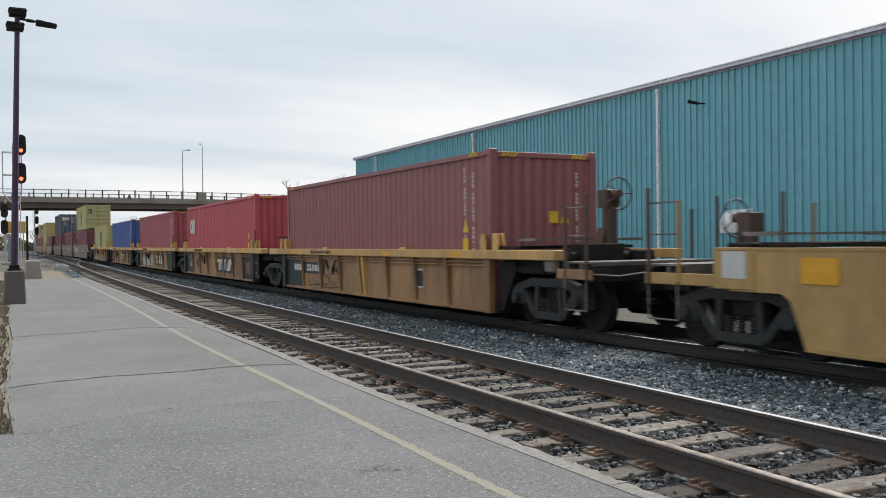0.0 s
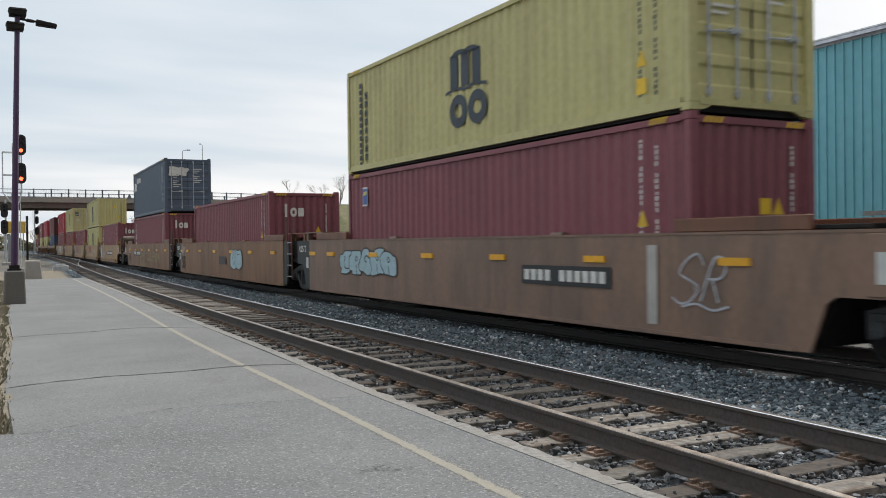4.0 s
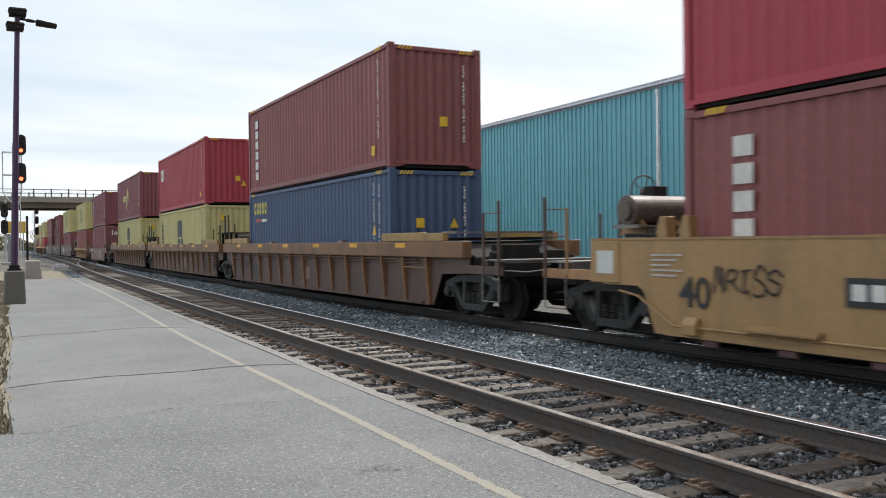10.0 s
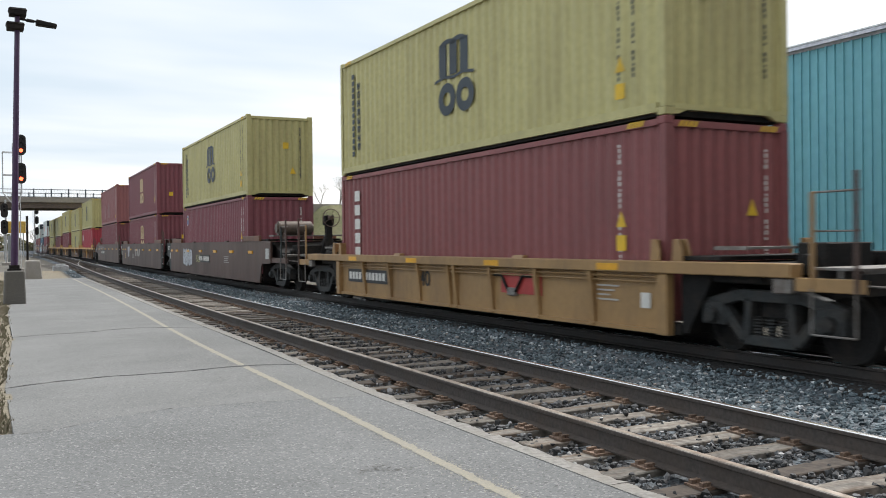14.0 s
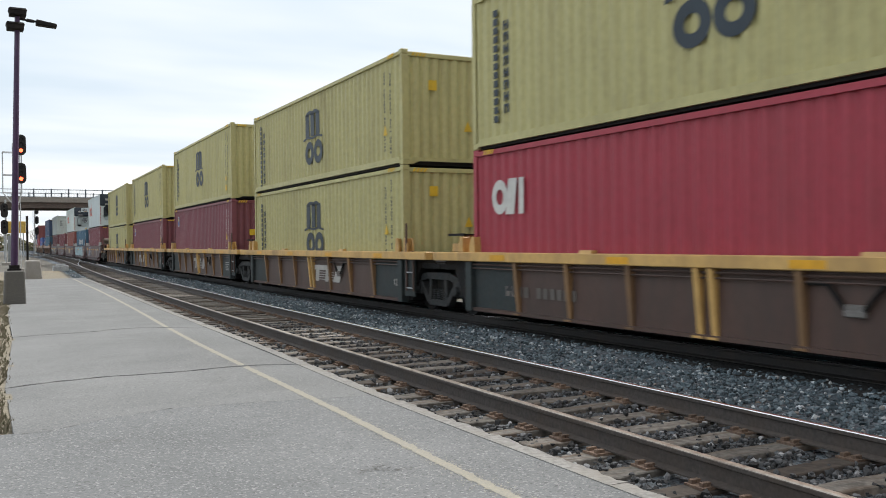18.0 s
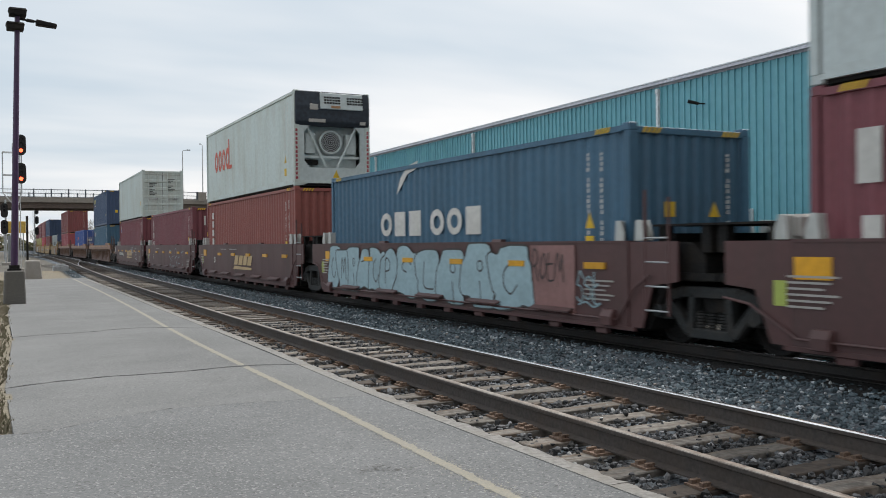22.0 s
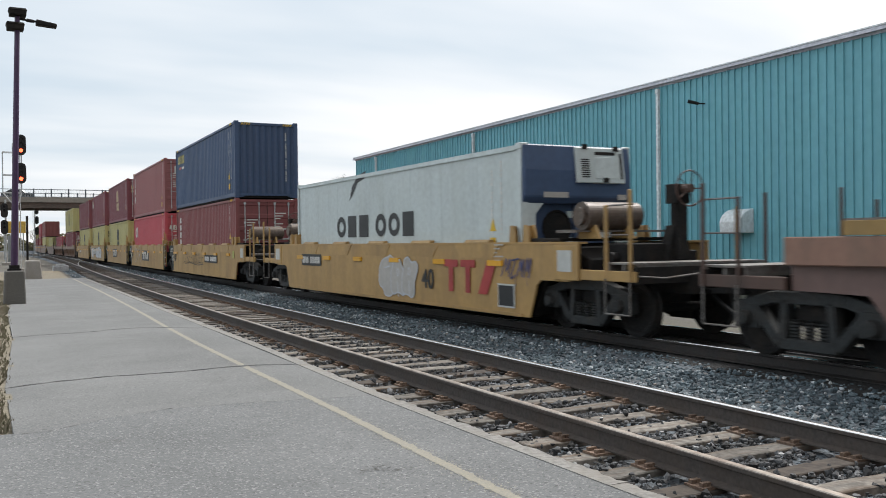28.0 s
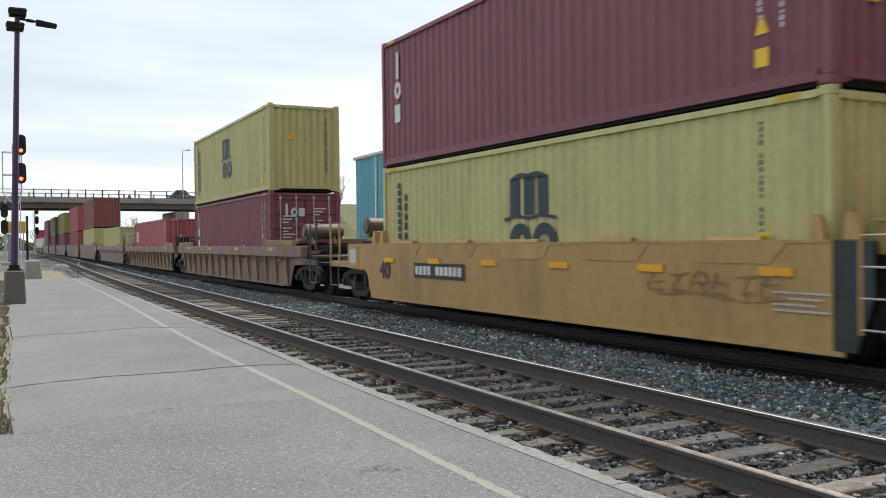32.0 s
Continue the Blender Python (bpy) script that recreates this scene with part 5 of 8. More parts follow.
def scrawl(seed, w, h, n=5, r=0.015):
    """A hand-sprayed tag: leaning letter-like strokes, an underline and drips."""
    def b(g):
        rr = random.Random(seed)
        lean = rr.uniform(-0.1, 0.35)
        for k in range(n):
            tall, wide = rr.uniform(0.62, 1.0), rr.uniform(0.75, 1.15)
            for line in rr.choice(GLYPHS):
                pts = [(w * (k + 0.5 + wide * (px - 0.5)) / n + lean * h * (py - 0.5) + rr.uniform(-0.02, 0.02), h * (0.5 + tall * (py - 0.5)) + rr.uniform(-0.02, 0.02)) for px, py in line]
                strokes(g, smooth_line(pts, 4), r, 0.004)
        if rr.random() < 0.5:
            strokes(g, smooth_line([(0.1 * w, -0.02), (0.4 * w, 0.03), (0.7 * w, -0.04), (w, 0.02)], 4), r, 0.004)
        for k in range(n // 2):
            x, y = rr.uniform(0.1, 0.9) * w, rr.uniform(0.2, 0.5) * h
            strokes(g, [(x, y), (x + 0.004, y - rr.uniform(0.08, 0.2))], r * 0.4, 0.004)
    return b


def bubble(rr, cx, w, h):
    """The border of one fat letter: a lumpy upright oval with a notch or two."""
    f, a0, sq = rr.choice((2, 3, 4)), rr.uniform(0, 6.28), rr.uniform(0.4, 0.85)
    lean, foot = rr.uniform(-0.12, 0.18), rr.uniform(0.85, 1.12)
    out = []
    for i in range(40):
        t = 2 * math.pi * i / 40
        c, s_ = math.cos(t), math.sin(t)
        k = 1 + 0.16 * math.sin(f * t + a0) + 0.05 * math.sin(5 * t + 2 * a0)
        x = 0.5 * w * k * math.copysign(abs(c) ** sq, c) * (foot if s_ < 0 else 1.0)
        y = 0.5 * h * min(1.06, k) * math.copysign(abs(s_) ** sq, s_)
        out.append((cx + x + lean * y, 0.5 * h + y))
    return out


def blob_row(seed, w, h, n, thin=0.0, z=0.003):
    """A row of fat overlapping letters, filled; with thin the same letters' outlines, inner strokes and eyes."""
    def b(g):
        rr = random.Random(seed)
        for k in range(n):
            edge = bubble(rr, w * (k + 0.5) / n, 1.3 * w / n, h * rr.uniform(0.92, 1.06))
            hole, cut = rr.random() < 0.3, rr.choice(GLYPHS)
            zz = z + 0.0007 * k
            cx, cy = sum(p[0] for p in edge) / 40, sum(p[1] for p in edge) / 40
            if not thin:
                g.add([(x, y, zz) for x, y in edge] + [(cx, cy, zz)], [(i, (i + 1) % 40, 40) for i in range(40)])
                continue
            strokes(g, edge + edge[:1], thin, zz)
            if hole:
                ring = [(cx + 0.10 * w / n * math.cos(q), cy + 0.16 * h + 0.09 * h * math.sin(q)) for q in np.linspace(0, 6.283, 13)]
                strokes(g, ring, thin * 0.9, zz)
                strokes(g, [(cx - 0.02, cy - 0.1 * h), (cx + 0.03, cy - 0.46 * h)], thin, zz)
            else:
                strokes(g, smooth_line([(cx + 0.5 * w / n * (px - 0.5), cy + 0.5 * h * (py - 0.5)) for px, py in cut[0]][:5], 4), thin, zz)
    return b


# ---- containers ----
CL, CW = 12.192, 2.438


def corrugated(g, length, height, pitch, depth, flip=1):
    """A sheet in trapezoid corrugations along x, standing from z 0, its outer face towards -y."""
    n = int(length / pitch)
    p = length / n
    prof = []
    for i in range(n):
        o = i * p
        prof += [(o, 0), (o + p * 0.26, 0), (o + p * 0.5, depth), (o + p * 0.76, depth)]
    prof.append((length, 0))
    vs = []
    for x, d in prof:
        vs += [(x, d, 0), (x, d, height)]
    g.add(vs, [(2 * i, 2 * i + 2, 2 * i + 3, 2 * i + 1) for i in range(len(prof) - 1)])


def side_mesh(H):
    return cached(f"side_wall|{H}", lambda g: corrugated(g, CL - 0.3, H - 0.27, 0.278, 0.042))


def seamed_side(g, H):
    """Smooth sheet with a low upright seam every metre and a half."""
    prof = [(0, 0)]
    for i in range(8):
        o = 0.1 + i * 1.48
        prof += [(o, 0), (o + 0.006, -0.006), (o + 0.02, -0.006), (o + 0.026, 0)]
    prof += [(CL - 0.3, 0)]
    vs = []
    for x, d in prof:
        vs += [(x, d, 0), (x, d, H - 0.27)]
    g.add(vs, [(2 * i, 2 * i + 2, 2 * i + 3, 2 * i + 1) for i in range(len(prof) - 1)])


def end_mesh(H):
    return cached(f"end_wall|{H}", lambda g: corrugated(g, CW - 0.26, H - 0.30, 0.242, 0.045))


def roof_build(g):
    corrugated(g, CL - 0.2, CW - 0.16, 0.21, 0.02)


def post_build(g, H):
    g.box(0, 0.14, 0, 0.12, 0.118, H - 0.118)
    g.box(0.14, 0.155, 0.0, 0.08, 0.118, H - 0.118)


CASTING = cached("corner_casting", lambda g: (g.box(0, 0.162, 0, 0.178, 0, 0.118),), bevel=0.012)


def rail_mesh(h):
    return cached(f"side_rail|{h}", lambda g: (g.box(0, 0.06, 0, CL - 0.356, 0, h), g.box(-0.012, 0.0, 0, CL - 0.356, h * 0.0, h * 0.18)))


def cross_mesh(h):
    return cached(f"end_rail|{h}", lambda g: g.box(0, CW - 0.324, 0, 0.08, 0, h), bevel=0.006)


SILL = cached("end_sill_rail", lambda g: (g.box(0, CW - 0.324, 0, 0.08, 0.085, 0.165), g.prism([(0, 0.085), (0.26, 0.085), (0.1, 0.02), (0, 0.02)], "y", 0.01, 0.07), g.prism([(CW - 0.324, 0.085), (CW - 0.324, 0.02), (CW - 0.424, 0.02), (CW - 0.584, 0.085)], "y", 0.01, 0.07)))


HAZARD = cached("hazard_mark", lambda g: [sheet(g, 0.09 * i, 0.09 * i + 0.05, 0, 0.085, 0.05) for i in range(4)])
TRIANGLE = cached("warning_triangle", lambda g: g.prism([(0, 0), (0.22, 0), (0.11, 0.24)], "z", 0, 0.004))
PATCH = cached("sticker", lambda g: sheet(g, 0, 0.21, 0, 0.23))
COLUMN = cached("marking_column", lambda g: [sheet(g, 0.008 * (i % 3), 0.05, 1.9 - 0.082 * i, 1.9 - 0.082 * i + (0.062 if i % 4 else 0.04)) for i in range(23) if i not in (4, 12, 17)])
SMALL_LINES = cached("data_block", lambda g: [sheet(g, 0, 0.42 - 0.11 * (i % 3), 0.75 - 0.1 * i, 0.79 - 0.1 * i) for i in range(8) if i != 3])


def door_leaf(g, H):
    w, h = (CW - 0.26) / 2 - 0.01, H - 0.30
    zs = [0, 0.10]
    k = 5
    for i in range(k):
        a = 0.10 + (h - 0.2) * i / k
        b = 0.10 + (h - 0.2) * (i + 1) / k
        zs += [a + 0.10, a + 0.14, b - 0.06, b - 0.02]
    zs += [h]
    zs = sorted(set(round(z, 4) for z in zs))
    vs = []
    for i, z in enumerate(zs):
        j = (i - 2) % 4
        d = 0.028 if 2 <= i < len(zs) - 1 and j in (1, 2) else 0.0
        vs += [(0, d, z), (w, d, z)]
    g.add(vs, [(2 * i, 2 * i + 1, 2 * i + 3, 2 * i + 2) for i in range(len(zs) - 1)])


def bar_build(g, H):
    g.tube((0, 0, 0.02), (0, 0, H - 0.34), 0.019, 8)
    for z in (0.06, 0.9, 1.75, H - 0.42):
        g.box(-0.035, 0.035, -0.02, 0.03, z, z + 0.09)


HANDLE = cached("door_handle", lambda g: (g.tube((0, -0.03, 0), (-0.42, -0.03, -0.03), 0.013, 6), g.box(-0.04, 0.04, -0.04, 0.02, -0.04, 0.04)))
GASKET = material("black_rubber_gasket", (0.02, 0.02, 0.02), rough=0.8, bump=0)

REEFER_SLATE = material("dark_slate_cover_paint", lin(48, 56, 66), lin(36, 42, 50), rough=0.6, scale=1.2, grain=8, spread=0.06)
COLOR_WORDS = {"slate": "slate blue-grey", "rose": "faded rose red", "faded": "sun-bleached brown-red", "maroon": "maroon", "brownred": "brown-red", "dullred": "dull red", "red": "bright red", "orange": "orange-red", "yellow": "ochre yellow", "blue": "bright blue",
               "navy": "navy blue", "teal": "teal blue", "white": "white", "grey": "grey-white", "olive": "olive", "black": "black"}
DECKS = {0: "resting in a well car", 1: "stacked on another container"}
cont_count = [0]


def container(color, H, near_end, marks, level, lod=0):
    """One 12.2 m box, its origin at the middle of its underside; near_end: wall, door or reefer."""
    cont_count[0] += 1
    rr = random.Random(cont_count[0])
    pm = PAINT[color]
    reefer = near_end == "reefer" or color in ("white", "grey")
    what = "refrigerated shipping container with smooth sides" if reefer else "corrugated steel shipping container"
    t = thing("shipping_container", f"{COLOR_WORDS[color]} {what}, {DECKS[level]}", "container", "containers on the train")
    hl, hw = CL / 2, CW / 2
    for s in (-1, 1):
        turn = pose(-(hw - 0.026), hl - 0.15, 0.15, 0, 0, -90) if s < 0 else pose(hw - 0.026, -(hl - 0.15), 0.15, 0, 0, 90)
        if reefer:
            me = cached(f"smooth_side|{H}", lambda g: seamed_side(g, H))
        else:
            me = side_mesh(H)
        part("side_wall", me, pm, t, "", turn)
        part("top_rail", rail_mesh(0.09), pm, t, "", Matrix.Translation((s * (hw - 0.004), -(hl - 0.178), H - 0.125)) @ Matrix.Diagonal((-s, 1, 1, 1)))
        part("bottom_rail", rail_mesh(0.14), pm, t, "", Matrix.Translation((s * (hw - 0.004), -(hl - 0.178), 0.048)) @ Matrix.Diagonal((-s, 1, 1, 1)))
        for e in (-1, 1):
            part("corner_post", cached(f"corner_post|{H}", lambda g: post_build(g, H)), pm, t, "", Matrix.Translation((s * hw, e * hl, 0)) @ Matrix.Diagonal((-s, -e, 1, 1)))
            for z in (0, H - 0.118) if not lod and (s < 0 or e < 0) else ():
                part("corner_casting", CASTING, pm, t, "", Matrix.Translation((s * hw, e * hl, z)) @ Matrix.Diagonal((-s, -e, 1, 1)))
    for e in (-1, 1):
        part("top_end_rail", cross_mesh(0.10), pm, t, "", Matrix.Translation((-hw + 0.162, e * hl if e < 0 else hl - 0.08, H - 0.155)))
        part("bottom_end_rail", SILL, pm, t, "", Matrix.Translation((-hw + 0.162, e * hl if e < 0 else hl - 0.08, 0.0)))
    part("roof", cached("roof", roof_build), pm, t, "", pose(hw - 0.08, -(hl - 0.1), H - 0.05, -90, 0, 90))
    part("floor", cached("floor_frame", lambda g: g.box(-hw + 0.06, hw - 0.06, -hl + 0.1, hl - 0.1, 0.0, 0.14)), STEEL_DARK, t)
    # far end
    part("end_wall", end_mesh(H), pm, t, "", pose(hw - 0.13, hl - 0.02, 0.15, 0, 0, 180))
    if near_end == "wall":
        part("end_wall", end_mesh(H), pm, t, "", pose(-hw + 0.13, -hl + 0.02, 0.15))
    elif near_end == "door":
        for k in (0, 1):
            w = (CW - 0.26) / 2
            d = part("door", cached(f"door|{H}", lambda g: door_leaf(g, H)), pm, t, "", (-hw + 0.135 + k * w, -hl + 0.035, 0.15))
            part("gasket", cached(f"gasket|{H}", lambda g: g.box(-0.012, 0.004, 0, 0.02, 0, H - 0.3)), GASKET, d)
            for bx in (0.22 + 0.06 * k, 0.82 - 0.06 * (1 - k)):
                b = part("locking_bar", cached(f"locking_bar|{H}", lambda g: bar_build(g, H)), GALV if not reefer else pm, d, "locking bar", (bx, -0.03, 0.02))
                part("handle", HANDLE, GALV, b, "", (0.0 if bx > 0.5 else 0.42, 0, 0.95))
            part("data_block", SMALL_LINES, STENCIL_DARK if reefer else STENCIL, d, "small printed data lines", Matrix.Translation((0.30, -0.004, 1.15 + 0.25 * k)) @ ENDF)
    else:
        # reefer machinery end
        blue = "bluehead" in marks
        dark, white = (PAINT["navy"] if blue else REEFER_SLATE), PAINT["white"]
        w = hw - 0.13
        geo_part("machinery_frame", lambda g: (g.box(-w, w, 0, 0.04, 0.15, 0.56), g.box(-w, -0.9, 0, 0.05, 0.56, 1.84), g.box(0.9, w, 0, 0.05, 0.56, 1.84), [g.prism([(d * 0.9, z), (d * 0.9, z + e * 0.2), (d * 0.72, z)] if d * e > 0 else [(d * 0.9, z), (d * 0.72, z), (d * 0.9, z + e * 0.2)], "y", 0, 0.04) for d in (-1, 1) for z, e in ((0.56, 1), (1.84, -1))]), white, t, "white machinery frame", (0, -hl + 0.02, 0))
        geo_part("back_panel", lambda g: g.box(-0.92, 0.92, 0.42, 0.46, 0.5, 1.9), white, t, "white recessed panel", (0, -hl, 0))
        geo_part("recess_floor", lambda g: g.prism([(0.06, 0.54), (0.42, 0.54), (0.42, 0.62)], "x", -0.9, 0.9), white, t, "", (0, -hl, 0))
        # bulged cover with its foot drawn in
        geo_part("evaporator_cover", lambda g: g.prism([(0.3, 1.84), (0.02, 1.82), (-0.07, 1.95), (-0.07, 2.42), (0.0, H - 0.02), (0.3, H - 0.02)], "x", -hw + 0.03, hw - 0.03), dark, t, "dark upper machinery cover", (0, -hl, 0), bevel=0.02)
        for x0, x1, z in ((-0.78, -0.25, 1.93), (0.87, 1.06, 1.9)):
            geo_part("label_strip", lambda g: g.box(x0, x1, -0.076, -0.068, z, z + 0.1), STENCIL_GREY, t, "pale label strip", (0, -hl, 0))
        lean = Matrix.Translation((0, -hl - 0.125, 2.34)) @ Matrix.Rotation(math.radians(-7), 4, "X")
        x0, x1, top = (-0.1, 1.0, 0.52) if blue else (-0.42, 0.96, 0.5)
        ap = geo_part("access_panel", lambda g: g.box(x0, x1, 0, 0.04, -0.14 if blue else 0, top), white, t, "white hinged access panel", lean, bevel=0.015)
        if blue:
            geo_part("grille", lambda g: [g.box(0.02, 0.2, -0.008, 0, -0.04 + 0.04 * j, -0.02 + 0.04 * j) for j in range(9)], STEEL_DARK, ap)
            geo_part("vent", lambda g: g.box(0.34, 0.8, -0.006, 0, 0.38, 0.44), STEEL_DARK, ap)
            geo_part("side_slot", lambda g: g.box(0.9, 0.95, -0.006, 0, -0.06, 0.42), STEEL_DARK, ap)
            geo_part("hatch", lambda g: g.box(0.32, 0.8, -0.014, 0, -0.06, 0.34), white, ap, bevel=0.008)
            for x, z in ((0.12, 0.48), (0.82, 0.46), (0.55, -0.13)):
                geo_part("latch", lambda g: g.box(x - 0.06, x + 0.06, -0.02, 0, z, z + 0.09), STEEL_DARK, ap)
        else:
            for k in range(2):
                geo_part("grille", lambda g: [g.box(-0.3 + 0.74 * k + 0.09 * i, -0.23 + 0.74 * k + 0.09 * i, -0.008, 0, 0.16 + 0.085 * j, 0.215 + 0.085 * j) for i in range(6) for j in range(3)], STEEL_DARK, ap, "dark slotted grille")
            geo_part("worn_patch", lambda g: g.box(-0.08, 0.22, -0.004, 0, 0.03, 0.11), TAN_DIRTY, ap)
            geo_part("unit_badge", lambda g: g.box(-0.74, -0.48, -0.085, -0.055, 2.3, 2.48), STENCIL_GREY, t, "pale square plate", (0, -hl, 0), bevel=0.01)
        if color == "grey":
            geo_part("fan_shroud", lambda g: g.ring((0.0, -hl + 0.2, 1.36), 0.34, 0.04, n=22), white, t, "round white fan shroud")
            geo_part("fan_grille", lambda g: [g.ring((0.0, -hl + 0.2, 1.36), 0.05 + 0.055 * k, 0.014, n=20) for k in range(5)], GALV, t, "round wire fan grille")
            geo_part("fan_mouth", lambda g: g.tube((0, -hl + 0.24, 1.36), (0, -hl + 0.3, 1.36), 0.33, 22), STEEL_DARK, t, "dark fan opening")
            geo_part("crossbar", lambda g: g.box(-0.9, 0.9, 0.12, 0.2, 0.86, 0.93), white, t, "white crossbar", (0, -hl, 0))
            for d in (-1, 1):
                geo_part("brace", lambda g: g.tube((d * 0.78, -hl + 0.1, 1.8), (d * 0.18, -hl + 0.1, 0.58), 0.04, 6), white, t, "white fan brace")
                geo_part("side_box", lambda g: g.box(d * 0.66 - 0.16, d * 0.66 + 0.16, 0.16, 0.42, 1.0, 1.62), white, t, "white side box", (0, -hl, 0), bevel=0.015)
            geo_part("compressor", lambda g: g.tube((-0.8, -hl + 0.3, 0.74), (-0.4, -hl + 0.3, 0.74), 0.09, 12), STEEL_DARK, t)
        else:
            geo_part("condenser_panel", lambda g: (g.box(-0.88, 0.04, 0.2, 0.4, 1.0, 1.84), g.box(0.05, 0.89, 0.14, 0.4, 0.98, 1.84)), dark, t, "dark condenser panel", (0, -hl, 0), bevel=0.01)
            geo_part("fan_mouth", lambda g: g.tube((-0.33, 0.185, 1.4), (-0.33, 0.2, 1.4), 0.29, 24), STEEL_DARK, t, "black fan opening", (0, -hl, 0))
            geo_part("fan_shroud", lambda g: g.ring((-0.33, 0.18, 1.4), 0.3, 0.025, n=22), STEEL_DARK, t, "", (0, -hl, 0))
            geo_part("control_screen", lambda g: g.box(0.34, 0.64, 0.125, 0.14, 1.5, 1.66), STEEL_DARK, t, "", (0, -hl, 0))
            geo_part("instruction_plate", lambda g: g.box(0.32, 0.84, 0.125, 0.14, 1.16, 1.33), white, t, "white instruction plate", (0, -hl, 0))
            for z in (1.1, 1.58):
                geo_part("label_plate", lambda g: g.box(-0.1, 0.02, 0.185, 0.2, z, z + 0.12), white, t, "", (0, -hl, 0))
            for x, z, q in ((0.05, 0.68, 0.09), (0.22, 0.66, 0.07), (0.66, 0.72, 0.06)):
                geo_part("valve_cylinder", lambda g: g.tube((x, 0.28, z), (x, 0.28, z + 0.3), q, 10), STEEL_DARK, t, "", (0, -hl, 0))
            geo_part("pipe", lambda g: g.path([(-0.85, 0.3, 0.9), (-0.6, 0.28, 0.95), (-0.3, 0.28, 0.86), (0.1, 0.28, 0.84), (0.4, 0.28, 0.98)], 0.022), STEEL_DARK, t, "", (0, -hl, 0))
            geo_part("pipe", lambda g: g.path([(0.62, 0.3, 0.98), (0.6, 0.3, 0.8), (0.75, 0.3, 0.7)], 0.02), GALV, t, "", (0, -hl, 0))
        if not blue:
            for d in (-1, 1):
                geo_part("reflective_tape", lambda g: [g.box(-0.03, 0.03, -0.004, 0, 0.2 + 0.13 * k, 0.29 + 0.13 * k) for k in range(12)], PAINT["red"], t, "red and white striped tape", (d * (hw - 0.07), -hl, 0))
        part("warning_triangle", TRIANGLE, SIGN_YELLOW, t, "", Matrix.Translation((0.0, -hl + 0.015, 0.26)) @ ENDF)
    if lod:
        return t
    # marks common to all boxes
    sx = -hw + 0.019
    for y, z in ((-5.05, H - 2.3), (-5.38, H - 2.3)):
        if rr.random() < 0.9:
            part("marking_column", COLUMN, MARK_BLUE if color == "yellow" else STENCIL, t, "column of small printed marks", Matrix.Translation((sx + 0.003, y, z + rr.uniform(-0.1, 0.1))) @ SIDE)
    if not reefer:
        for y in (-5.3, 5.7):
            part("hazard_mark", HAZARD, SIGN_YELLOW, t, "yellow and black height stripes", Matrix.Translation((-hw - 0.013, y, H - 0.115)) @ SIDE)
        if near_end == "wall" and not (color == "yellow" and rr.random() < 0.6):
            for xx in (-0.98, 0.62):
                part("hazard_mark", HAZARD, SIGN_YELLOW, t, "yellow and black height stripes", Matrix.Translation((xx, -hl - 0.004, H - 0.148)) @ ENDF)
    if rr.random() < 0.75:
        part("warning_triangle", TRIANGLE, SIGN_YELLOW, t, "", Matrix.Translation((sx, -5.0, 0.75 if level else 1.35)) @ SIDE)
    if rr.random() < 0.6:
        part("sticker", PATCH, SIGN_YELLOW, t, "yellow sticker", Matrix.Translation((sx, -5.0, 0.35 if level else 1.0)) @ SIDE)
    if near_end == "wall":
        if rr.random() < 0.7:
            part("sticker", PATCH, SIGN_YELLOW, t, "yellow sticker", Matrix.Translation((-0.55 if rr.random() < 0.6 else 0.1, -hl + 0.014, (1.0 if level else 1.5) + (0.7 if color == "yellow" else 0))) @ ENDF)
        if rr.random() < 0.5:
            part("warning_triangle", TRIANGLE, SIGN_YELLOW, t, "", Matrix.Translation((0.35, -hl + 0.014, 0.8 if level else 1.5)) @ ENDF)
        part("marking_column", COLUMN, MARK_BLUE if color == "yellow" else STENCIL, t, "column of small printed marks", Matrix.Translation((0.72, -hl + 0.014, H - 2.35)) @ ENDF)
    # individual marks
    S = lambda y, z: Matrix.Translation((sx, y, z)) @ SIDE
    E = lambda x, z: Matrix.Translation((x, -hl + 0.012, z)) @ ENDF
    for mk in marks:
        if mk == "star_box":
            mark(t, "emblem", "star_box", big_m, MARK_BLUE, S(0.82, H - 2.08), "dark blue block emblem")
            mark(t, "side_lettering", "mv2", lambda g: (blocks(g, 13, 0.15, 2.1, vertical=True, fill=0.74), blocks_at(g, 0.34, 0.18, 8, 0.17, 1.72)), MARK_BLUE, S(5.35, H - 2.5), "two columns of dark block marks")
            if near_end == "door":
                mark(t, "door_emblem", "md", lambda g: (blocks(g, 3, 0.4, 0.26), [sheet(g, 0, 0.4, -0.22, -0.1)]), MARK_BLUE, E(-0.95, H - 0.75), "small dark emblem")
        elif mk == "e_row":
            mark(t, "emblem", "star_box", big_m, MARK_CREAM, S(0.82, H - 2.08), "cream block emblem")
            if near_end == "door":
                mark(t, "door_emblem", "md", lambda g: (blocks(g, 3, 0.4, 0.26), [sheet(g, 0, 0.4, -0.22, -0.1)]), MARK_CREAM, E(-0.95, H - 0.75), "small cream emblem")
        elif mk == "wedge":
            mark(t, "side_emblem", "wedge", lambda g: blocks(g, 6, 0.32, 2.1, vertical=True, fill=0.74), STENCIL, S(5.25, 0.36), "column of six white blocks")
        elif mk == "b_row":
            mark(t, "side_emblem", "b_row", lambda g: (sheet(g, 0.1, 0.22, 1.0, 1.6), arc(g, 0.17, 0.74, 0.17, 0.2, 0, 360, 0.4), sheet(g, 0.02, 0.3, 0.02, 0.42)), STENCIL, S(5.45, 0.95), "column of three white shapes")
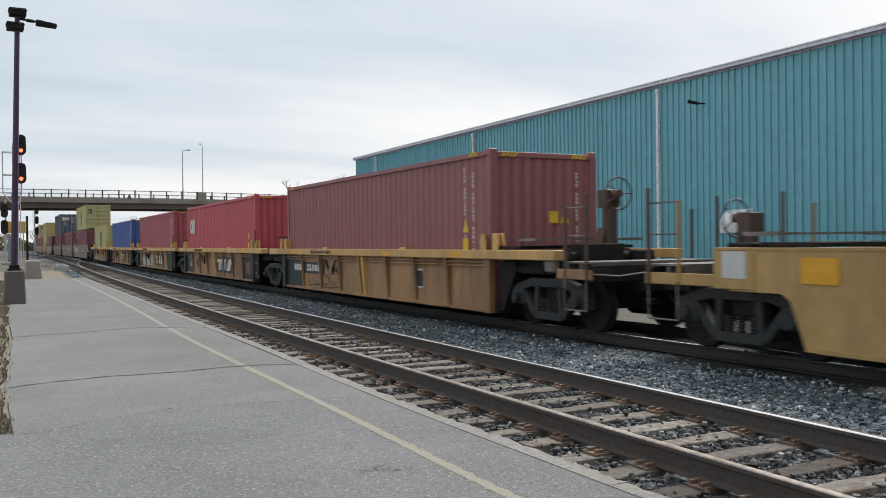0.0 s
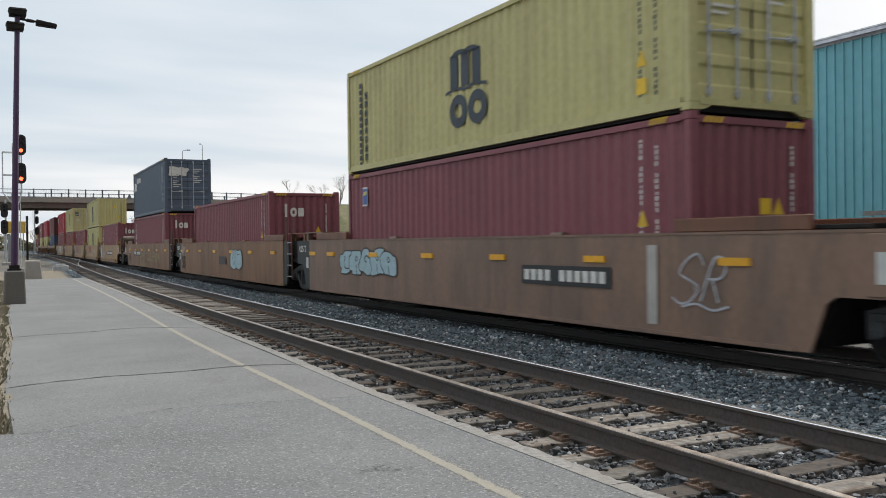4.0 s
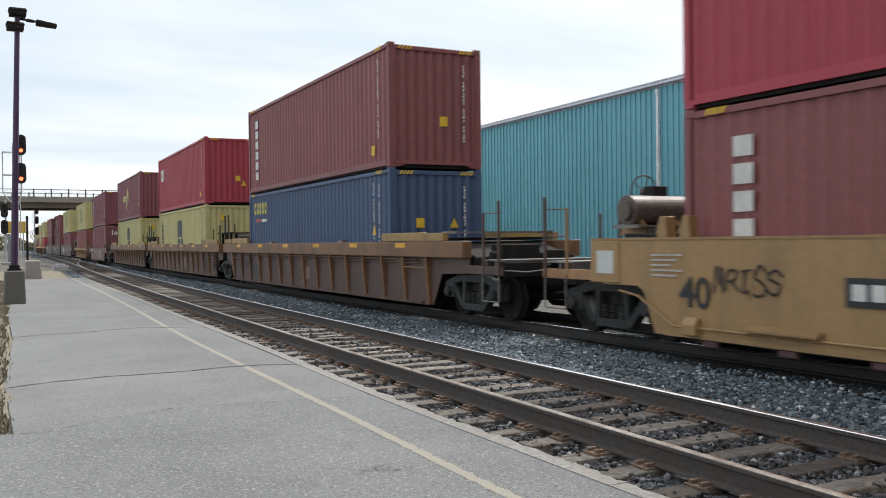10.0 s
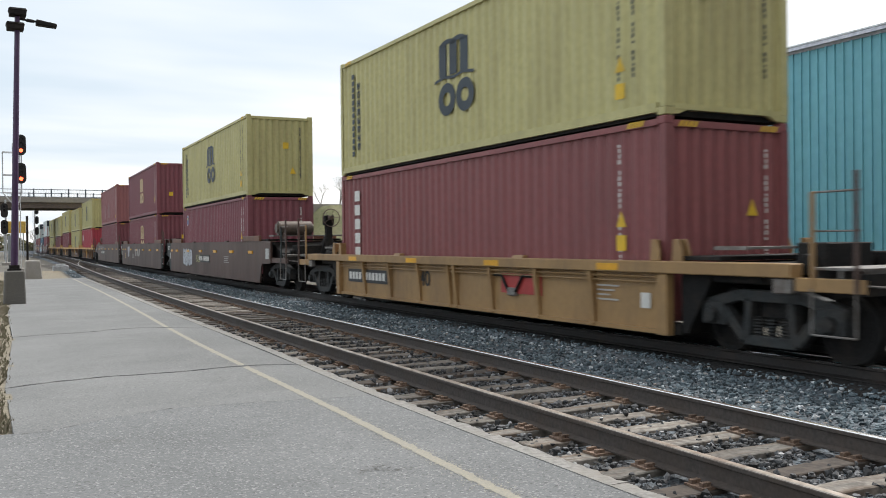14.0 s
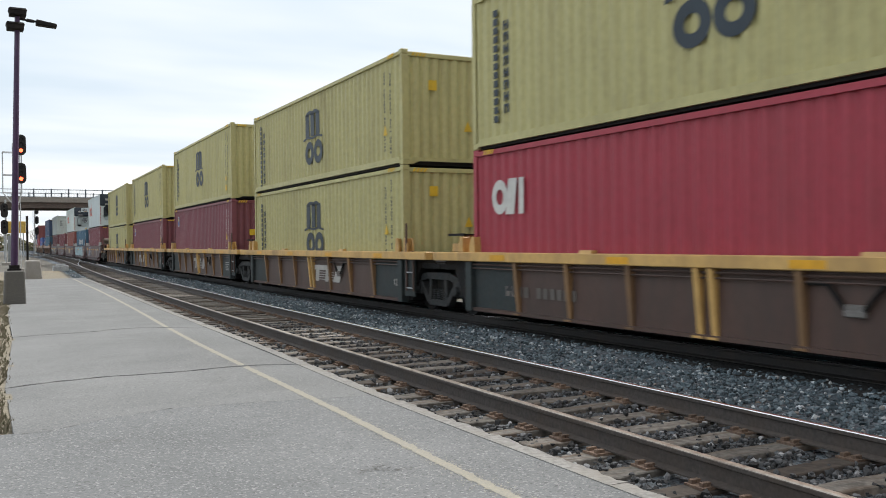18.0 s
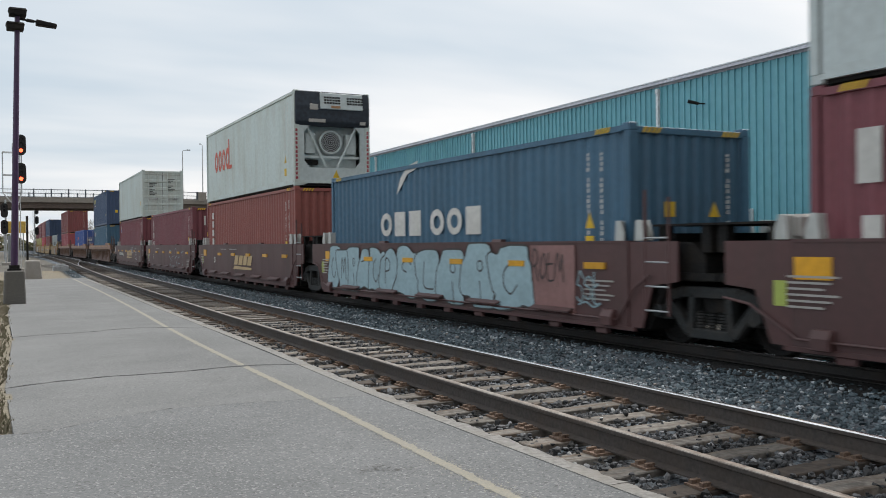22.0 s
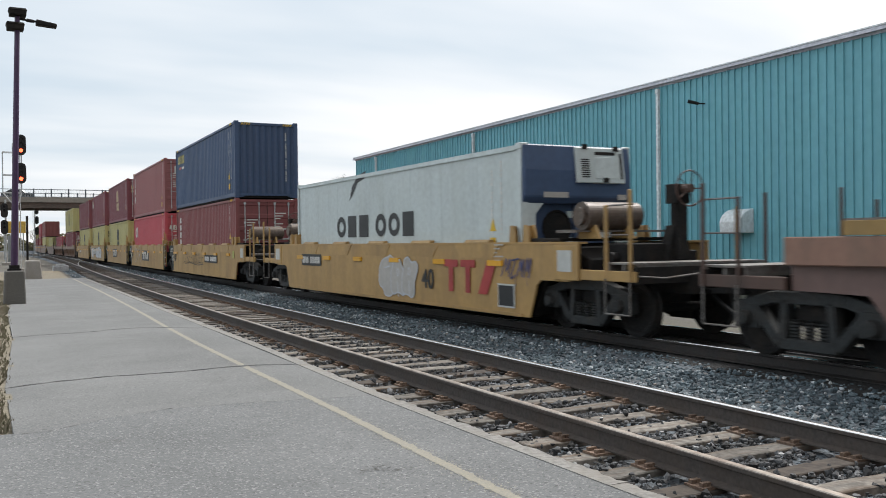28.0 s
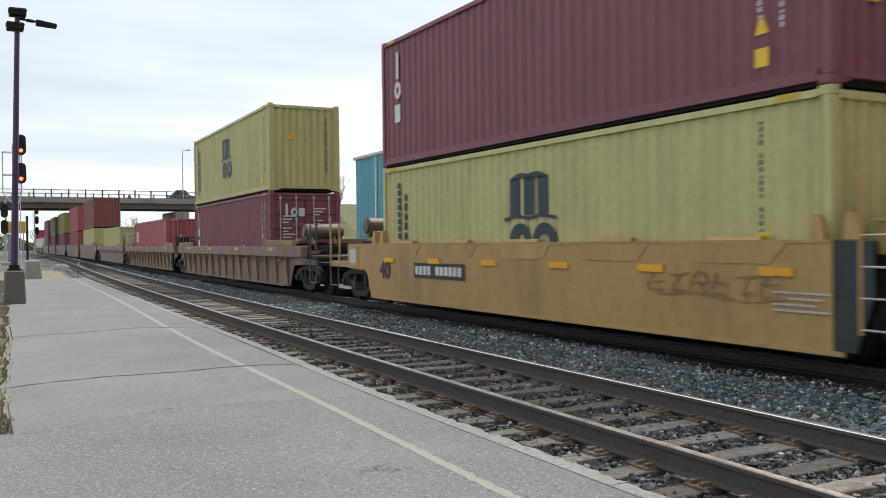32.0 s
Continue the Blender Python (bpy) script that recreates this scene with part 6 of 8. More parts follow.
            mark(t, "end_emblem", "b_row_end", lambda g: (sheet(g, 0.08, 0.18, 0, 0.55), arc(g, 0.46, 0.2, 0.15, 0.2, 0, 360, 0.4), sheet(g, 0.66, 0.92, 0.02, 0.38)), STENCIL, E(-0.75, H - 0.85) @ Matrix.Diagonal((0.78, 0.78, 1, 1)), "three white shapes")
        elif mk == "b_row_end":
            mark(t, "end_emblem", "b_row_end", lambda g: (sheet(g, 0.08, 0.18, 0, 0.55), arc(g, 0.46, 0.2, 0.15, 0.2, 0, 360, 0.4), sheet(g, 0.66, 0.92, 0.02, 0.38)), STENCIL, E(-0.75, H - 0.85) @ Matrix.Diagonal((0.78, 0.78, 1, 1)), "three white shapes")
        elif mk == "a_row":
            mark(t, "emblem", "a_row", lambda g: (arc(g, 0.27, 0.32, 0.27, 0.32, 0, 360, 0.45), sheet(g, 0.46, 0.74, 0, 0.64, 0.1), sheet(g, 0.90, 1.05, 0, 0.64)), STENCIL, S(5.45, H - 1.25), "white curl and bars emblem")
            if near_end == "door":
                mark(t, "door_emblem", "a_row_door", lambda g: blocks(g, 3, 0.5, 0.22, 0.05), STENCIL, E(-1.0, H - 0.9), "small white bars")
        elif mk == "c_row":
            mark(t, "emblem", "c_row", lambda g: sheet(g, 0.03, 0.43, 0.08, 0.66), PAINT["blue"], Matrix.Translation((-0.004, 0, 0)) @ S(5.2, H - 0.85) @ Matrix.Diagonal((0.66, 0.66, 1, 1)), "small blue and white square")
            mark(t, "emblem_top", "c_row2", lambda g: g.prism([(0.06, 0.38), (0.40, 0.46), (0.38, 0.58), (0.14, 0.54)], "z", 0, 0.004), MARK_YELLOW, Matrix.Translation((-0.009, 0, 0)) @ S(5.2, H - 0.85) @ Matrix.Diagonal((0.66, 0.66, 1, 1)))
            mark(t, "emblem_ground", "c_row3", lambda g: sheet(g, 0, 0.46, 0.02, 0.72), STENCIL, S(5.2, H - 0.85) @ Matrix.Diagonal((0.66, 0.66, 1, 1)))
        elif mk == "d_row":
            mark(t, "emblem", "d_row", lambda g: blocks(g, 5, 1.55, 0.42, ring=True), MARK_YELLOW, S(5.5, H - 0.75), "row of five yellow rings")
            mark(t, "strip", "d_row2", lambda g: sheet(g, 0.2, 0.75, 0, 0.12), MARK_RED, S(5.5, H - 1.0))
            mark(t, "strip", "d_row3", lambda g: sheet(g, 0.9, 1.45, 0, 0.1), STENCIL, S(5.5, H - 1.0))
        elif mk == "d_row_white":
            mark(t, "emblem", "d_row_white", lambda g: blocks(g, 5, 1.25, 0.4, ring=True), STENCIL, S(5.2, H - 0.9), "row of white rings")
            mark(t, "emblem", "seaw2", lambda g: blocks(g, 2, 0.4, 0.36), MARK_RED, S(5.65, H - 0.9), "two dull red blocks")
        elif mk == "f_row":
            mark(t, "emblem", "f_row", lambda g: blocks(g, 4, 1.6, 0.42), MARK_YELLOW, S(2.6, H - 1.6), "row of four yellow blocks")
            mark(t, "emblem_figure", "f_row2", lambda g: (arc(g, 0.42, 0.0, 0.34, 0.62, 60, 250, 0.0), arc(g, 0.55, 0.25, 0.42, 0.5, -60, 140, 0.0), arc(g, 0.2, -0.5, 0.22, 0.42, 90, 300, 0.0)), MARK_YELLOW, S(0.75, H - 1.35) @ Matrix.Rotation(-0.25, 4, "Z"), "yellow rounded figure")
            mark(t, "emblem_stripe", "f_row3", lambda g: sheet(g, 0.02, 0.34, -0.5, 0.35, 0.06), STENCIL, Matrix.Translation((-0.004, 0, 0)) @ S(0.75, H - 1.35), "white stripe of the figure")
        elif mk == "g_row":
            mark(t, "emblem", "g_row", blob_row(9, 0.9, 0.55, 2), STENCIL, S(5.7, H - 1.2), "white emblem")
            mark(t, "emblem_row", "g_row2", lambda g: blocks(g, 6, 1.7, 0.3), STENCIL, S(4.6, H - 0.75), "row of six white blocks")
            mark(t, "door_emblem", "g_row3", blob_row(9, 0.9, 0.5, 2), STENCIL, E(-0.95, H - 0.95), "white emblem")
        elif mk == "round_row":
            mark(t, "emblem", "round_row", lambda g: (blocks(g, 4, 2.5, 0.85, ring=True, fill=0.86), sheet(g, 2.3, 2.45, 0.1, 1.15), sheet(g, 2.3, 2.8, 0.0, 0.15)), MARK_ORANGE, S(4.6, H - 1.75), "row of orange-red rings")
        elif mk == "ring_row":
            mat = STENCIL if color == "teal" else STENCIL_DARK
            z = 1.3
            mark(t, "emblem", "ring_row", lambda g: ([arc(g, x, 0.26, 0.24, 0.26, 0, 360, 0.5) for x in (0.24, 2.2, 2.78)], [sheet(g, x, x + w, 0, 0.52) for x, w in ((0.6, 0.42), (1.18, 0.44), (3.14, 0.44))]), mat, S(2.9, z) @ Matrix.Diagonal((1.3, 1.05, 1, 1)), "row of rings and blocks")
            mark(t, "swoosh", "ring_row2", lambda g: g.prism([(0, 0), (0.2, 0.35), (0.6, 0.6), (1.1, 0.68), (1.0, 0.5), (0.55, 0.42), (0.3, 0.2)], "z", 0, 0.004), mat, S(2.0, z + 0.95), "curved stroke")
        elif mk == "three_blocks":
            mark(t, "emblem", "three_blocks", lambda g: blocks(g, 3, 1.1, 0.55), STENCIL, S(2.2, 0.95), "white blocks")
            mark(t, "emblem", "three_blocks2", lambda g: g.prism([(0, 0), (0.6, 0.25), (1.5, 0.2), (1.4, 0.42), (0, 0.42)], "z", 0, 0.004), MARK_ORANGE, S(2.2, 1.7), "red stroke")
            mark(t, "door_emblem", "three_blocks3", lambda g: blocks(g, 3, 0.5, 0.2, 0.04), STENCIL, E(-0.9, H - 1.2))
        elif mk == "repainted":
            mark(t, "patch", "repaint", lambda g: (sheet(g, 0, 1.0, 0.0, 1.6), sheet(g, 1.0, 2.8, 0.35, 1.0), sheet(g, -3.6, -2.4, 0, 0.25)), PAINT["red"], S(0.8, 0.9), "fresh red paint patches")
        elif mk == "small_square":
            mark(t, "emblem", "small_square", lambda g: sheet(g, 0, 0.9, 0, 0.62), STENCIL, S(5.6, H - 1.05), "small white and green square")
            mark(t, "emblem_top", "small_square2", lambda g: sheet(g, 0.3, 0.85, 0.3, 0.58), SPRAY_GREEN, Matrix.Translation((-0.004, 0, 0)) @ S(5.6, H - 1.05))
        elif mk == "dark":
            [mark(t, "repair_patch", f"dk{yy}", lambda g: sheet(g, 0, 0.9, 0, 1.1), PAINT["brownred"], S(yy, 0.5), "darker repainted patch") for yy in (3.2, 0.3)]
        elif mk == "block_pair":
            mark(t, "emblem", "block_pair", lambda g: (sheet(g, 0, 0.3, 0.85, 1.45), sheet(g, 0.06, 0.3, 0.0, 0.5)), STENCIL, S(5.5, 0.9), "white emblem")
    return t


# ---- well cars ----
def wheel_build(g):
    prof = [(0.0, 0.14), (0.1, 0.14), (0.12, 0.05), (0.33, 0.04), (0.36, 0.07), (0.42, 0.07), (0.42, -0.03), (0.445, -0.045), (0.445, -0.07), (0.36, -0.07), (0.33, -0.03), (0.12, -0.04), (0.0, -0.04)]
    n = 28
    vs = []
    for i in range(n):
        a = 2 * math.pi * i / n
        vs += [(-x, r * math.cos(a), r * math.sin(a)) for r, x in prof]
    m = len(prof)
    g.add(vs, [(i * m + j, ((i + 1) % n) * m + j, ((i + 1) % n) * m + j + 1, i * m + j + 1) for i in range(n) for j in range(m - 1)])


def sideframe_build(g):
    # cast truck side frame with its two windows
    outer = [(-1.22, 0.62), (-1.15, 0.36), (-0.95, 0.34), (-0.80, 0.40), (-0.42, 0.16), (0.42, 0.16), (0.80, 0.40), (0.95, 0.34), (1.15, 0.36), (1.22, 0.62), (0.95, 0.72), (0.45, 0.80), (-0.45, 0.80), (-0.95, 0.72)]
    def strip(pts, w):
        for (y0, z0), (y1, z1) in zip(pts[:-1], pts[1:]):
            dy, dz = y1 - y0, z1 - z0
            ln = math.hypot(dy, dz)
            oy, oz = -dz / ln * w, dy / ln * w
            g.add([(x, y, z) for x in (0, 0.16) for y, z in ((y0 - oy, z0 - oz), (y1 - oy, z1 - oz), (y1 + oy, z1 + oz), (y0 + oy, z0 + oz))],
                  [(0, 1, 2, 3), (7, 6, 5, 4), (0, 4, 5, 1), (1, 5, 6, 2), (2, 6, 7, 3), (3, 7, 4, 0)])
    strip([(-1.1, 0.6), (-0.5, 0.76), (0.5, 0.76), (1.1, 0.6)], 0.075)
    strip([(-0.78, 0.62), (-0.40, 0.20), (0.40, 0.20), (0.78, 0.62)], 0.065)
    strip([(-0.36, 0.22), (-0.32, 0.74)], 0.055)
    strip([(0.36, 0.22), (0.32, 0.74)], 0.055)
    for s in (-1, 1):
        g.box(-0.02, 0.18, s * 0.89 - 0.2, s * 0.89 + 0.2, 0.36, 0.66)


WHEEL = cached("wheel", wheel_build)
SIDEFRAME = cached("side_frame", sideframe_build, bevel=0.012)
def spring_build(g):
    """A stack of coils in one turned piece."""
    prof = [(0.075 if i % 2 else 0.055, 0.02 * i) for i in range(14)]
    vs = [(r * math.cos(a), r * math.sin(a), z) for r, z in prof for a in np.linspace(0, 2 * math.pi, 11)[:-1]]
    g.add(vs, [(j * 10 + i, j * 10 + (i + 1) % 10, j * 10 + 10 + (i + 1) % 10, j * 10 + 10 + i) for j in range(13) for i in range(10)])


SPRING = cached("coil_spring", spring_build)
AXLE = cached("axle", lambda g: (g.tube((-1.0, 0, 0), (1.0, 0, 0), 0.075, 10),))
BEARING = cached("bearing_cap", lambda g: (g.tube((0, 0, 0), (-0.09, 0, 0), 0.11, 12, 0.09),), bevel=0.01)


def truck(parent, y, lod=0):
    t = part("truck", cached("truck_bolster", lambda g: (g.box(-1.0, 1.0, -0.22, 0.22, 0.42, 0.72), g.tube((0, 0, 0.7), (0, 0, 0.86), 0.2, 12))), STEEL_DARK, parent, "grimy black three-piece freight truck", (0, y, 0))
    for s in (-1, 1) if not lod else (-1,):
        part("side_frame", SIDEFRAME, TRUCK, t, "", Matrix.Translation((s * 1.13, 0, 0)) @ Matrix.Diagonal((-s, 1, 1, 1)))
        for k in (-0.2, 0.0, 0.2) if s < 0 else ():
            part("coil_spring", SPRING, TRUCK, t, "", (s * 1.06, k, 0.24))
        for e in (-1, 1):
            part("wheel", WHEEL, STEEL_DARK, t, "dark steel wheel", Matrix.Translation((s * 0.76, e * 0.89, 0.42)) @ Matrix.Diagonal((-s, 1, 1, 1)))
            if s < 0:
                part("bearing_cap", BEARING, TRUCK, t, "", Matrix.Translation((s * 1.15, e * 0.89, 0.48)) @ Matrix.Diagonal((-s, 1, 1, 1)))
    for e in (-1, 1):
        part("axle", AXLE, STEEL_DARK, t, "", (0, e * 0.89, 0.42))
    return t


GREY_STEEL = material("weathered_grey_steel", (0.22, 0.21, 0.20), (0.13, 0.12, 0.11), rough=0.55, metal=0.3, scale=3, grain=20, dirt=(0.10, 0.07, 0.05), dirt_amount=0.5, spread=0.15)
RES_STEEL = material("weathered_brown_steel", (0.15, 0.12, 0.10), (0.09, 0.07, 0.058), rough=0.5, metal=0.2, scale=3, grain=20, dirt=(0.10, 0.07, 0.05), dirt_amount=0.5, spread=0.2)
STYLES = {
    # side top, side paint, flange paint, end paint, ribbed, long well, extras
    "A": dict(top=1.32, rib=RIB_TAN, side=TAN_DIRTY, flange=FLANGE_YEL, end=STEEL_GREEN, ribs=True, long=False, words="soiled tan ribbed"),
    "A2": dict(top=1.27, rib=RIB_TAN, side=BROWN_DARK, flange=FLANGE_YEL, end=STEEL_GREEN, ribs=True, long=False, words="dark brown ribbed"),
    "F": dict(top=1.18, side=TAN, flange=TAN, end=TAN, ribs=True, long=False, words="tan ribbed"),
    "B": dict(top=1.56, side=BROWN, flange=BROWN, end=STEEL_GREEN, ribs=False, long=True, words="rusty brown smooth-sided", tape=True),
    "B1": dict(top=1.56, side=BROWN_GREY, flange=BROWN_GREY, end=STEEL_GREEN, ribs=False, long=True, words="grey-brown smooth-sided", tape=True),
    "B2": dict(top=1.56, side=BROWN_DARK, flange=BROWN_DARK, end=STEEL_GREEN, ribs=False, long=True, words="dark brown smooth-sided", tape=True),
    "C": dict(top=1.50, side=TAN, flange=TAN, end=STEEL_GREEN, ribs=False, long=False, words="tan smooth-sided", pipe=True),
    "D": dict(top=1.49, band=0.33, rib=BROWN, side=BROWN_DARK, flange=BROWN, end=BROWN_DARK, ribs=True, long=True, words="brown ribbed long", tape=True),
    "D2": dict(top=1.49, band=0.33, rib=BROWN_GREY, side=GREYED, flange=GREYED_BAND, end=BROWN_DARK, ribs=True, long=True, words="grey-brown ribbed long", tape=True),
    "D3": dict(top=1.40, band=0.33, side=BROWN_GREY, flange=BROWN_GREY, end=STEEL_DARK, ribs=True, long=True, words="grey-brown ribbed long"),
    "E": dict(top=1.23, side=RUSTY, flange=RUSTY, end=RUSTY, ribs=False, long=False, words="rusty brown smooth-sided"),
    "G": dict(top=1.46, side=OXIDE, flange=OXIDE, end=OXIDE, ribs=False, long=False, words="oxide-brown smooth-sided", tape=True, pipe=True),
    "K": dict(top=1.36, side=GOLD, flange=GOLD, end=GOLD, ribs=False, long=False, words="tan smooth-sided"),
    "H": dict(top=1.45, side=GOLD, flange=GOLD, end=GOLD, ribs=False, long=False, words="faded yellow smooth-sided", pads=True, tape=True),
}
BOT = 0.17
SWX = 1.36


def smooth_side(g, st, wl, near, far, square):
    """Side plate from y -near to far: its ends slope up over the trucks, or stand square where two units share one."""
    t = st["top"]
    if square[1]:
        poly = [(far, BOT), (far, t)]
    else:
        poly = [(wl + 0.2, BOT), (wl + 0.42, 0.74), (wl + 0.55, 0.82), (far - 0.28, 0.82), (far, 0.95), (far, t)]
    if square[0]:
        poly += [(-near, t), (-near, BOT)]
    else:
        poly += [(-near, t), (-near, 0.95), (-near + 0.28, 0.82), (-wl - 0.55, 0.82), (-wl - 0.42, 0.74), (-wl - 0.2, BOT)]
    g.prism(poly, "x", -SWX, -SWX + 0.04)


def ribbed_side(g, st, wl, en, ef):
    """Web plate behind the ribs; on the long cars it runs on over the trucks."""
    t = st["top"] - st.get("band", 0.17)
    if st["long"]:
        poly = [(-wl - 0.4, BOT), (wl + 0.4, BOT), (wl + 0.95, 0.84), (wl + ef, 0.86), (wl + ef, t), (-wl - en, t), (-wl - en, 0.86), (-wl - 0.8, 0.82)]
    else:
        poly = [(-wl, BOT), (wl, BOT), (wl, t), (-wl, t)]
    g.prism(poly, "x", -SWX + 0.12, -SWX + 0.15)
    g.box(-SWX + 0.06, -SWX + 0.15, -wl, wl, BOT - 0.01, BOT + 0.05)


RIB = lambda h: cached(f"rib|{h:.2f}", lambda g: (g.prism([(-SWX - 0.0, h), (-SWX + 0.13, h), (-SWX + 0.13, 0), (-SWX + 0.09, 0)], "y", -0.05, 0.05), g.box(-SWX + 0.03, -SWX + 0.12, -0.09, 0.09, 0.0, 0.03)))


def well_car(style, ends, decals, seed, lod=0):
    """One well unit: ends tells for the near and the far end whether it is free (coupler) or shares a truck."""
    st = STYLES[style]
    rr = random.Random(seed)
    long = st["long"]
    wl = 7.9 if long else 6.2 if st["ribs"] else 6.35
    band = st.get("band", 0.17)
    ty = 9.75 if long else 7.78
    sq = [not st["ribs"] and not f for f in ends]
    # how far the side plate reaches at each end
    sn = wl + 1.6 if ends[0] else (8.07 if long else 6.2) if sq[0] else wl + 0.85
    sf = wl + 1.6 if ends[1] else (8.73 if long else 6.25) if sq[1] else wl + 0.85
    en, ef = ((1.95 if f else 1.45) if long else (2.14 if f else 1.3) for f in ends)
    t = thing("well_car", f"{st['words']} railway well car carrying containers", "railway car", "well cars of the train")
    top = st["top"]
    post_mat = OLIVE_STRIP if style == "K" else st["flange"] if st["flange"] in (GOLD, TAN) else BROWN_DARK if rr.random() < 0.6 else STEEL_GREEN
    key = f"{style}"
    for s in (-1, 1):
        mir = Matrix.Diagonal((-s, 1, 1, 1))
        if st["ribs"]:
            w = part("side_web", cached(f"side_web|{key}{ends}", lambda g: ribbed_side(g, st, wl, en, ef)), st["side"], t, "ribbed side web", mir)
            part("top_flange", cached(f"top_flange|{key}{ends}", lambda g: g.box(-SWX - 0.03, -SWX + 0.18, -wl - en, wl + ef, top - band, top), bevel=0.012), st["flange"], t, "worn painted top flange", mir)
            stops = [-8.15 + 16.3 * i / 14 for i in range(15)] if long else [-4.5, -3.0, -1.5, -0.13, 0.13, 1.5, 3.0, 4.5]
            for y in stops if s < 0 and not lod else ():
                part("rib", RIB(top - band - BOT), st["flange"] if abs(y) < 0.2 and not long else st.get("rib", st["side"]), w, "", Matrix.Translation((0, y, BOT)))
            if s < 0 and not long and not lod:
                vy = 2.2 if style == "A" else -2.2
                valve = part("valve", cached("bay_valve", lambda g: g.box(-SWX + 0.05, -SWX + 0.13, -0.13, 0.13, 0.0, 0.14), bevel=0.012), GREY_STEEL, w, "pale brake valve in one bay", (0, vy, top - band - 0.50))
                for d in (-1, 1):
                    part("pipe", cached("bay_pipe", lambda g: g.path([(-SWX + 0.07, 0.62, 0.36), (-SWX + 0.07, 0.35, 0.36), (-SWX + 0.07, 0.12, 0.08)], 0.028)), STEEL_DARK, t, "bent black pipe to the valve", Matrix.Translation((0, vy, top - band - 0.50)) @ Matrix.Diagonal((1, d, 1, 1)))
            if s < 0 and long and not lod:
                part("pipe", cached("band_pipe", lambda g: g.path([(-SWX + 0.05, 8.1, top - band - 0.2), (-SWX + 0.05, 7.3, top - band - 0.2), (-SWX + 0.05, 6.9, top - band - 0.05), (-SWX + 0.05, -6.6, top - band - 0.05), (-SWX + 0.05, -7.0, top - band - 0.22), (-SWX + 0.05, -8.2, top - band - 0.24)], 0.02)), st["flange"], t, "thin air pipe", mir)
                part("label_plate", cached("label_plate", lambda g: g.box(-SWX + 0.112, -SWX + 0.118, -0.17, 0.17, 0, 0.3)), SIGN_PLAIN if style == "D2" else STENCIL_DARK, t, "small label plate", mir @ Matrix.Translation((0, 6.4, 0.6)))
            if s < 0:
                part("stringer", cached(f"stringer|{key}", lambda g: (g.tube((-SWX + 0.06, -wl + 0.2, top - band - 0.06), (-SWX + 0.06, wl - 0.2, top - band - 0.06), 0.02, 6), g.tube((-SWX + 0.06, -wl + 0.2, top - band - 0.13), (-SWX + 0.06, wl - 0.2, top - band - 0.13), 0.014, 6))), st["side"], t, "", mir)
        else:
            part("side_plate", cached(f"side_plate|{key}{ends}", lambda g: smooth_side(g, st, wl, sn, sf, sq)), st["side"], t, "smooth side plate", mir)
            part("top_edge", cached(f"top_edge|{key}{ends}", lambda g: g.box(-SWX - 0.012, -SWX + 0.16, -sn - 0.004, sf + 0.004, top - 0.03, top + 0.006)), st["flange"], t, "", mir)
            if s < 0:
                part("bottom_lip", cached(f"bottom_lip|{key}", lambda g: g.box(-SWX - 0.02, -SWX + 0.02, -wl, wl, BOT - 0.004, BOT + 0.05)), st["side"], t)
        if st.get("pipe") and s < 0:
            lo = BOT + 0.14
            part("pipe", cached(f"pipe|{key}{ends}", lambda g: g.path([(-SWX - 0.04, -sn - 0.5, 0.98), (-SWX - 0.04, -sn - 0.2, 0.8), (-SWX - 0.04, -wl + 0.35, lo), (-SWX - 0.04, wl - 0.45, lo), (-SWX - 0.04, sf + 0.1, lo + 0.1), (-SWX - 0.04, sf + 0.45, 0.85), (-SWX - 0.04, sf + 0.85, 0.95)] if sq[0] and sq[1] else [(-SWX - 0.04, -wl + 0.2, lo), (-SWX - 0.04, wl - 0.2, lo), (-SWX - 0.04, wl + 0.5, 0.68), (-SWX - 0.04, wl + 0.9, 0.74)], 0.018)), st["flange"], t, "thin air pipe", mir)
            for i in range(5):
                part("step_ledge", cached("step_ledge", lambda g: g.prism([(-SWX - 0.13, 0.0), (-SWX, 0.05), (-SWX, 0.08), (-SWX - 0.13, 0.025)], "y", -0.55, 0.55)), st["flange"], t, "", mir @ Matrix.Translation((0, -wl + 2.0 + (2 * wl - 4) * i / 4, BOT + 0.17)))
            for y in (-wl + 0.55, wl - 0.55):
                part("pipe_bracket", cached("pipe_bracket", lambda g: g.prism([(-SWX - 0.12, 0.0), (-SWX, 0.0), (-SWX, 0.24), (-SWX - 0.06, 0.24), (-SWX - 0.12, 0.14)], "y", -0.13, 0.13), bevel=0.012), st["flange"], t, "", mir @ Matrix.Translation((0, y, BOT + 0.04)))
            for i in range(10):
                part("cross_bearer_end", cached("bearer_end", lambda g: g.box(-SWX + 0.01, -SWX + 0.1, -0.13, 0.13, 0.03, 0.12), bevel=0.01), OXIDE, t, "", mir @ Matrix.Translation((0, -wl + 0.8 + (2 * wl - 1.6) * i / 9, BOT - 0.13)))
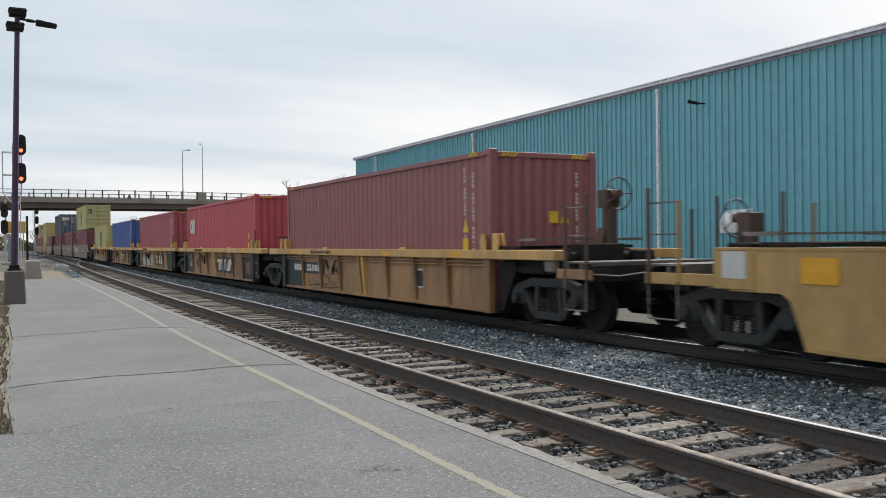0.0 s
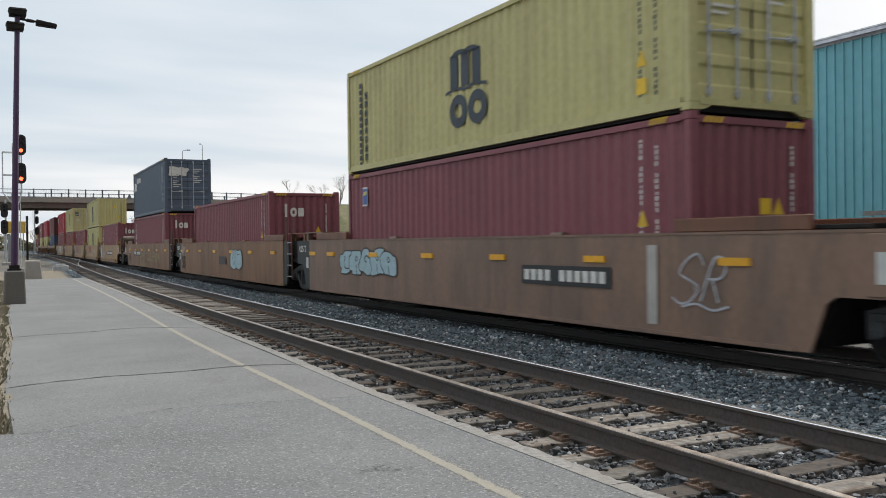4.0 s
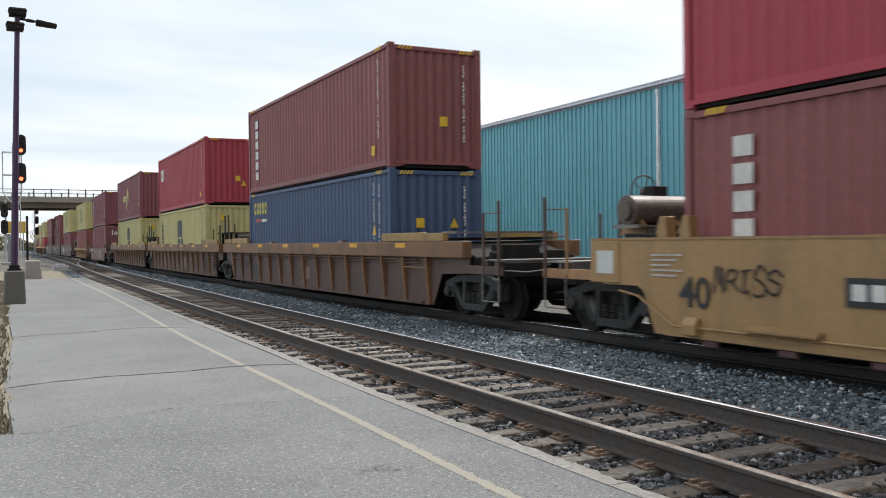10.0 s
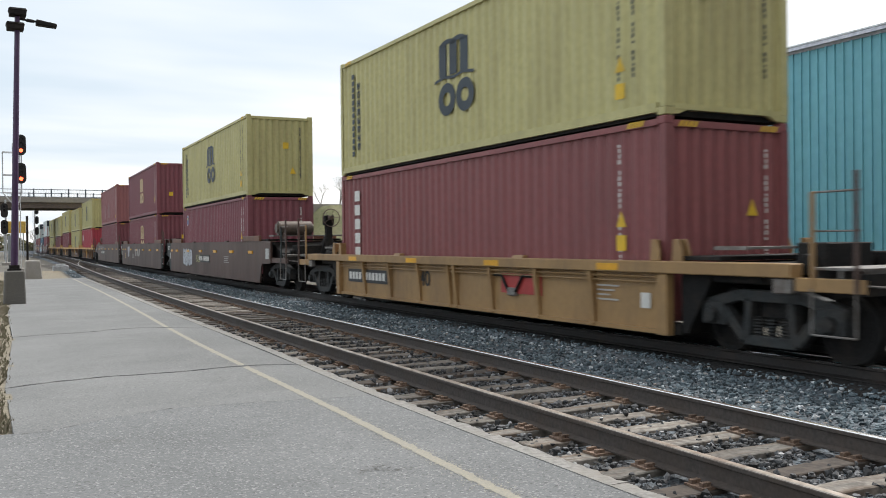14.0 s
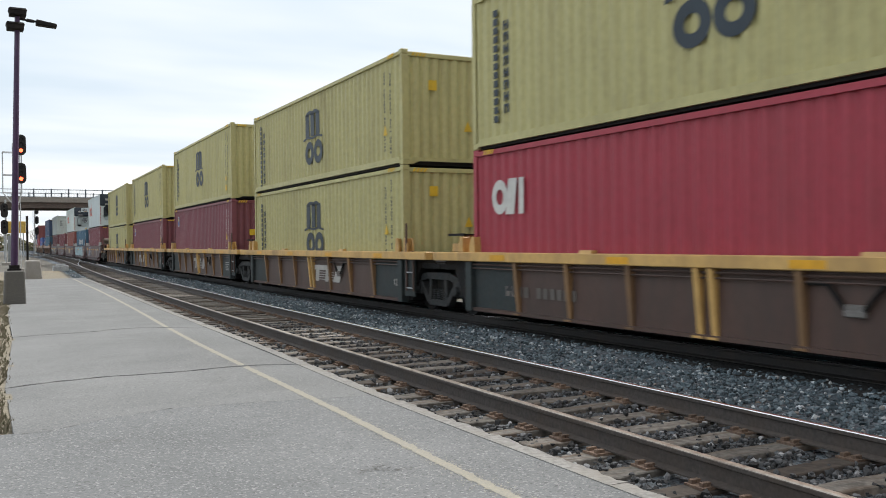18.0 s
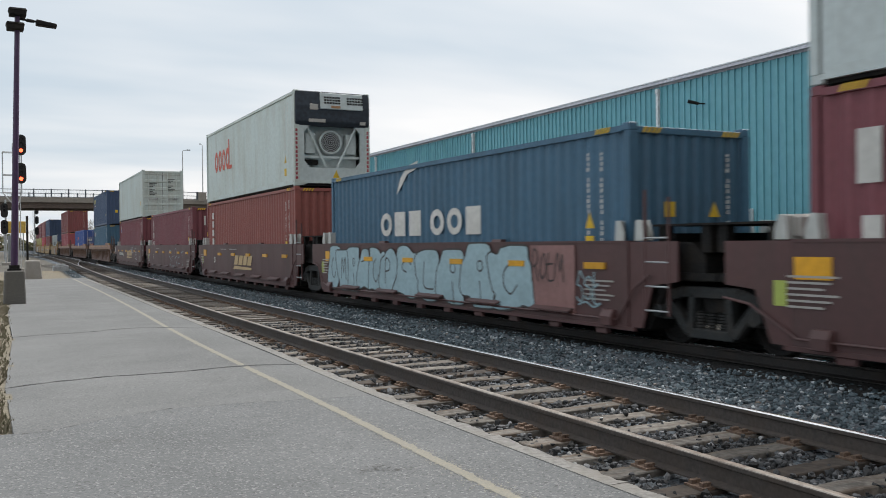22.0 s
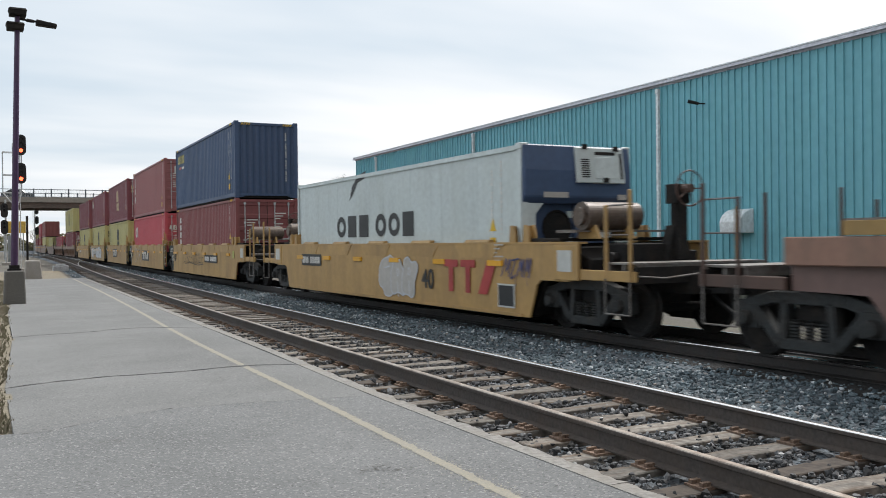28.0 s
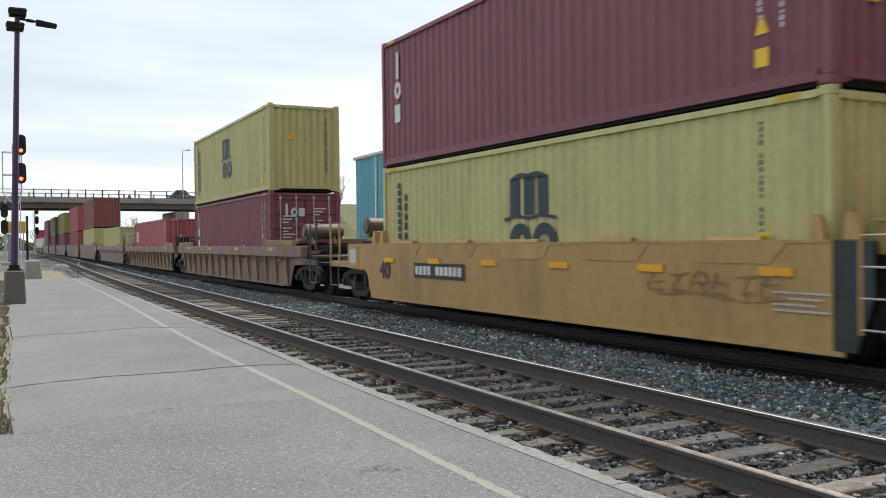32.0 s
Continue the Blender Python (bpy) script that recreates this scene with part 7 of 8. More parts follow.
        if st.get("pads") and s < 0:
            for i in range(5):
                y = -wl + 1.6 + (2 * wl - 3.2) * i / 4
                part("guide_pad", cached("guide_pad", lambda g: g.prism([(-SWX - 0.02, 0.0), (-SWX + 0.12, 0.0), (-SWX + 0.12, 0.06), (-SWX + 0.03, 0.06)], "y", -0.45, 0.45), bevel=0.01), st["flange"], t, "", mir @ Matrix.Translation((0, y, top)))
                part("pad_plate", cached("pad_plate", lambda g: g.prism([(-0.85, 0.0), (0.85, 0.0), (0.6, -0.26), (-0.6, -0.26)], "x", -SWX - 0.012, -SWX)), st["side"], t, "", mir @ Matrix.Translation((0, y, top - 0.02)))
        elif s < 0:
            for i in range(2):
                part("guide_block", cached("guide_block", lambda g: g.prism([(-SWX + 0.0, 0.0), (-SWX + 0.12, 0.0), (-SWX + 0.12, 0.05), (-SWX + 0.03, 0.05)], "y", -0.16, 0.16)), st["flange"], t, "", mir @ Matrix.Translation((0, -wl * 0.4 + i * wl * 0.8, top)))
        if st.get("tape") and s < 0:
            for i in range(5 if style == "G" and not ends[1] else 6):
                y = -wl + 0.9 + (2 * wl - 1.8) * i / 5
                zz = top - 0.13 if st["ribs"] else top - 0.42
                part("reflector", cached("reflector", lambda g: g.box(-SWX - 0.036, -SWX, -0.25, 0.25, 0, 0.1)), REFLECT, t, "amber reflective strip", mir @ Matrix.Translation((0, y, zz)))
        elif st["ribs"] and s < 0:
            for i in range(4):
                part("reflector", cached("reflector", lambda g: g.box(-SWX - 0.036, -SWX, -0.25, 0.25, 0, 0.1)), REFLECT, t, "amber reflective strip", mir @ Matrix.Translation((0, -wl + 1.2 + (2 * wl - 2.4) * i / 3, top - 0.145)))
    # well floor
    part("well_floor", cached(f"well_floor|{long}", lambda g: ([g.box(-1.22, 1.22, y - 0.12, y + 0.12, 0.17, 0.28) for y in np.linspace(-wl + 0.2, wl - 0.2, 9)], g.box(-1.22, -1.0, -wl, wl, 0.17, 0.313), g.box(1.0, 1.22, -wl, wl, 0.17, 0.313))), STEEL_DARK, t, "open cross-bearer floor of the well")
    for e, free in zip((-1, 1), ends):
        fl = Matrix.Diagonal((1, e, 1, 1))
        part("bulkhead", cached(f"bulkhead|{long}", lambda g: g.prism([(wl + 0.02, 0.2), (wl + 0.12, 0.2), (wl + 0.55, 0.92), (wl + 0.55, 1.1), (wl + 0.02, 1.1)], "x", -1.2, 1.2)), STEEL_DARK, t, "", fl)
        part("end_deck", cached(f"end_deck|{key}", lambda g: (g.box(-1.17, 1.17, wl + 0.3, ty - 0.05 if not long else ty - 0.2, 0.92, 1.02), g.box(-0.4, 0.4, wl + 0.3, ty + 0.2, 0.82, 1.08))), STEEL_DARK, t, "end deck over the truck", fl)
        for s in (-1, 1):
            side_m = fl @ Matrix.Diagonal((-s, 1, 1, 1))
            if long and (s < 0 or not lod):
                strip = OLIVE_STRIP if style == "D" else RED_STRIP if style == "D2" else RUSTY if not st["ribs"] else st["flange"]
                part("guide_strip", cached(f"guide_strip|{key}", lambda g: g.box(-SWX - 0.01, -SWX + 0.07, 5.92, 8.12, top + 0.008, top + 0.19), bevel=0.012), strip, t, "worn container guide strip", side_m)
                if st["ribs"]:
                    part("strip_cap", cached(f"strip_cap|{key}", lambda g: (g.box(-SWX - 0.035, -SWX + 0.09, 8.12, 9.05, top + 0.008, top + 0.17), g.tube((-SWX - 0.04, 8.32, top + 0.09), (-SWX - 0.03, 8.32, top + 0.09), 0.045, 10)), bevel=0.01), OLIVE_STRIP, t, "end block of the guide strip", side_m)
            elif not long and style not in ("K",) and (s < 0 or not lod):
                gm = SIGN_PLAIN if style == "G" else st["flange"]
                for gy in (5.98, 6.42):
                    part("end_guide", cached(f"end_guide|{key}", lambda g: (g.prism([(-0.1, top), (0.1, top), (0.1, top + 0.12), (0.03, top + 0.3), (-0.07, top + 0.3)], "x", -0.09, -0.055), g.prism([(-0.1, top), (0.1, top), (0.1, top + 0.12), (0.03, top + 0.3), (-0.07, top + 0.3)], "x", 0.055, 0.09), g.box(-0.06, 0.06, -0.07, -0.03, top, top + 0.29)), bevel=0.006), gm, t, "pale container guide" if style == "G" else "container guide", fl @ Matrix.Translation((s * 1.25, gy, 0)))
            if free and not st["ribs"] and (s < 0 or not lod):
                box = part("end_box", cached(f"end_box|{key}", lambda g: g.box(-SWX - 0.022, -SWX + 0.05, wl + 0.94, wl + 1.6, 0.84, top - 0.04), bevel=0.012), st["side"], t, "raised square end box", side_m)
                if s < 0:
                    part("plaque", cached("plaque", lambda g: g.box(-0.006, 0.0, -0.19, 0.19, 0, 0.34)), SIGN_PLAIN, box, "off-white plaque", (-SWX - 0.024, wl + 1.25, 0.98))
            elif free and st["ribs"] and not long and s < 0:
                part("end_block", cached(f"end_block|{key}", lambda g: g.box(-SWX - 0.01, -SWX + 0.1, wl + 1.85, wl + 2.12, top - 0.36, top - 0.18), bevel=0.015), GREY_STEEL, t, "", side_m)
        if lod:
            if free or e > 0:
                truck(t, e * ty, 1)
            continue
        smooth_c = sq[0] or sq[1]
        reach = ty - 0.3
        # sloped black box at free ends; elsewhere added infill to make the gap dark
        part("end_housing", cached(f"end_housing|{key}{free}", lambda g: g.prism([(wl + 0.15, 0.9), (wl + 0.15, top - 0.02), (wl + 0.85, top - 0.02), (ty + 0.15 if free else reach, 1.18 if free else top - 0.2), (ty + 0.15 if free else reach, 0.9)], "x", -1.12, 1.12), bevel=0.02), STEEL_DARK, t, "black end bulkhead housing", fl)
        if free:
            part("upper_deck", cached(f"upper_deck|{key}", lambda g: g.box(-1.27, 1.27, wl + 0.12, wl + 0.95, top + 0.012, top + 0.07), bevel=0.01), STEEL_DARK, t, "dark deck behind the well", fl)
            part("walkway", cached(f"walkway|{key}", lambda g: (g.box(-1.28, 1.28, ty + 0.75, ty + 1.48, 1.11, 1.14), [g.box(-1.26, 1.26, y, y + 0.05, 1.0, 1.11) for y in (ty + 0.76, ty + 1.1, ty + 1.42)])), GREY_STEEL, t, "steel cross walkway", fl)
            part("grating", cached(f"grating|{key}", lambda g: ([g.box(-1.15, 1.15, wl + 0.75 + 0.08 * k, wl + 0.80 + 0.08 * k, top + 0.16, top + 0.19) for k in range(7)], g.box(-1.18, -1.14, wl + 0.74, wl + 1.3, top + 0.15, top + 0.2), g.box(1.14, 1.18, wl + 0.74, wl + 1.3, top + 0.15, top + 0.2))), GREY_STEEL, t, "dark steel grating", fl)
            part("hand_rail", cached(f"hand_rail|{key}", lambda g: (g.tube((-1.31, ty + 0.84, 1.99), (-1.31, ty + 1.42, 1.99), 0.014, 5), g.tube((-1.31, ty + 0.84, 1.55), (-1.31, ty + 1.42, 1.55), 0.012, 5))), GREY_STEEL, t, "", fl)
            part("gear_box", cached(f"gear_box|{key}", lambda g: (g.box(-0.75, 0.1, ty + 0.1, ty + 0.55, 1.02, 1.42), g.tube((-0.9, ty + 0.35, 1.2), (0.7, ty + 0.35, 1.2), 0.09, 10), g.box(0.3, 0.7, ty + 0.05, ty + 0.6, 1.02, 1.3)), bevel=0.015), STEEL_DARK, t, "grimy brake gear", fl)
            part("cut_lever", cached(f"cut_lever|{key}", lambda g: g.path([(-1.3, ty + 1.5, 0.95), (-0.9, ty + 1.62, 0.92), (-0.25, ty + 1.66, 0.98), (-0.12, ty + 1.95, 1.05)], 0.014, 5)), GREY_STEEL, t, "", fl)
            for s in (-1, 1):
                part("upright", cached(f"upright|{key}", lambda g: g.box(-0.022, 0.022, ty + 0.80, ty + 0.85, 0.9, 2.0), bevel=0.006), post_mat, t, "flat steel upright", fl @ Matrix.Translation((s * 1.34, 0, 0)))
        elif e < 0:
            hi = (top + 0.62, top + 0.02) if st["ribs"] else (top + 0.72, top + 0.6)
            la, lb = (wl + 0.27, wl + 0.6) if st["ribs"] else (sn + 0.34, sn + 0.82) if sq[0] else (wl + 0.12, wl + 0.6)
            lad = part("ladder", cached(f"ladder|{key}", lambda g: (g.tube((-1.33, la, 0.42), (-1.33, la, hi[0]), 0.026, 6), g.tube((-1.33, lb, 0.42), (-1.33, lb, hi[1]), 0.022, 6))), st["flange"] if sq[0] and not long else BROWN_DARK if st["side"] is not OXIDE else OXIDE, t, "steel ladder with upright grab irons", fl)
            for k in range(3 if st["ribs"] else 4):
                part("rung", cached(f"rung|{key}", lambda g: g.tube((-1.335, la, 0), (-1.335, lb, 0), 0.014, 5)), GALV, lad, "", (0, 0, 0.48 + 0.34 * k))
            if st["ribs"]:
                part("corner_plate", cached(f"corner_plate|{key}", lambda g: g.box(-1.3, -1.26, wl + 0.1, lb, 0.3, top - 0.18)), st["end"], t, "dark end plate", fl)
            else:
                reach = 1.0 if style == "G" else 0.5
                part("corner_plate", cached(f"corner_plate|{key}", lambda g: g.prism([(sn + 0.004, 0.22), (sn + 0.28, 0.22), (sn + 0.5, 0.84), (sn + reach, 0.9), (sn + reach, top - 0.01), (sn + 0.004, top - 0.01)], "x", -SWX + 0.02, -SWX + 0.05)), st["end"] if style == "G" else STEEL_GREEN, t, "dark end plate", fl)
        else:
            if st["ribs"] and not long:
                gear = part("crossover_housing", cached(f"cross_housing|{key}", lambda g: (g.box(-1.12, 1.1, wl + 0.42, wl + 0.95, top + 0.0, top + 0.17), g.box(-1.1, -0.85, wl + 0.46, wl + 0.62, top + 0.17, top + 0.33)), bevel=0.012), st["flange"], t, "tan housing between the wells", fl)
                part("grating", cached(f"cross_grating|{key}", lambda g: ([g.box(-1.16, 0.9, wl + 0.36 + 0.09 * k, wl + 0.42 + 0.09 * k, top + 0.33, top + 0.36) for k in range(7)], g.box(-1.2, -1.16, wl + 0.34, wl + 0.98, top + 0.32, top + 0.37))), STEEL_DARK, gear, "dark steel grating")
            elif smooth_c:
                pan = part("end_panel", cached(f"end_panel|{key}", lambda g: g.prism([(sf + 0.004, 0.22), (sf + 0.3, 0.22), (sf + 0.55, 0.86), (sf + 1.02, 0.9), (sf + 1.02, top - 0.01), (sf + 0.004, top - 0.01)], "x", -SWX, -SWX + 0.04)), st["end"] if style == "G" else STEEL_GREEN, t, "dark end panel", fl)
                part("plaque", cached("small_plaque", lambda g: g.box(-0.006, 0.0, -0.09, 0.09, 0, 0.3)), LABEL_GREEN if style == "G" else SIGN_PLAIN, pan, "pale plaque", (-SWX - 0.003, sf + 0.16, top - 0.78))
                if style == "G":
                    part("reflector", cached("end_reflector", lambda g: g.box(-SWX - 0.036, -SWX, -0.25, 0.25, 0, 0.26)), REFLECT, t, "square amber reflective patch", Matrix.Translation((0.02, sf - 0.3, top - 0.46)))
                else:
                    part("reflector", cached("reflector", lambda g: g.box(-SWX - 0.036, -SWX, -0.25, 0.25, 0, 0.1)), REFLECT, t, "amber reflective strip", Matrix.Translation((0.02, sf - 0.28, top - 0.42)))
                style != "G" and part("lettering", text_mesh("125 T"), STENCIL, t, "stencilled lettering 125 T", Matrix.Translation((-SWX - 0.004, sf + 0.86, top - 0.33)) @ SIDE @ Matrix.Diagonal((0.19, 0.19, 1, 1)))
        if st["ribs"] and not long and not free:
            part("end_panel", cached(f"bay_panel|{key}", lambda g: g.box(-SWX + 0.112, -SWX + 0.1195, 4.56, wl - 0.16, BOT + 0.06, top - band - 0.01)), STEEL_GREEN, t, "dark green end panel", fl)
        if st["ribs"] and not long:
            part("end_post", cached(f"end_post|{key}", lambda g: (g.box(-SWX + 0.01, -SWX + 0.15, wl - 0.18, wl + 0.03, BOT - 0.02, top - band - 0.006),), bevel=0.012), st.get("rib", st["side"]) if free else STEEL_GREEN, t, "upright end post of the well", fl)
        if free:
            part("draft_sill", cached(f"draft_sill|{long}", lambda g: (g.box(-0.33, 0.33, wl + 0.5, ty + 1.55, 0.66, 1.0), g.box(-1.33, 1.33, ty + 1.36, ty + 1.5, 0.84, 1.08))), STEEL_DARK, t, "end sill and draft gear", fl)
            for s in (-1, 1):
                part("side_beam", cached(f"side_beam|{key}{e}", lambda g: g.box(-0.03, 0.03, (wl + 1.62 if not st["ribs"] else wl + ef + 0.02 if e > 0 else wl + en + 0.02), ty + 1.5, 0.86, 1.02), bevel=0.01), st["flange"] if style in ("H", "K", "F") else BROWN_DARK if st["long"] else TAN_DIRTY, t, "", fl @ Matrix.Translation((s * 1.32, 0, 0)))
                part("corner_post", cached(f"corner_grab|{key}", lambda g: g.box(-0.022, 0.022, ty + 1.38, ty + 1.43, 0.86, 2.2), bevel=0.006), BROWN_DARK if style != "H" or s > 0 else post_mat, t, "tall corner grab post", fl @ Matrix.Translation((s * 1.36, 0, 0)))
                part("sill_step", cached(f"sill_step|{key}", lambda g: g.path([(0, ty + 0.83, 0.9), (0, ty + 0.83, 0.38), (0, ty + 1.4, 0.38), (0, ty + 1.4, 0.9)], 0.014, 6)), GREY_STEEL, t, "bent steel step", fl @ Matrix.Translation((s * 1.37, 0, 0)))
            part("coupler", cached(f"coupler|{long}", lambda g: (g.box(-0.1, 0.1, ty + 1.5, ty + 1.85, 0.72, 0.9), g.box(-0.2, 0.17, ty + 1.8, ty + 2.12, 0.68, 0.98), g.tube((-0.12, ty + 2.06, 0.68), (-0.12, ty + 2.06, 0.98), 0.09, 10)), bevel=0.015), STEEL_DARK, t, "steel knuckle coupler", fl)
            part("air_hose", cached(f"air_hose|{long}", lambda g: g.path([(0.25, ty + 1.2, 0.75), (0.3, ty + 1.5, 0.5), (0.25, ty + 1.85, 0.34), (0.15, ty + 2.1, 0.4)], 0.028)), GASKET, t, "", fl)
            if (e < 0 and style in ("A", "A2", "B", "B1", "B2", "C", "G", "H")) or (e > 0 and style in ("C", "K", "G", "B")):
                bx, by = (0.2, ty - 0.1) if style in ("A", "A2") else (0.3, ty + 0.5)
                stand = part("brake_stand", cached("brake_stand", lambda g: (g.box(-0.09, 0.09, 0, 0.22, 1.15, 2.2), g.box(-0.15, 0.15, -0.05, 0.22, 2.05, 2.36), g.prism([(-0.3, 1.1), (0.3, 1.1), (0.1, 1.7), (-0.1, 1.7)], "y", -0.1, 0.12), g.tube((-0.14, 0.12, 2.2), (-0.14, 0.3, 1.3), 0.025, 6)), bevel=0.015), BROWN_DARK if style in ("A", "A2", "K") else STEEL_DARK, t, "hand brake housing", fl @ Matrix.Translation((bx, by + (0.5 if style == "K" else 0.0), -0.5 if style == "K" else 0.0)))
                part("brake_wheel", cached("brake_wheel", lambda g: (g.ring((0, 0.36, 2.28), 0.28, 0.014, n=24), g.tube((0, 0.2, 2.28), (0, 0.4, 2.28), 0.07, 10), [g.tube((0, 0.36, 2.28), (0.28 * math.cos(a), 0.36, 2.28 + 0.28 * math.sin(a)), 0.010, 5) for a in np.linspace(0, 6.28, 6)[:-1]])), BROWN_DARK, stand, "spoked brake wheel")
            if style in ("C", "H", "G") or (long and style not in ("D", "D2") and rr.random() < 0.6):
                res = part("air_reservoir", cached(f"air_reservoir|{key}", lambda g: (g.tube((-1.0, wl + 1.2, top + 0.42), (0.1, wl + 1.2, top + 0.42), 0.23, 32), g.tube((-1.07, wl + 1.2, top + 0.42), (0.17, wl + 1.2, top + 0.42), 0.15, 14)), bevel=0.0), RES_STEEL, t, "weathered brown air reservoir", fl)
                for k in (-0.85, -0.15):
                    part("bracket", cached(f"res_bracket|{key}", lambda g: g.prism([(wl + 0.9, top + 0.05), (wl + 1.5, top + 0.05), (wl + 1.34, top + 0.34), (wl + 1.06, top + 0.34)], "x", -0.03, 0.03)), st["flange"], res, "", (k, 0, 0))
        else:
            part("articulation_beam", cached(f"artic|{long}", lambda g: (g.box(-0.42, 0.42, wl + 0.4, ty - 0.02, 0.62, 1.02), g.tube((0, ty - 0.15, 0.6), (0, ty - 0.15, 1.12), 0.28, 14))), STEEL_DARK, t, "", fl)
            if long and st["ribs"]:
                for s in (-1, 1):
                    for yy, zt in ((wl + 0.62, 2.25), (ty - 0.3, 2.6)):
                        part("upright", cached(f"post|{zt}", lambda g: g.box(-0.025, 0.025, -0.04, 0.04, 1.1, zt), bevel=0.008), post_mat, t, "flat steel upright", fl @ Matrix.Translation((s * 1.15, yy, 0)))
                part("walkway", cached(f"artic_walkway|{key}", lambda g: ([g.box(-1.2, 1.1, wl + 0.6 + 0.1 * k, wl + 0.66 + 0.1 * k, top + 0.40, top + 0.43) for k in range(11)], g.box(-1.24, -1.2, wl + 0.58, ty - 0.1, top + 0.39, top + 0.45), g.box(-1.1, -1.02, wl + 0.7, wl + 0.8, top - 0.1, top + 0.4), g.box(-1.1, -1.02, ty - 0.4, ty - 0.3, top - 0.1, top + 0.4))), STEEL_DARK, t, "dark grating walkway", fl)
                if e > 0:
                    part("air_reservoir", cached(f"mid_reservoir|{key}", lambda g: (g.tube((-0.9, wl + 1.1, top + 0.2), (0.5, wl + 1.1, top + 0.2), 0.19, 16),)), RES_STEEL, t, "brown air reservoir", fl)
            if not st["ribs"]:
                part("crossover_plate", cached(f"crossover|{key}", lambda g: (g.box(-1.2, 1.2, wl + 0.2, ty - 0.06, top + 0.2, top + 0.23), [g.box(-1.14, -1.0, y, y + 0.16, top - 0.16, top + 0.2) for y in (wl + 0.26, ty - 0.34)], g.box(-1.05, 1.05, wl + 0.24, wl + 0.5, top - 0.05, top + 0.1))), STEEL_DARK if style == "G" else st["flange"], t, "crossover walkway plate", fl)
                if smooth_c and e > 0 and not long:
                    part("valve_box", cached(f"valve_box|{key}", lambda g: g.box(-1.22, -0.95, 6.2, 6.38, top + 0.004, top + 0.3), bevel=0.04), STENCIL_GREY, t, "small pale valve box", fl)
        if free or e > 0:
            truck(t, e * ty)
    # lettering and marks on the near side
    if style == "A":
        part("lettering", text_mesh("LBS. MAX. GROSS WT. FOR 20 FT."), STENCIL_DARK, t, "small stencilled words LBS. MAX. GROSS WT. FOR 20 FT.", Matrix.Translation((-SWX - 0.034, 3.5, top - 0.125)) @ SIDE @ Matrix.Diagonal((0.085, 0.085, 1, 1)))
    sx = -SWX - 0.016 if not st["ribs"] else -SWX + 0.107
    for lift, d in enumerate(decals):
        kind, y, z, *rest = d
        m = Matrix.Translation((sx - 0.0012 * lift, y, z)) @ SIDE
        mo = Matrix.Translation((-0.003, 0, 0)) @ m
        if kind == "text":
            s, h, mat = rest
            part("lettering", text_mesh(s), mat, t, f"stencilled lettering {s}", mo @ Matrix.Diagonal((h, h, 1, 1)))
        elif kind == "plate":
            w, n = rest
            if style not in ("A2", "D", "D2"):
                mark(t, "number_panel", f"{w}", lambda g: sheet(g, 0, w, 0, 0.32), STENCIL_DARK, m, "dark number panel")
            mark(t, "car_number", f"{w}{n}", lambda g: [sheet(g, 0.08 + (w - 0.16) * i / n, 0.08 + (w - 0.16) * (i + 0.72) / n, 0.07, 0.25) for i in range(n) if i != 4], STENCIL if style != "A2" else NUMBER_DULL, Matrix.Translation((-0.003, 0, 0)) @ m, "row of white bars")
        elif kind == "striped":
            style not in ("A2", "B2") and mark(t, "emblem_panel", "stripedp", lambda g: sheet(g, 0, 1.7, 0, 0.55), STENCIL_DARK, m @ Matrix.Diagonal((1.65, 1.1, 1, 1)), "dark panel")
            mark(t, "emblem", "stripede", lambda g: (sheet(g, 0.1, 0.62, 0.36, 0.48, 0.03), sheet(g, 0.28, 0.44, 0.08, 0.38, 0.05), [sheet(g, 0.44, 1.16, 0.12 + 0.06 * k, 0.138 + 0.06 * k) for k in range(4)], sheet(g, 0.75, 0.9, 0.08, 0.38, 0.05), sheet(g, 0.62, 1.05, 0.36, 0.48, 0.03), sheet(g, 1.12, 1.42, 0.08, 0.48, 0.2)), STENCIL_GREY if style in ("A2", "B2") else STENCIL, Matrix.Translation((-0.003, 0, 0)) @ m @ Matrix.Diagonal((1.65, 1.1, 1, 1)), "striped white block emblem")
        elif kind == "red3":
            mark(t, "emblem", "red3", lambda g: (sheet(g, 0, 0.5, 0.45, 0.58), sheet(g, 0.17, 0.33, 0, 0.45), sheet(g, 0.6, 1.1, 0.45, 0.58), sheet(g, 0.77, 0.93, 0, 0.45), sheet(g, 1.2, 1.5, 0, 0.58, 0.3)), MARK_RED, m @ Matrix.Diagonal((1.12, 1.08, 1, 1)), "faded red block emblem")
        elif kind == "slant4":
            mark(t, "emblem", "slant4", lambda g: (blocks(g, 4, 2.5, 0.34, 0.2, fill=0.82), g.prism([(-0.15, -0.16), (2.4, -0.16), (2.5, -0.08), (0.1, -0.04)], "z", 0, 0.004)), rest[0], m, "slanted pale block emblem")
        elif kind == "scrawl":
            seed2, w, h, n, mat = rest
            mark(t, "graffiti", f"{seed2}s", scrawl(seed2, w, h, n), mat, mo, "looping spray-paint graffiti")
        elif kind == "blobs":
            seed2, w, h, n, mat, line = rest
            gph = mark(t, "graffiti", f"{seed2}b", blob_row(seed2, w, h, n), mat, m, "large filled spray-paint graffiti")
            mark(t, "graffiti_outline", f"{seed2}o", blob_row(seed2, w, h, n, 0.017, 0.0034), line, m, "graffiti outlines")
        elif kind == "arrow":
            w, h, mat = rest
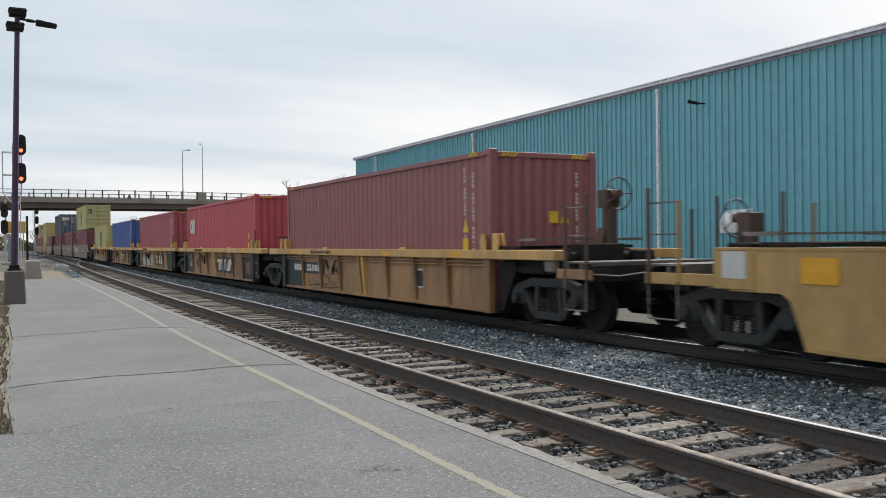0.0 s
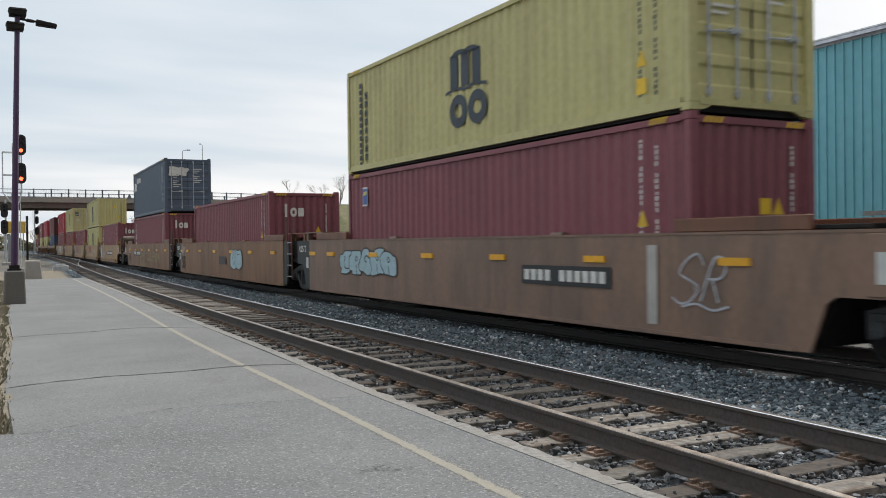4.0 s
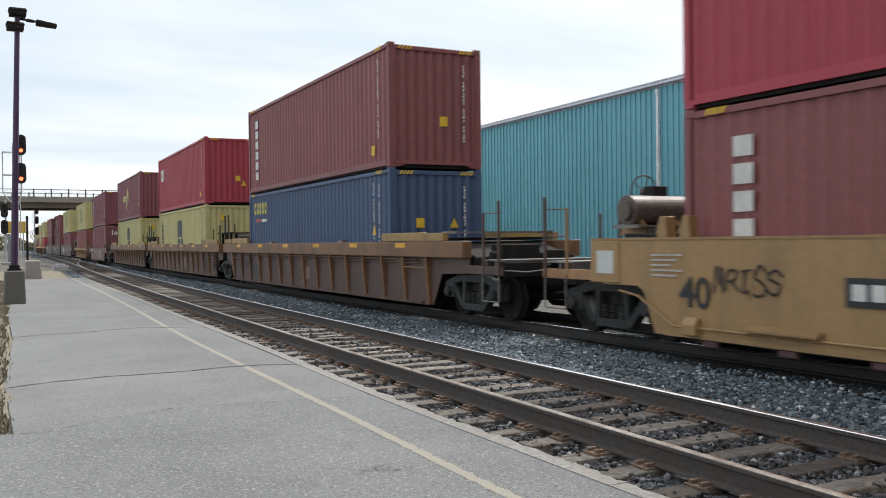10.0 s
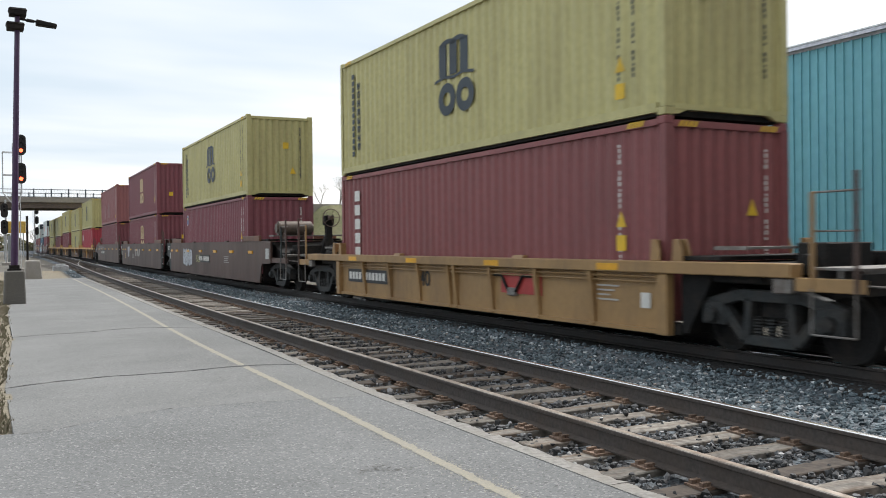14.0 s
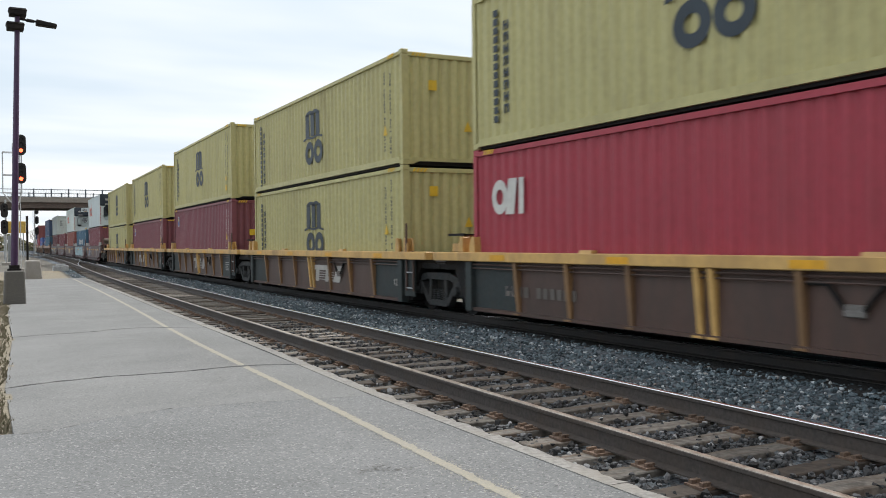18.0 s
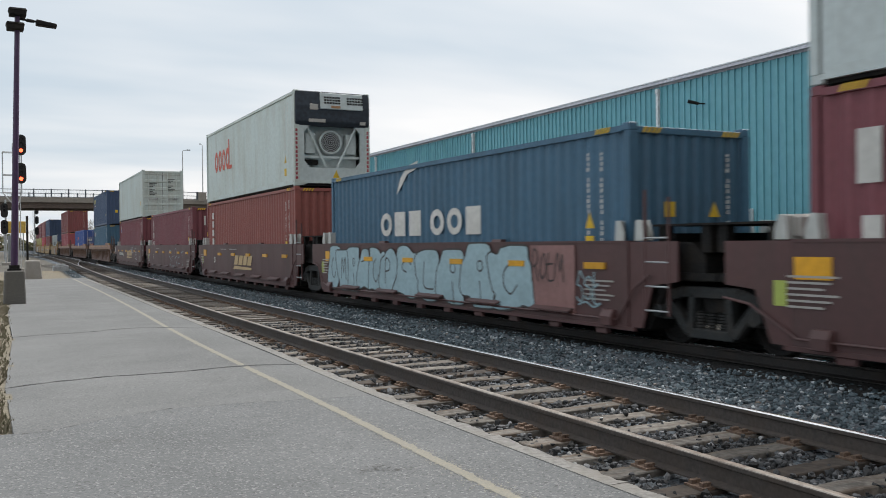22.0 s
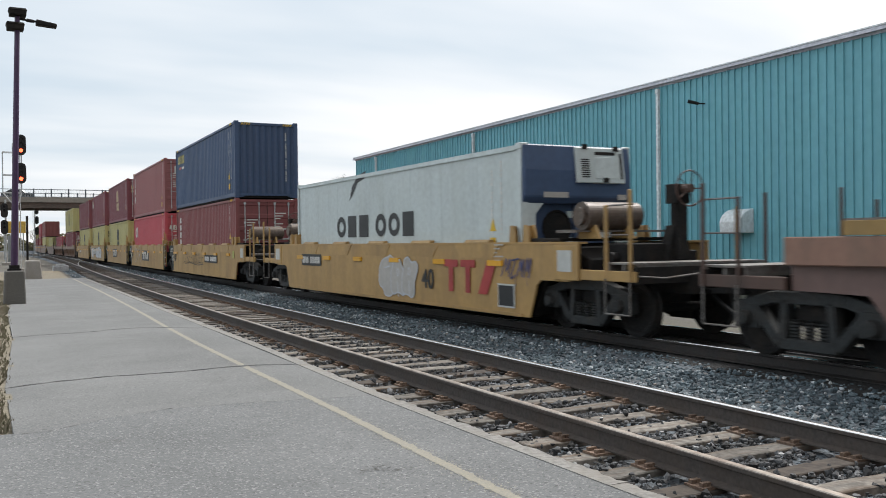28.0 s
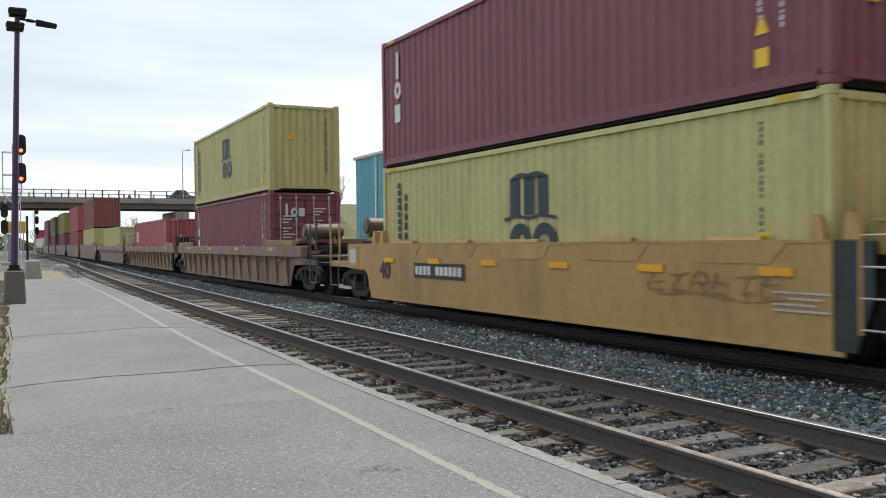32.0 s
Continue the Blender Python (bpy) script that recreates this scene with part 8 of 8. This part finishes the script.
            mark(t, "graffiti", f"{w}{h}arrow", lambda g: (g.prism([(0, h * 0.5), (w * 0.35, h), (w * 0.42, h * 0.72), (w, h * 0.86), (w * 0.8, h * 0.5), (w, h * 0.2), (w * 0.45, h * 0.32), (w * 0.4, 0)], "z", 0, 0.003),), mat, m, "pale brushed arrow mark")
        elif kind == "lines":
            mark(t, "stencil_block", f"{rest}", lambda g: [sheet(g, 0, rest[0] - 0.1 * (i % 3), 0.07 * (rest[1] - i), 0.07 * (rest[1] - i) + 0.026) for i in range(rest[1])], STENCIL_GREY, m, "small stencilled lines")
        elif kind == "patch":
            w, h, mat = rest
            mark(t, "patch", f"{w}{h}", lambda g: sheet(g, 0, w, 0, h), mat, m, "painted patch")
    return t

# ---- the train ----
HI, LO = 2.896, 2.591
W, D, R_ = "wall", "door", "reefer"
# distance of the box's near end at the start, car style, (near end free, far end free), lower box, upper box, marks on the car
TRAIN = [
    (-5.83, "K", (1, 1), None, None, [("patch", 6.6, 0.95, 0.5, 0.3, REFLECT), ("patch", 5.2, 0.95, 0.3, 0.25, STENCIL_DARK)]),
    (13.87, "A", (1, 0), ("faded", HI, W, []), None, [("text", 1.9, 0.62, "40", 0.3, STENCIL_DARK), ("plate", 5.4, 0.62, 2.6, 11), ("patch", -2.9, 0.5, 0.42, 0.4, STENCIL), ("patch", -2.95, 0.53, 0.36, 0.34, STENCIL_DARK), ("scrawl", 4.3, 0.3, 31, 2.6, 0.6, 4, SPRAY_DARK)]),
    (29.8, "A", (0, 0), ("rose", HI, W, ["a_row"]), None, [("text", 5.38, 0.5, "125-T", 0.2, STENCIL), ("scrawl", 5.6, 0.72, 201, 0.95, 0.3, 4, STENCIL_GREY), ("text", 3.9, 0.5, "40", 0.42, STENCIL_DARK), ("striped", -0.1, 0.36), ("scrawl", -3.1, 0.3, 5, 1.9, 0.6, 4, SPRAY_DARK), ("patch", -4.95, 0.4, 0.6, 0.42, RUSTY)]),
    (45.6, "A", (0, 0), ("dullred", HI, W, ["c_row"]), None, [("text", 5.38, 0.5, "125-T", 0.2, STENCIL), ("blobs", 4.3, 0.3, 12, 3.6, 0.55, 4, STENCIL_GREY, SPRAY_WHITE), ("striped", -0.3, 0.36)]),
    (61.46, "A", (0, 0), ("blue", HI, W, []), None, [("text", 5.38, 0.5, "125-T", 0.2, STENCIL), ("text", 3.9, 0.5, "40", 0.42, STENCIL_DARK), ("striped", 0.7, 0.36), ("patch", -4.95, 0.4, 0.6, 0.42, RUSTY)]),
    (77.3, "A", (0, 1), ("yellow", HI, W, ["star_box"]), None, [("plate", 4.45, 0.22, 2.85, 11), ("blobs", 5.3, 0.3, 14, 0.6, 0.6, 1, STENCIL_GREY, SPRAY_WHITE), ("blobs", 4.3, 0.55, 41, 0.8, 0.36, 1, STENCIL_GREY, STENCIL_GREY), ("blobs", 2.75, 0.5, 42, 0.9, 0.5, 1, STENCIL_GREY, SPRAY_WHITE), ("arrow", -0.3, 0.3, 1.1, 0.55, STENCIL_GREY), ("arrow", -1.75, 0.3, 0.95, 0.55, STENCIL_GREY), ("patch", -4.95, 0.4, 0.6, 0.42, RUSTY)]),
    (98.98, "B1", (1, 0), ("maroon", HI, W, ["c_row"]), ("yellow", LO, D, ["star_box"]), [("blobs", 6.2, 0.7, 21, 3.2, 0.6, 5, SPRAY_BLUE, SPRAY_DARK), ("plate", -2.2, 0.75, 2.4, 11), ("patch", -5.4, 0.3, 0.2, 1.1, STENCIL_GREY), ("scrawl", -6.0, 0.6, 23, 0.9, 0.7, 2, SPRAY_WHITE)]),
    (118.3, "B", (0, 0), ("maroon", HI, W, ["b_row_end"]), None, [("text", 8.4, 0.38, "53", 0.62, STENCIL_DARK), ("scrawl", 8.3, 0.95, 203, 0.9, 0.45, 3, SPRAY_WHITE), ("patch", 0.6, 0.7, 1.2, 0.3, STENCIL_DARK), ("blobs", -1.5, 0.5, 22, 1.4, 0.8, 2, SPRAY_BLUE, SPRAY_DARK)]),
    (138.34, "B", (0, 1), ("maroon", HI, W, ["b_row"]), ("slate", HI, D, ["g_row"]), [("text", 7.6, 0.45, "53", 0.55, STENCIL_DARK), ("scrawl", 7.4, 1.0, 24, 0.7, 0.5, 2, SPRAY_WHITE), ("plate", 5.0, 0.82, 2.9, 11), ("scrawl", 2.2, 0.3, 25, 2.2, 0.95, 4, SPRAY_GREEN), ("scrawl", -0.3, 0.6, 26, 2.0, 0.7, 4, SPRAY_GREEN), ("scrawl", -2.6, 0.5, 27, 2.6, 0.6, 4, SPRAY_GREEN)]),
    (159.9, "C", (1, 0), ("maroon", HI, W, ["b_row"]), None, [("text", 6.4, 0.62, "40", 0.42, STENCIL_DARK), ("blobs", 5.7, 0.45, 51, 1.1, 0.85, 3, SPRAY_WHITE, MARK_RED), ("scrawl", 4.9, 0.6, 52, 0.9, 0.75, 2, SPRAY_DARK), ("text", 1.1, 0.7, "A", 0.28, STENCIL_DARK), ("plate", 0.1, 0.72, 3.3, 11), ("lines", 3.3, 0.6, 1.2, 3)]),
    (175.57, "C", (0, 0), ("yellow", HI, W, ["star_box"]), ("yellow", LO, W, ["star_box"]), [("text", 6.14, 0.62, "40", 0.42, STENCIL_DARK), ("red3", 2.6, 0.75), ("scrawl", 0.7, 0.8, 53, 1.0, 0.5, 3, MARK_RED), ("lines", -2.6, 0.7, 1.4, 5), ("text", 0.0, 0.72, "C", 0.28, STENCIL_DARK)]),
    (190.88, "C", (0, 0), ("maroon", HI, W, ["c_row"]), None, [("text", 6.14, 0.62, "40", 0.42, STENCIL_DARK), ("blobs", 5.45, 0.38, 54, 2.85, 1.1, 4, MARK_ROSE, SPRAY_BLUE), ("red3", 2.4, 0.72), ("scrawl", 0.5, 0.6, 55, 2.0, 0.7, 5, SPRAY_DARK), ("scrawl", -1.9, 0.75, 56, 1.0, 0.5, 3, SPRAY_DARK), ("lines", -3.4, 0.8, 1.3, 5), ("scrawl", -5.0, 0.3, 57, 0.9, 0.5, 2, MARK_RED)]),
    (206.43, "C", (0, 0), ("brownred", HI, W, []), ("yellow", HI, D, ["star_box"]), [("text", 6.14, 0.62, "40", 0.42, STENCIL_DARK), ("red3", 3.55, 0.66), ("lines", 1.0, 0.6, 1.3, 3), ("text", -1.6, 0.7, "C", 0.28, STENCIL_DARK), ("scrawl", -2.4, 0.7, 58, 0.9, 0.5, 2, MARK_RED)]),
    (221.95, "C", (0, 1), ("brownred", HI, W, ["wedge"]), ("red", HI, D, ["a_row"]), [("text", 6.05, 0.58, "40", 0.42, STENCIL_DARK), ("scrawl", 5.45, 0.75, 60, 1.1, 0.4, 5, SPRAY_DARK), ("lines", 6.6, 0.9, 0.6, 5), ("plate", 3.5, 0.72, 2.8, 11), ("blobs", 0.6, 0.55, 61, 2.9, 0.85, 4, STENCIL_GREY, SPRAY_WHITE), ("lines", -3.2, 0.6, 1.3, 5)]),
    (243.6, "D", (1, 0), ("navy", HI, W, ["d_row"]), ("brownred", HI, W, ["wedge"]), [("patch", 0.2, 0.45, 0.7, 0.35, BROWN_GREY), ("patch", 6.0, 0.4, 1.2, 0.4, STENCIL_DARK)]),
    (263.2, "D", (0, 0), ("yellow", HI, W, ["star_box"]), ("red", HI, W, ["a_row"]), [("text", 4.2, 0.5, "53", 0.3, STENCIL_GREY), ("patch", -1.1, 0.4, 0.6, 0.5, BROWN_GREY), ("patch", -5.6, 0.45, 0.8, 0.5, STENCIL_DARK)]),
    (282.66, "D", (0, 1), ("yellow", HI, W, ["star_box"]), ("maroon", HI, W, ["f_row"]), [("text", 4.2, 0.5, "53", 0.3, STENCIL_GREY), ("patch", -6.0, 0.45, 0.8, 0.5, STENCIL_DARK), ("patch", -7.4, 0.4, 0.2, 0.3, LABEL_GREEN)]),
    (304.52, "E", (1, 1), ("maroon", HI, W, ["b_row"]), ("maroon", HI, W, ["wedge"]), [("plate", 5.9, 0.92, 1.5, 11), ("text", 2.7, 1.0, "I", 0.16, STENCIL), ("patch", 1.4, 0.85, 0.9, 0.16, STENCIL), ("scrawl", 1.4, 0.6, 70, 0.9, 0.35, 3, SPRAY_WHITE), ("blobs", -1.2, 0.45, 71, 2.6, 0.5, 4, BROWN_GREY, SPRAY_WHITE), ("patch", -5.9, 0.6, 0.5, 0.3, STENCIL_DARK)]),
    (324.26, "F", (1, 1), ("brownred", HI, W, ["wedge"]), ("yellow", HI, W, ["star_box"]), [("plate", 5.6, 0.5, 2.4, 11), ("text", 1.5, 0.55, "40", 0.34, STENCIL_DARK), ("patch", -1.8, 0.55, 1.3, 0.35, MARK_RED), ("lines", -4.6, 0.5, 0.5, 4), ("patch", -5.6, 0.5, 0.2, 0.22, STENCIL)]),
    (345.84, "B2", (1, 0), ("maroon", HI, W, ["c_row"]), ("yellow", HI, W, ["star_box"]), [("blobs", 5.3, 0.5, 80, 2.0, 0.85, 4, SPRAY_WHITE, SPRAY_DARK), ("plate", 1.8, 0.72, 2.2, 11), ("scrawl", 2.4, 0.75, 81, 0.9, 0.3, 3, SPRAY_GREEN), ("lines", -3.0, 0.7, 0.8, 4)]),
    (365.73, "B2", (0, 0), ("maroon", HI, W, ["e_row"]), ("maroon", HI, W, ["e_row"]), [("striped", 2.4, 0.7), ("text", 7.2, 0.6, "53", 0.36, MARK_CREAM), ("lines", 3.4, 0.6, 0.9, 4), ("blobs", 5.6, 0.75, 82, 0.7, 0.7, 1, SPRAY_WHITE, SPRAY_WHITE)]),
    (385.3, "B2", (0, 1), ("maroon", HI, W, []), ("faded", HI, W, ["dark"]), [("text", 7.4, 0.55, "53", 0.3, STENCIL_GREY), ("plate", 4.9, 0.75, 2.9, 11), ("text", 1.6, 0.7, "E", 0.26, STENCIL_GREY), ("scrawl", 0.4, 0.5, 83, 1.4, 0.75, 3, SPRAY_DARK), ("scrawl", -2.4, 0.4, 84, 2.6, 0.8, 4, SPRAY_DARK), ("scrawl", 6.6, 1.05, 85, 4.5, 0.35, 8, SPRAY_WHITE)]),
    (406.95, "A2", (1, 0), ("red", HI, W, ["a_row"]), ("yellow", HI, W, ["star_box"]), [("plate", 5.0, 0.42, 2.3, 11), ("text", 4.9, 0.5, "40", 0.3, STENCIL_DARK)]),
    (422.24, "A2", (0, 0), ("yellow", HI, W, ["star_box"]), ("yellow", LO, W, ["star_box"]), [("striped", 0.2, 0.34), ("text", -5.6, 0.5, "125-T", 0.16, STENCIL_GREY)]),
    (437.75, "A2", (0, 0), ("maroon", HI, W, ["c_row"]), ("yellow", HI, W, ["star_box"]), [("striped", 1.3, 0.34), ("lines", -5.1, 0.4, 0.6, 5)]),
    (453.4, "A2", (0, 0), ("maroon", LO, W, ["c_row"]), ("yellow", HI, W, ["star_box"]), [("striped", 3.4, 0.34), ("lines", -5.1, 0.4, 0.6, 5)]),
    (468.96, "A2", (0, 1), ("yellow", LO, W, ["star_box"]), ("yellow", HI, W, ["star_box"]), [("plate", 5.4, 0.4, 2.3, 11), ("patch", -3.6, 0.4, 0.6, 0.5, RUSTY)]),
    (488.6, "G", (1, 0), ("maroon", HI, W, ["block_pair"]), ("white", HI, R_, ["round_row"]), [("lines", 6.3, 0.6, 0.7, 6), ("scrawl", 4.6, 0.45, 90, 1.2, 0.5, 4, SPRAY_WHITE), ("blobs", 3.7, 0.55, 91, 1.5, 0.8, 3, PAINT["navy"], SPRAY_WHITE), ("scrawl", 1.8, 0.5, 92, 1.0, 0.8, 3, SPRAY_WHITE), ("slant4", 0.8, 0.7, BROWN), ("scrawl", -3.3, 0.4, 93, 1.6, 0.85, 3, SPRAY_WHITE)]),
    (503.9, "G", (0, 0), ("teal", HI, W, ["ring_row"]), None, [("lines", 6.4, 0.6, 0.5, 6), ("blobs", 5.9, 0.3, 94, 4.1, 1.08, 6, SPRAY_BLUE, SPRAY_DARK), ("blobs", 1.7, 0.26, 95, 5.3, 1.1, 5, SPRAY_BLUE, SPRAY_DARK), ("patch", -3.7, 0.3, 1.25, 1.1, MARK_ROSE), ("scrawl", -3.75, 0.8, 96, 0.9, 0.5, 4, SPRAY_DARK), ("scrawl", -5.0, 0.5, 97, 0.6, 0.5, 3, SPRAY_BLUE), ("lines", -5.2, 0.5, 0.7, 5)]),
    (519.23, "G", (0, 0), ("orange", HI, W, ["wedge"]), ("grey", HI, R_, ["round_row"]), [("lines", 6.7, 0.6, 0.6, 6), ("text", 4.2, 0.75, "D", 0.24, STENCIL), ("slant4", 0.9, 0.72, MARK_CREAM), ("lines", 1.6, 1.2, 1.1, 1), ("lines", 3.0, 1.2, 0.9, 1)]),
    (534.72, "G", (0, 0), ("maroon", HI, W, ["b_row"]), None, [("lines", 6.5, 0.5, 0.9, 6), ("text", 4.5, 0.72, "E", 0.24, STENCIL), ("scrawl", -0.6, 0.4, 98, 4.2, 0.85, 5, SPRAY_BLUE), ("lines", 3.4, 1.2, 1.0, 1), ("lines", -5.4, 0.4, 0.7, 5)]),
    (550.25, "G", (0, 1), ("maroon", HI, W, ["c_row"]), ("grey", HI, D, []), [("plate", 5.0, 0.72, 2.2, 11), ("text", 2.6, 0.7, "A", 0.24, STENCIL), ("slant4", 0.6, 0.78, MARK_CREAM), ("scrawl", -1.4, 1.0, 99, 1.3, 0.35, 4, SPRAY_WHITE), ("scrawl", -3.3, 0.6, 100, 1.3, 0.75, 3, SPRAY_WHITE), ("lines", -5.4, 0.4, 0.6, 5)]),
    (571.74, "D2", (1, 1), ("teal", HI, W, ["d_row_white"]), ("navy", HI, W, ["d_row"]), [("text", -2.8, 0.5, "53", 0.4, STENCIL_DARK), ("patch", -5.4, 0.4, 0.6, 0.5, BROWN_GREY)]),
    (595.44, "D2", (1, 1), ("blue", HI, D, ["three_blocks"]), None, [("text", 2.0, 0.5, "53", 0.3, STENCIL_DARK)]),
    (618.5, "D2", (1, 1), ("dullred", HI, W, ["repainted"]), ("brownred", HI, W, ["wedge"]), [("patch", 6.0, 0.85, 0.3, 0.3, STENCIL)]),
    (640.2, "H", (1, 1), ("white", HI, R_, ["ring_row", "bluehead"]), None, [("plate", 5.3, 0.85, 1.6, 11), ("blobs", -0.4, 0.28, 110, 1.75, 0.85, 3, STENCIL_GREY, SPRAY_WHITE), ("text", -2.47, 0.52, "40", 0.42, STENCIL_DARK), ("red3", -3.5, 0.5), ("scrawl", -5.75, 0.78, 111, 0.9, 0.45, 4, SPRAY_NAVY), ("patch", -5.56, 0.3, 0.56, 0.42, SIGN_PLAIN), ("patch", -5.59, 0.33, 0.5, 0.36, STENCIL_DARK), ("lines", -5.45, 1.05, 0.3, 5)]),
    (659.92, "H", (1, 0), ("brownred", HI, D, ["wedge"]), ("navy", HI, W, ["d_row"]), [("text", 6.0, 0.68, "40", 0.42, STENCIL_DARK), ("scrawl", 3.6, 0.62, 112, 4.6, 0.5, 10, SPRAY_DARK), ("plate", -1.2, 0.72, 2.4, 11), ("patch", -6.2, 0.95, 0.22, 0.28, LABEL_GREEN)]),
    (675.5, "H", (0, 0), ("rose", HI, D, ["a_row"]), ("faded", HI, D, ["b_row"]), [("text", 6.0, 0.66, "40", 0.42, STENCIL_DARK), ("scrawl", 4.6, 0.4, 113, 2.6, 0.95, 3, SPRAY_WHITE), ("scrawl", 4.4, 0.5, 213, 2.2, 0.8, 3, SPRAY_DARK), ("striped", 1.5, 0.55), ("scrawl", -1.4, 0.55, 114, 2.8, 0.5, 6, TAN_DIRTY)]),
    (691.13, "H", (0, 0), ("yellow", HI, W, ["star_box"]), ("maroon", HI, D, ["e_row"]), [("text", 6.0, 0.66, "40", 0.42, STENCIL_DARK), ("striped", 2.0, 0.6), ("scrawl", 5.2, 0.55, 115, 2.8, 0.5, 7, TAN_DIRTY), ("scrawl", -0.6, 0.6, 116, 3.4, 0.5, 7, TAN_DIRTY)]),
    (706.85, "H", (0, 0), ("yellow", HI, D, ["star_box"]), ("maroon", HI, W, ["small_square"]), [("blobs", 5.2, 0.35, 117, 1.9, 0.95, 3, SPRAY_WHITE, SPRAY_DARK), ("striped", 2.9, 0.62), ("blobs", 0.9, 0.35, 118, 5.0, 0.95, 6, SPRAY_WHITE, SPRAY_DARK)]),
    (722.38, "H", (0, 1), ("yellow", HI, W, ["star_box"]), ("maroon", HI, W, ["b_row"]), [("text", 6.0, 0.66, "40", 0.42, STENCIL_DARK), ("plate", 4.2, 0.72, 2.2, 11), ("scrawl", -3.2, 0.75, 119, 2.4, 0.3, 6, TAN_DIRTY), ("lines", -5.4, 0.55, 0.8, 4)]),
    (743.8, "D3", (1, 0), ("maroon", HI, D, ["b_row"]), ("yellow", HI, W, ["star_box"]), []),
    (763.6, "D3", (0, 1), ("dullred", LO, W, ["a_row"]), None, []),
    (784.6, "D3", (1, 1), ("yellow", LO, D, ["star_box"]), None, []),
    (806.0, "B1", (1, 0), ("yellow", HI, W, ["star_box"]), ("brownred", HI, W, []), []),
    (825.5, "B1", (0, 1), ("orange", HI, W, []), ("dullred", HI, W, []), []),
    (847.0, "B1", (1, 0), ("maroon", HI, W, []), ("olive", HI, W, []), []),
    (866.5, "B1", (0, 0), ("brownred", HI, W, []), ("olive", HI, W, []), []),
    (886.0, "B1", (0, 1), ("maroon", HI, W, []), ("maroon", HI, W, []), []),
    (907.5, "A2", (1, 0), ("white", HI, W, []), None, []),
    (923.1, "A2", (0, 0), ("white", HI, W, []), None, []),
    (938.7, "A2", (0, 0), ("white", HI, W, []), None, []),
    (954.3, "A2", (0, 1), ("grey", HI, W, []), None, []),
    (976.0, "A2", (1, 0), ("brownred", HI, W, []), None, []),
    (991.6, "A2", (0, 1), ("maroon", HI, W, []), ("red", HI, W, []), []),
]
MOVERS = []
for n, (u, style, ends, low, high, decals) in enumerate(TRAIN):
    mid = u + CL / 2
    MOVERS.append((well_car(style, ends, decals, 100 + n, u > 780), mid, 0.0))
    z = 0.315
    if low:
        MOVERS.append((container(*low, 0, u > 780), mid, z))
        z += low[1] + 0.008
        if high:
            MOVERS.append((container(*high, 1, u > 780), mid, z))


def motions():
    """The train rolls along the main track."""
    for ob, mid, z in MOVERS:
        rows = []
        for t in range(33):
            y = mid - travelled(t)
            if t in (0, 32) or -70 < y < 420:
                rows.append((t, on_track(main_x, y, z)))
        walk(ob, rows)
    for ob, when, at in BRIDGE_CARS:
        rows = []
        for t in sorted({0, 32, when - 3, when - 1, when, when + 1, when + 3}):
            if 0 <= t <= 32:
                x = at + 12.0 * (t - when)
                rows.append((t, pose(x, BRY + 2.6, deck_z(min(x, 52)) + 0.012)))
        walk(ob, rows)


motions()
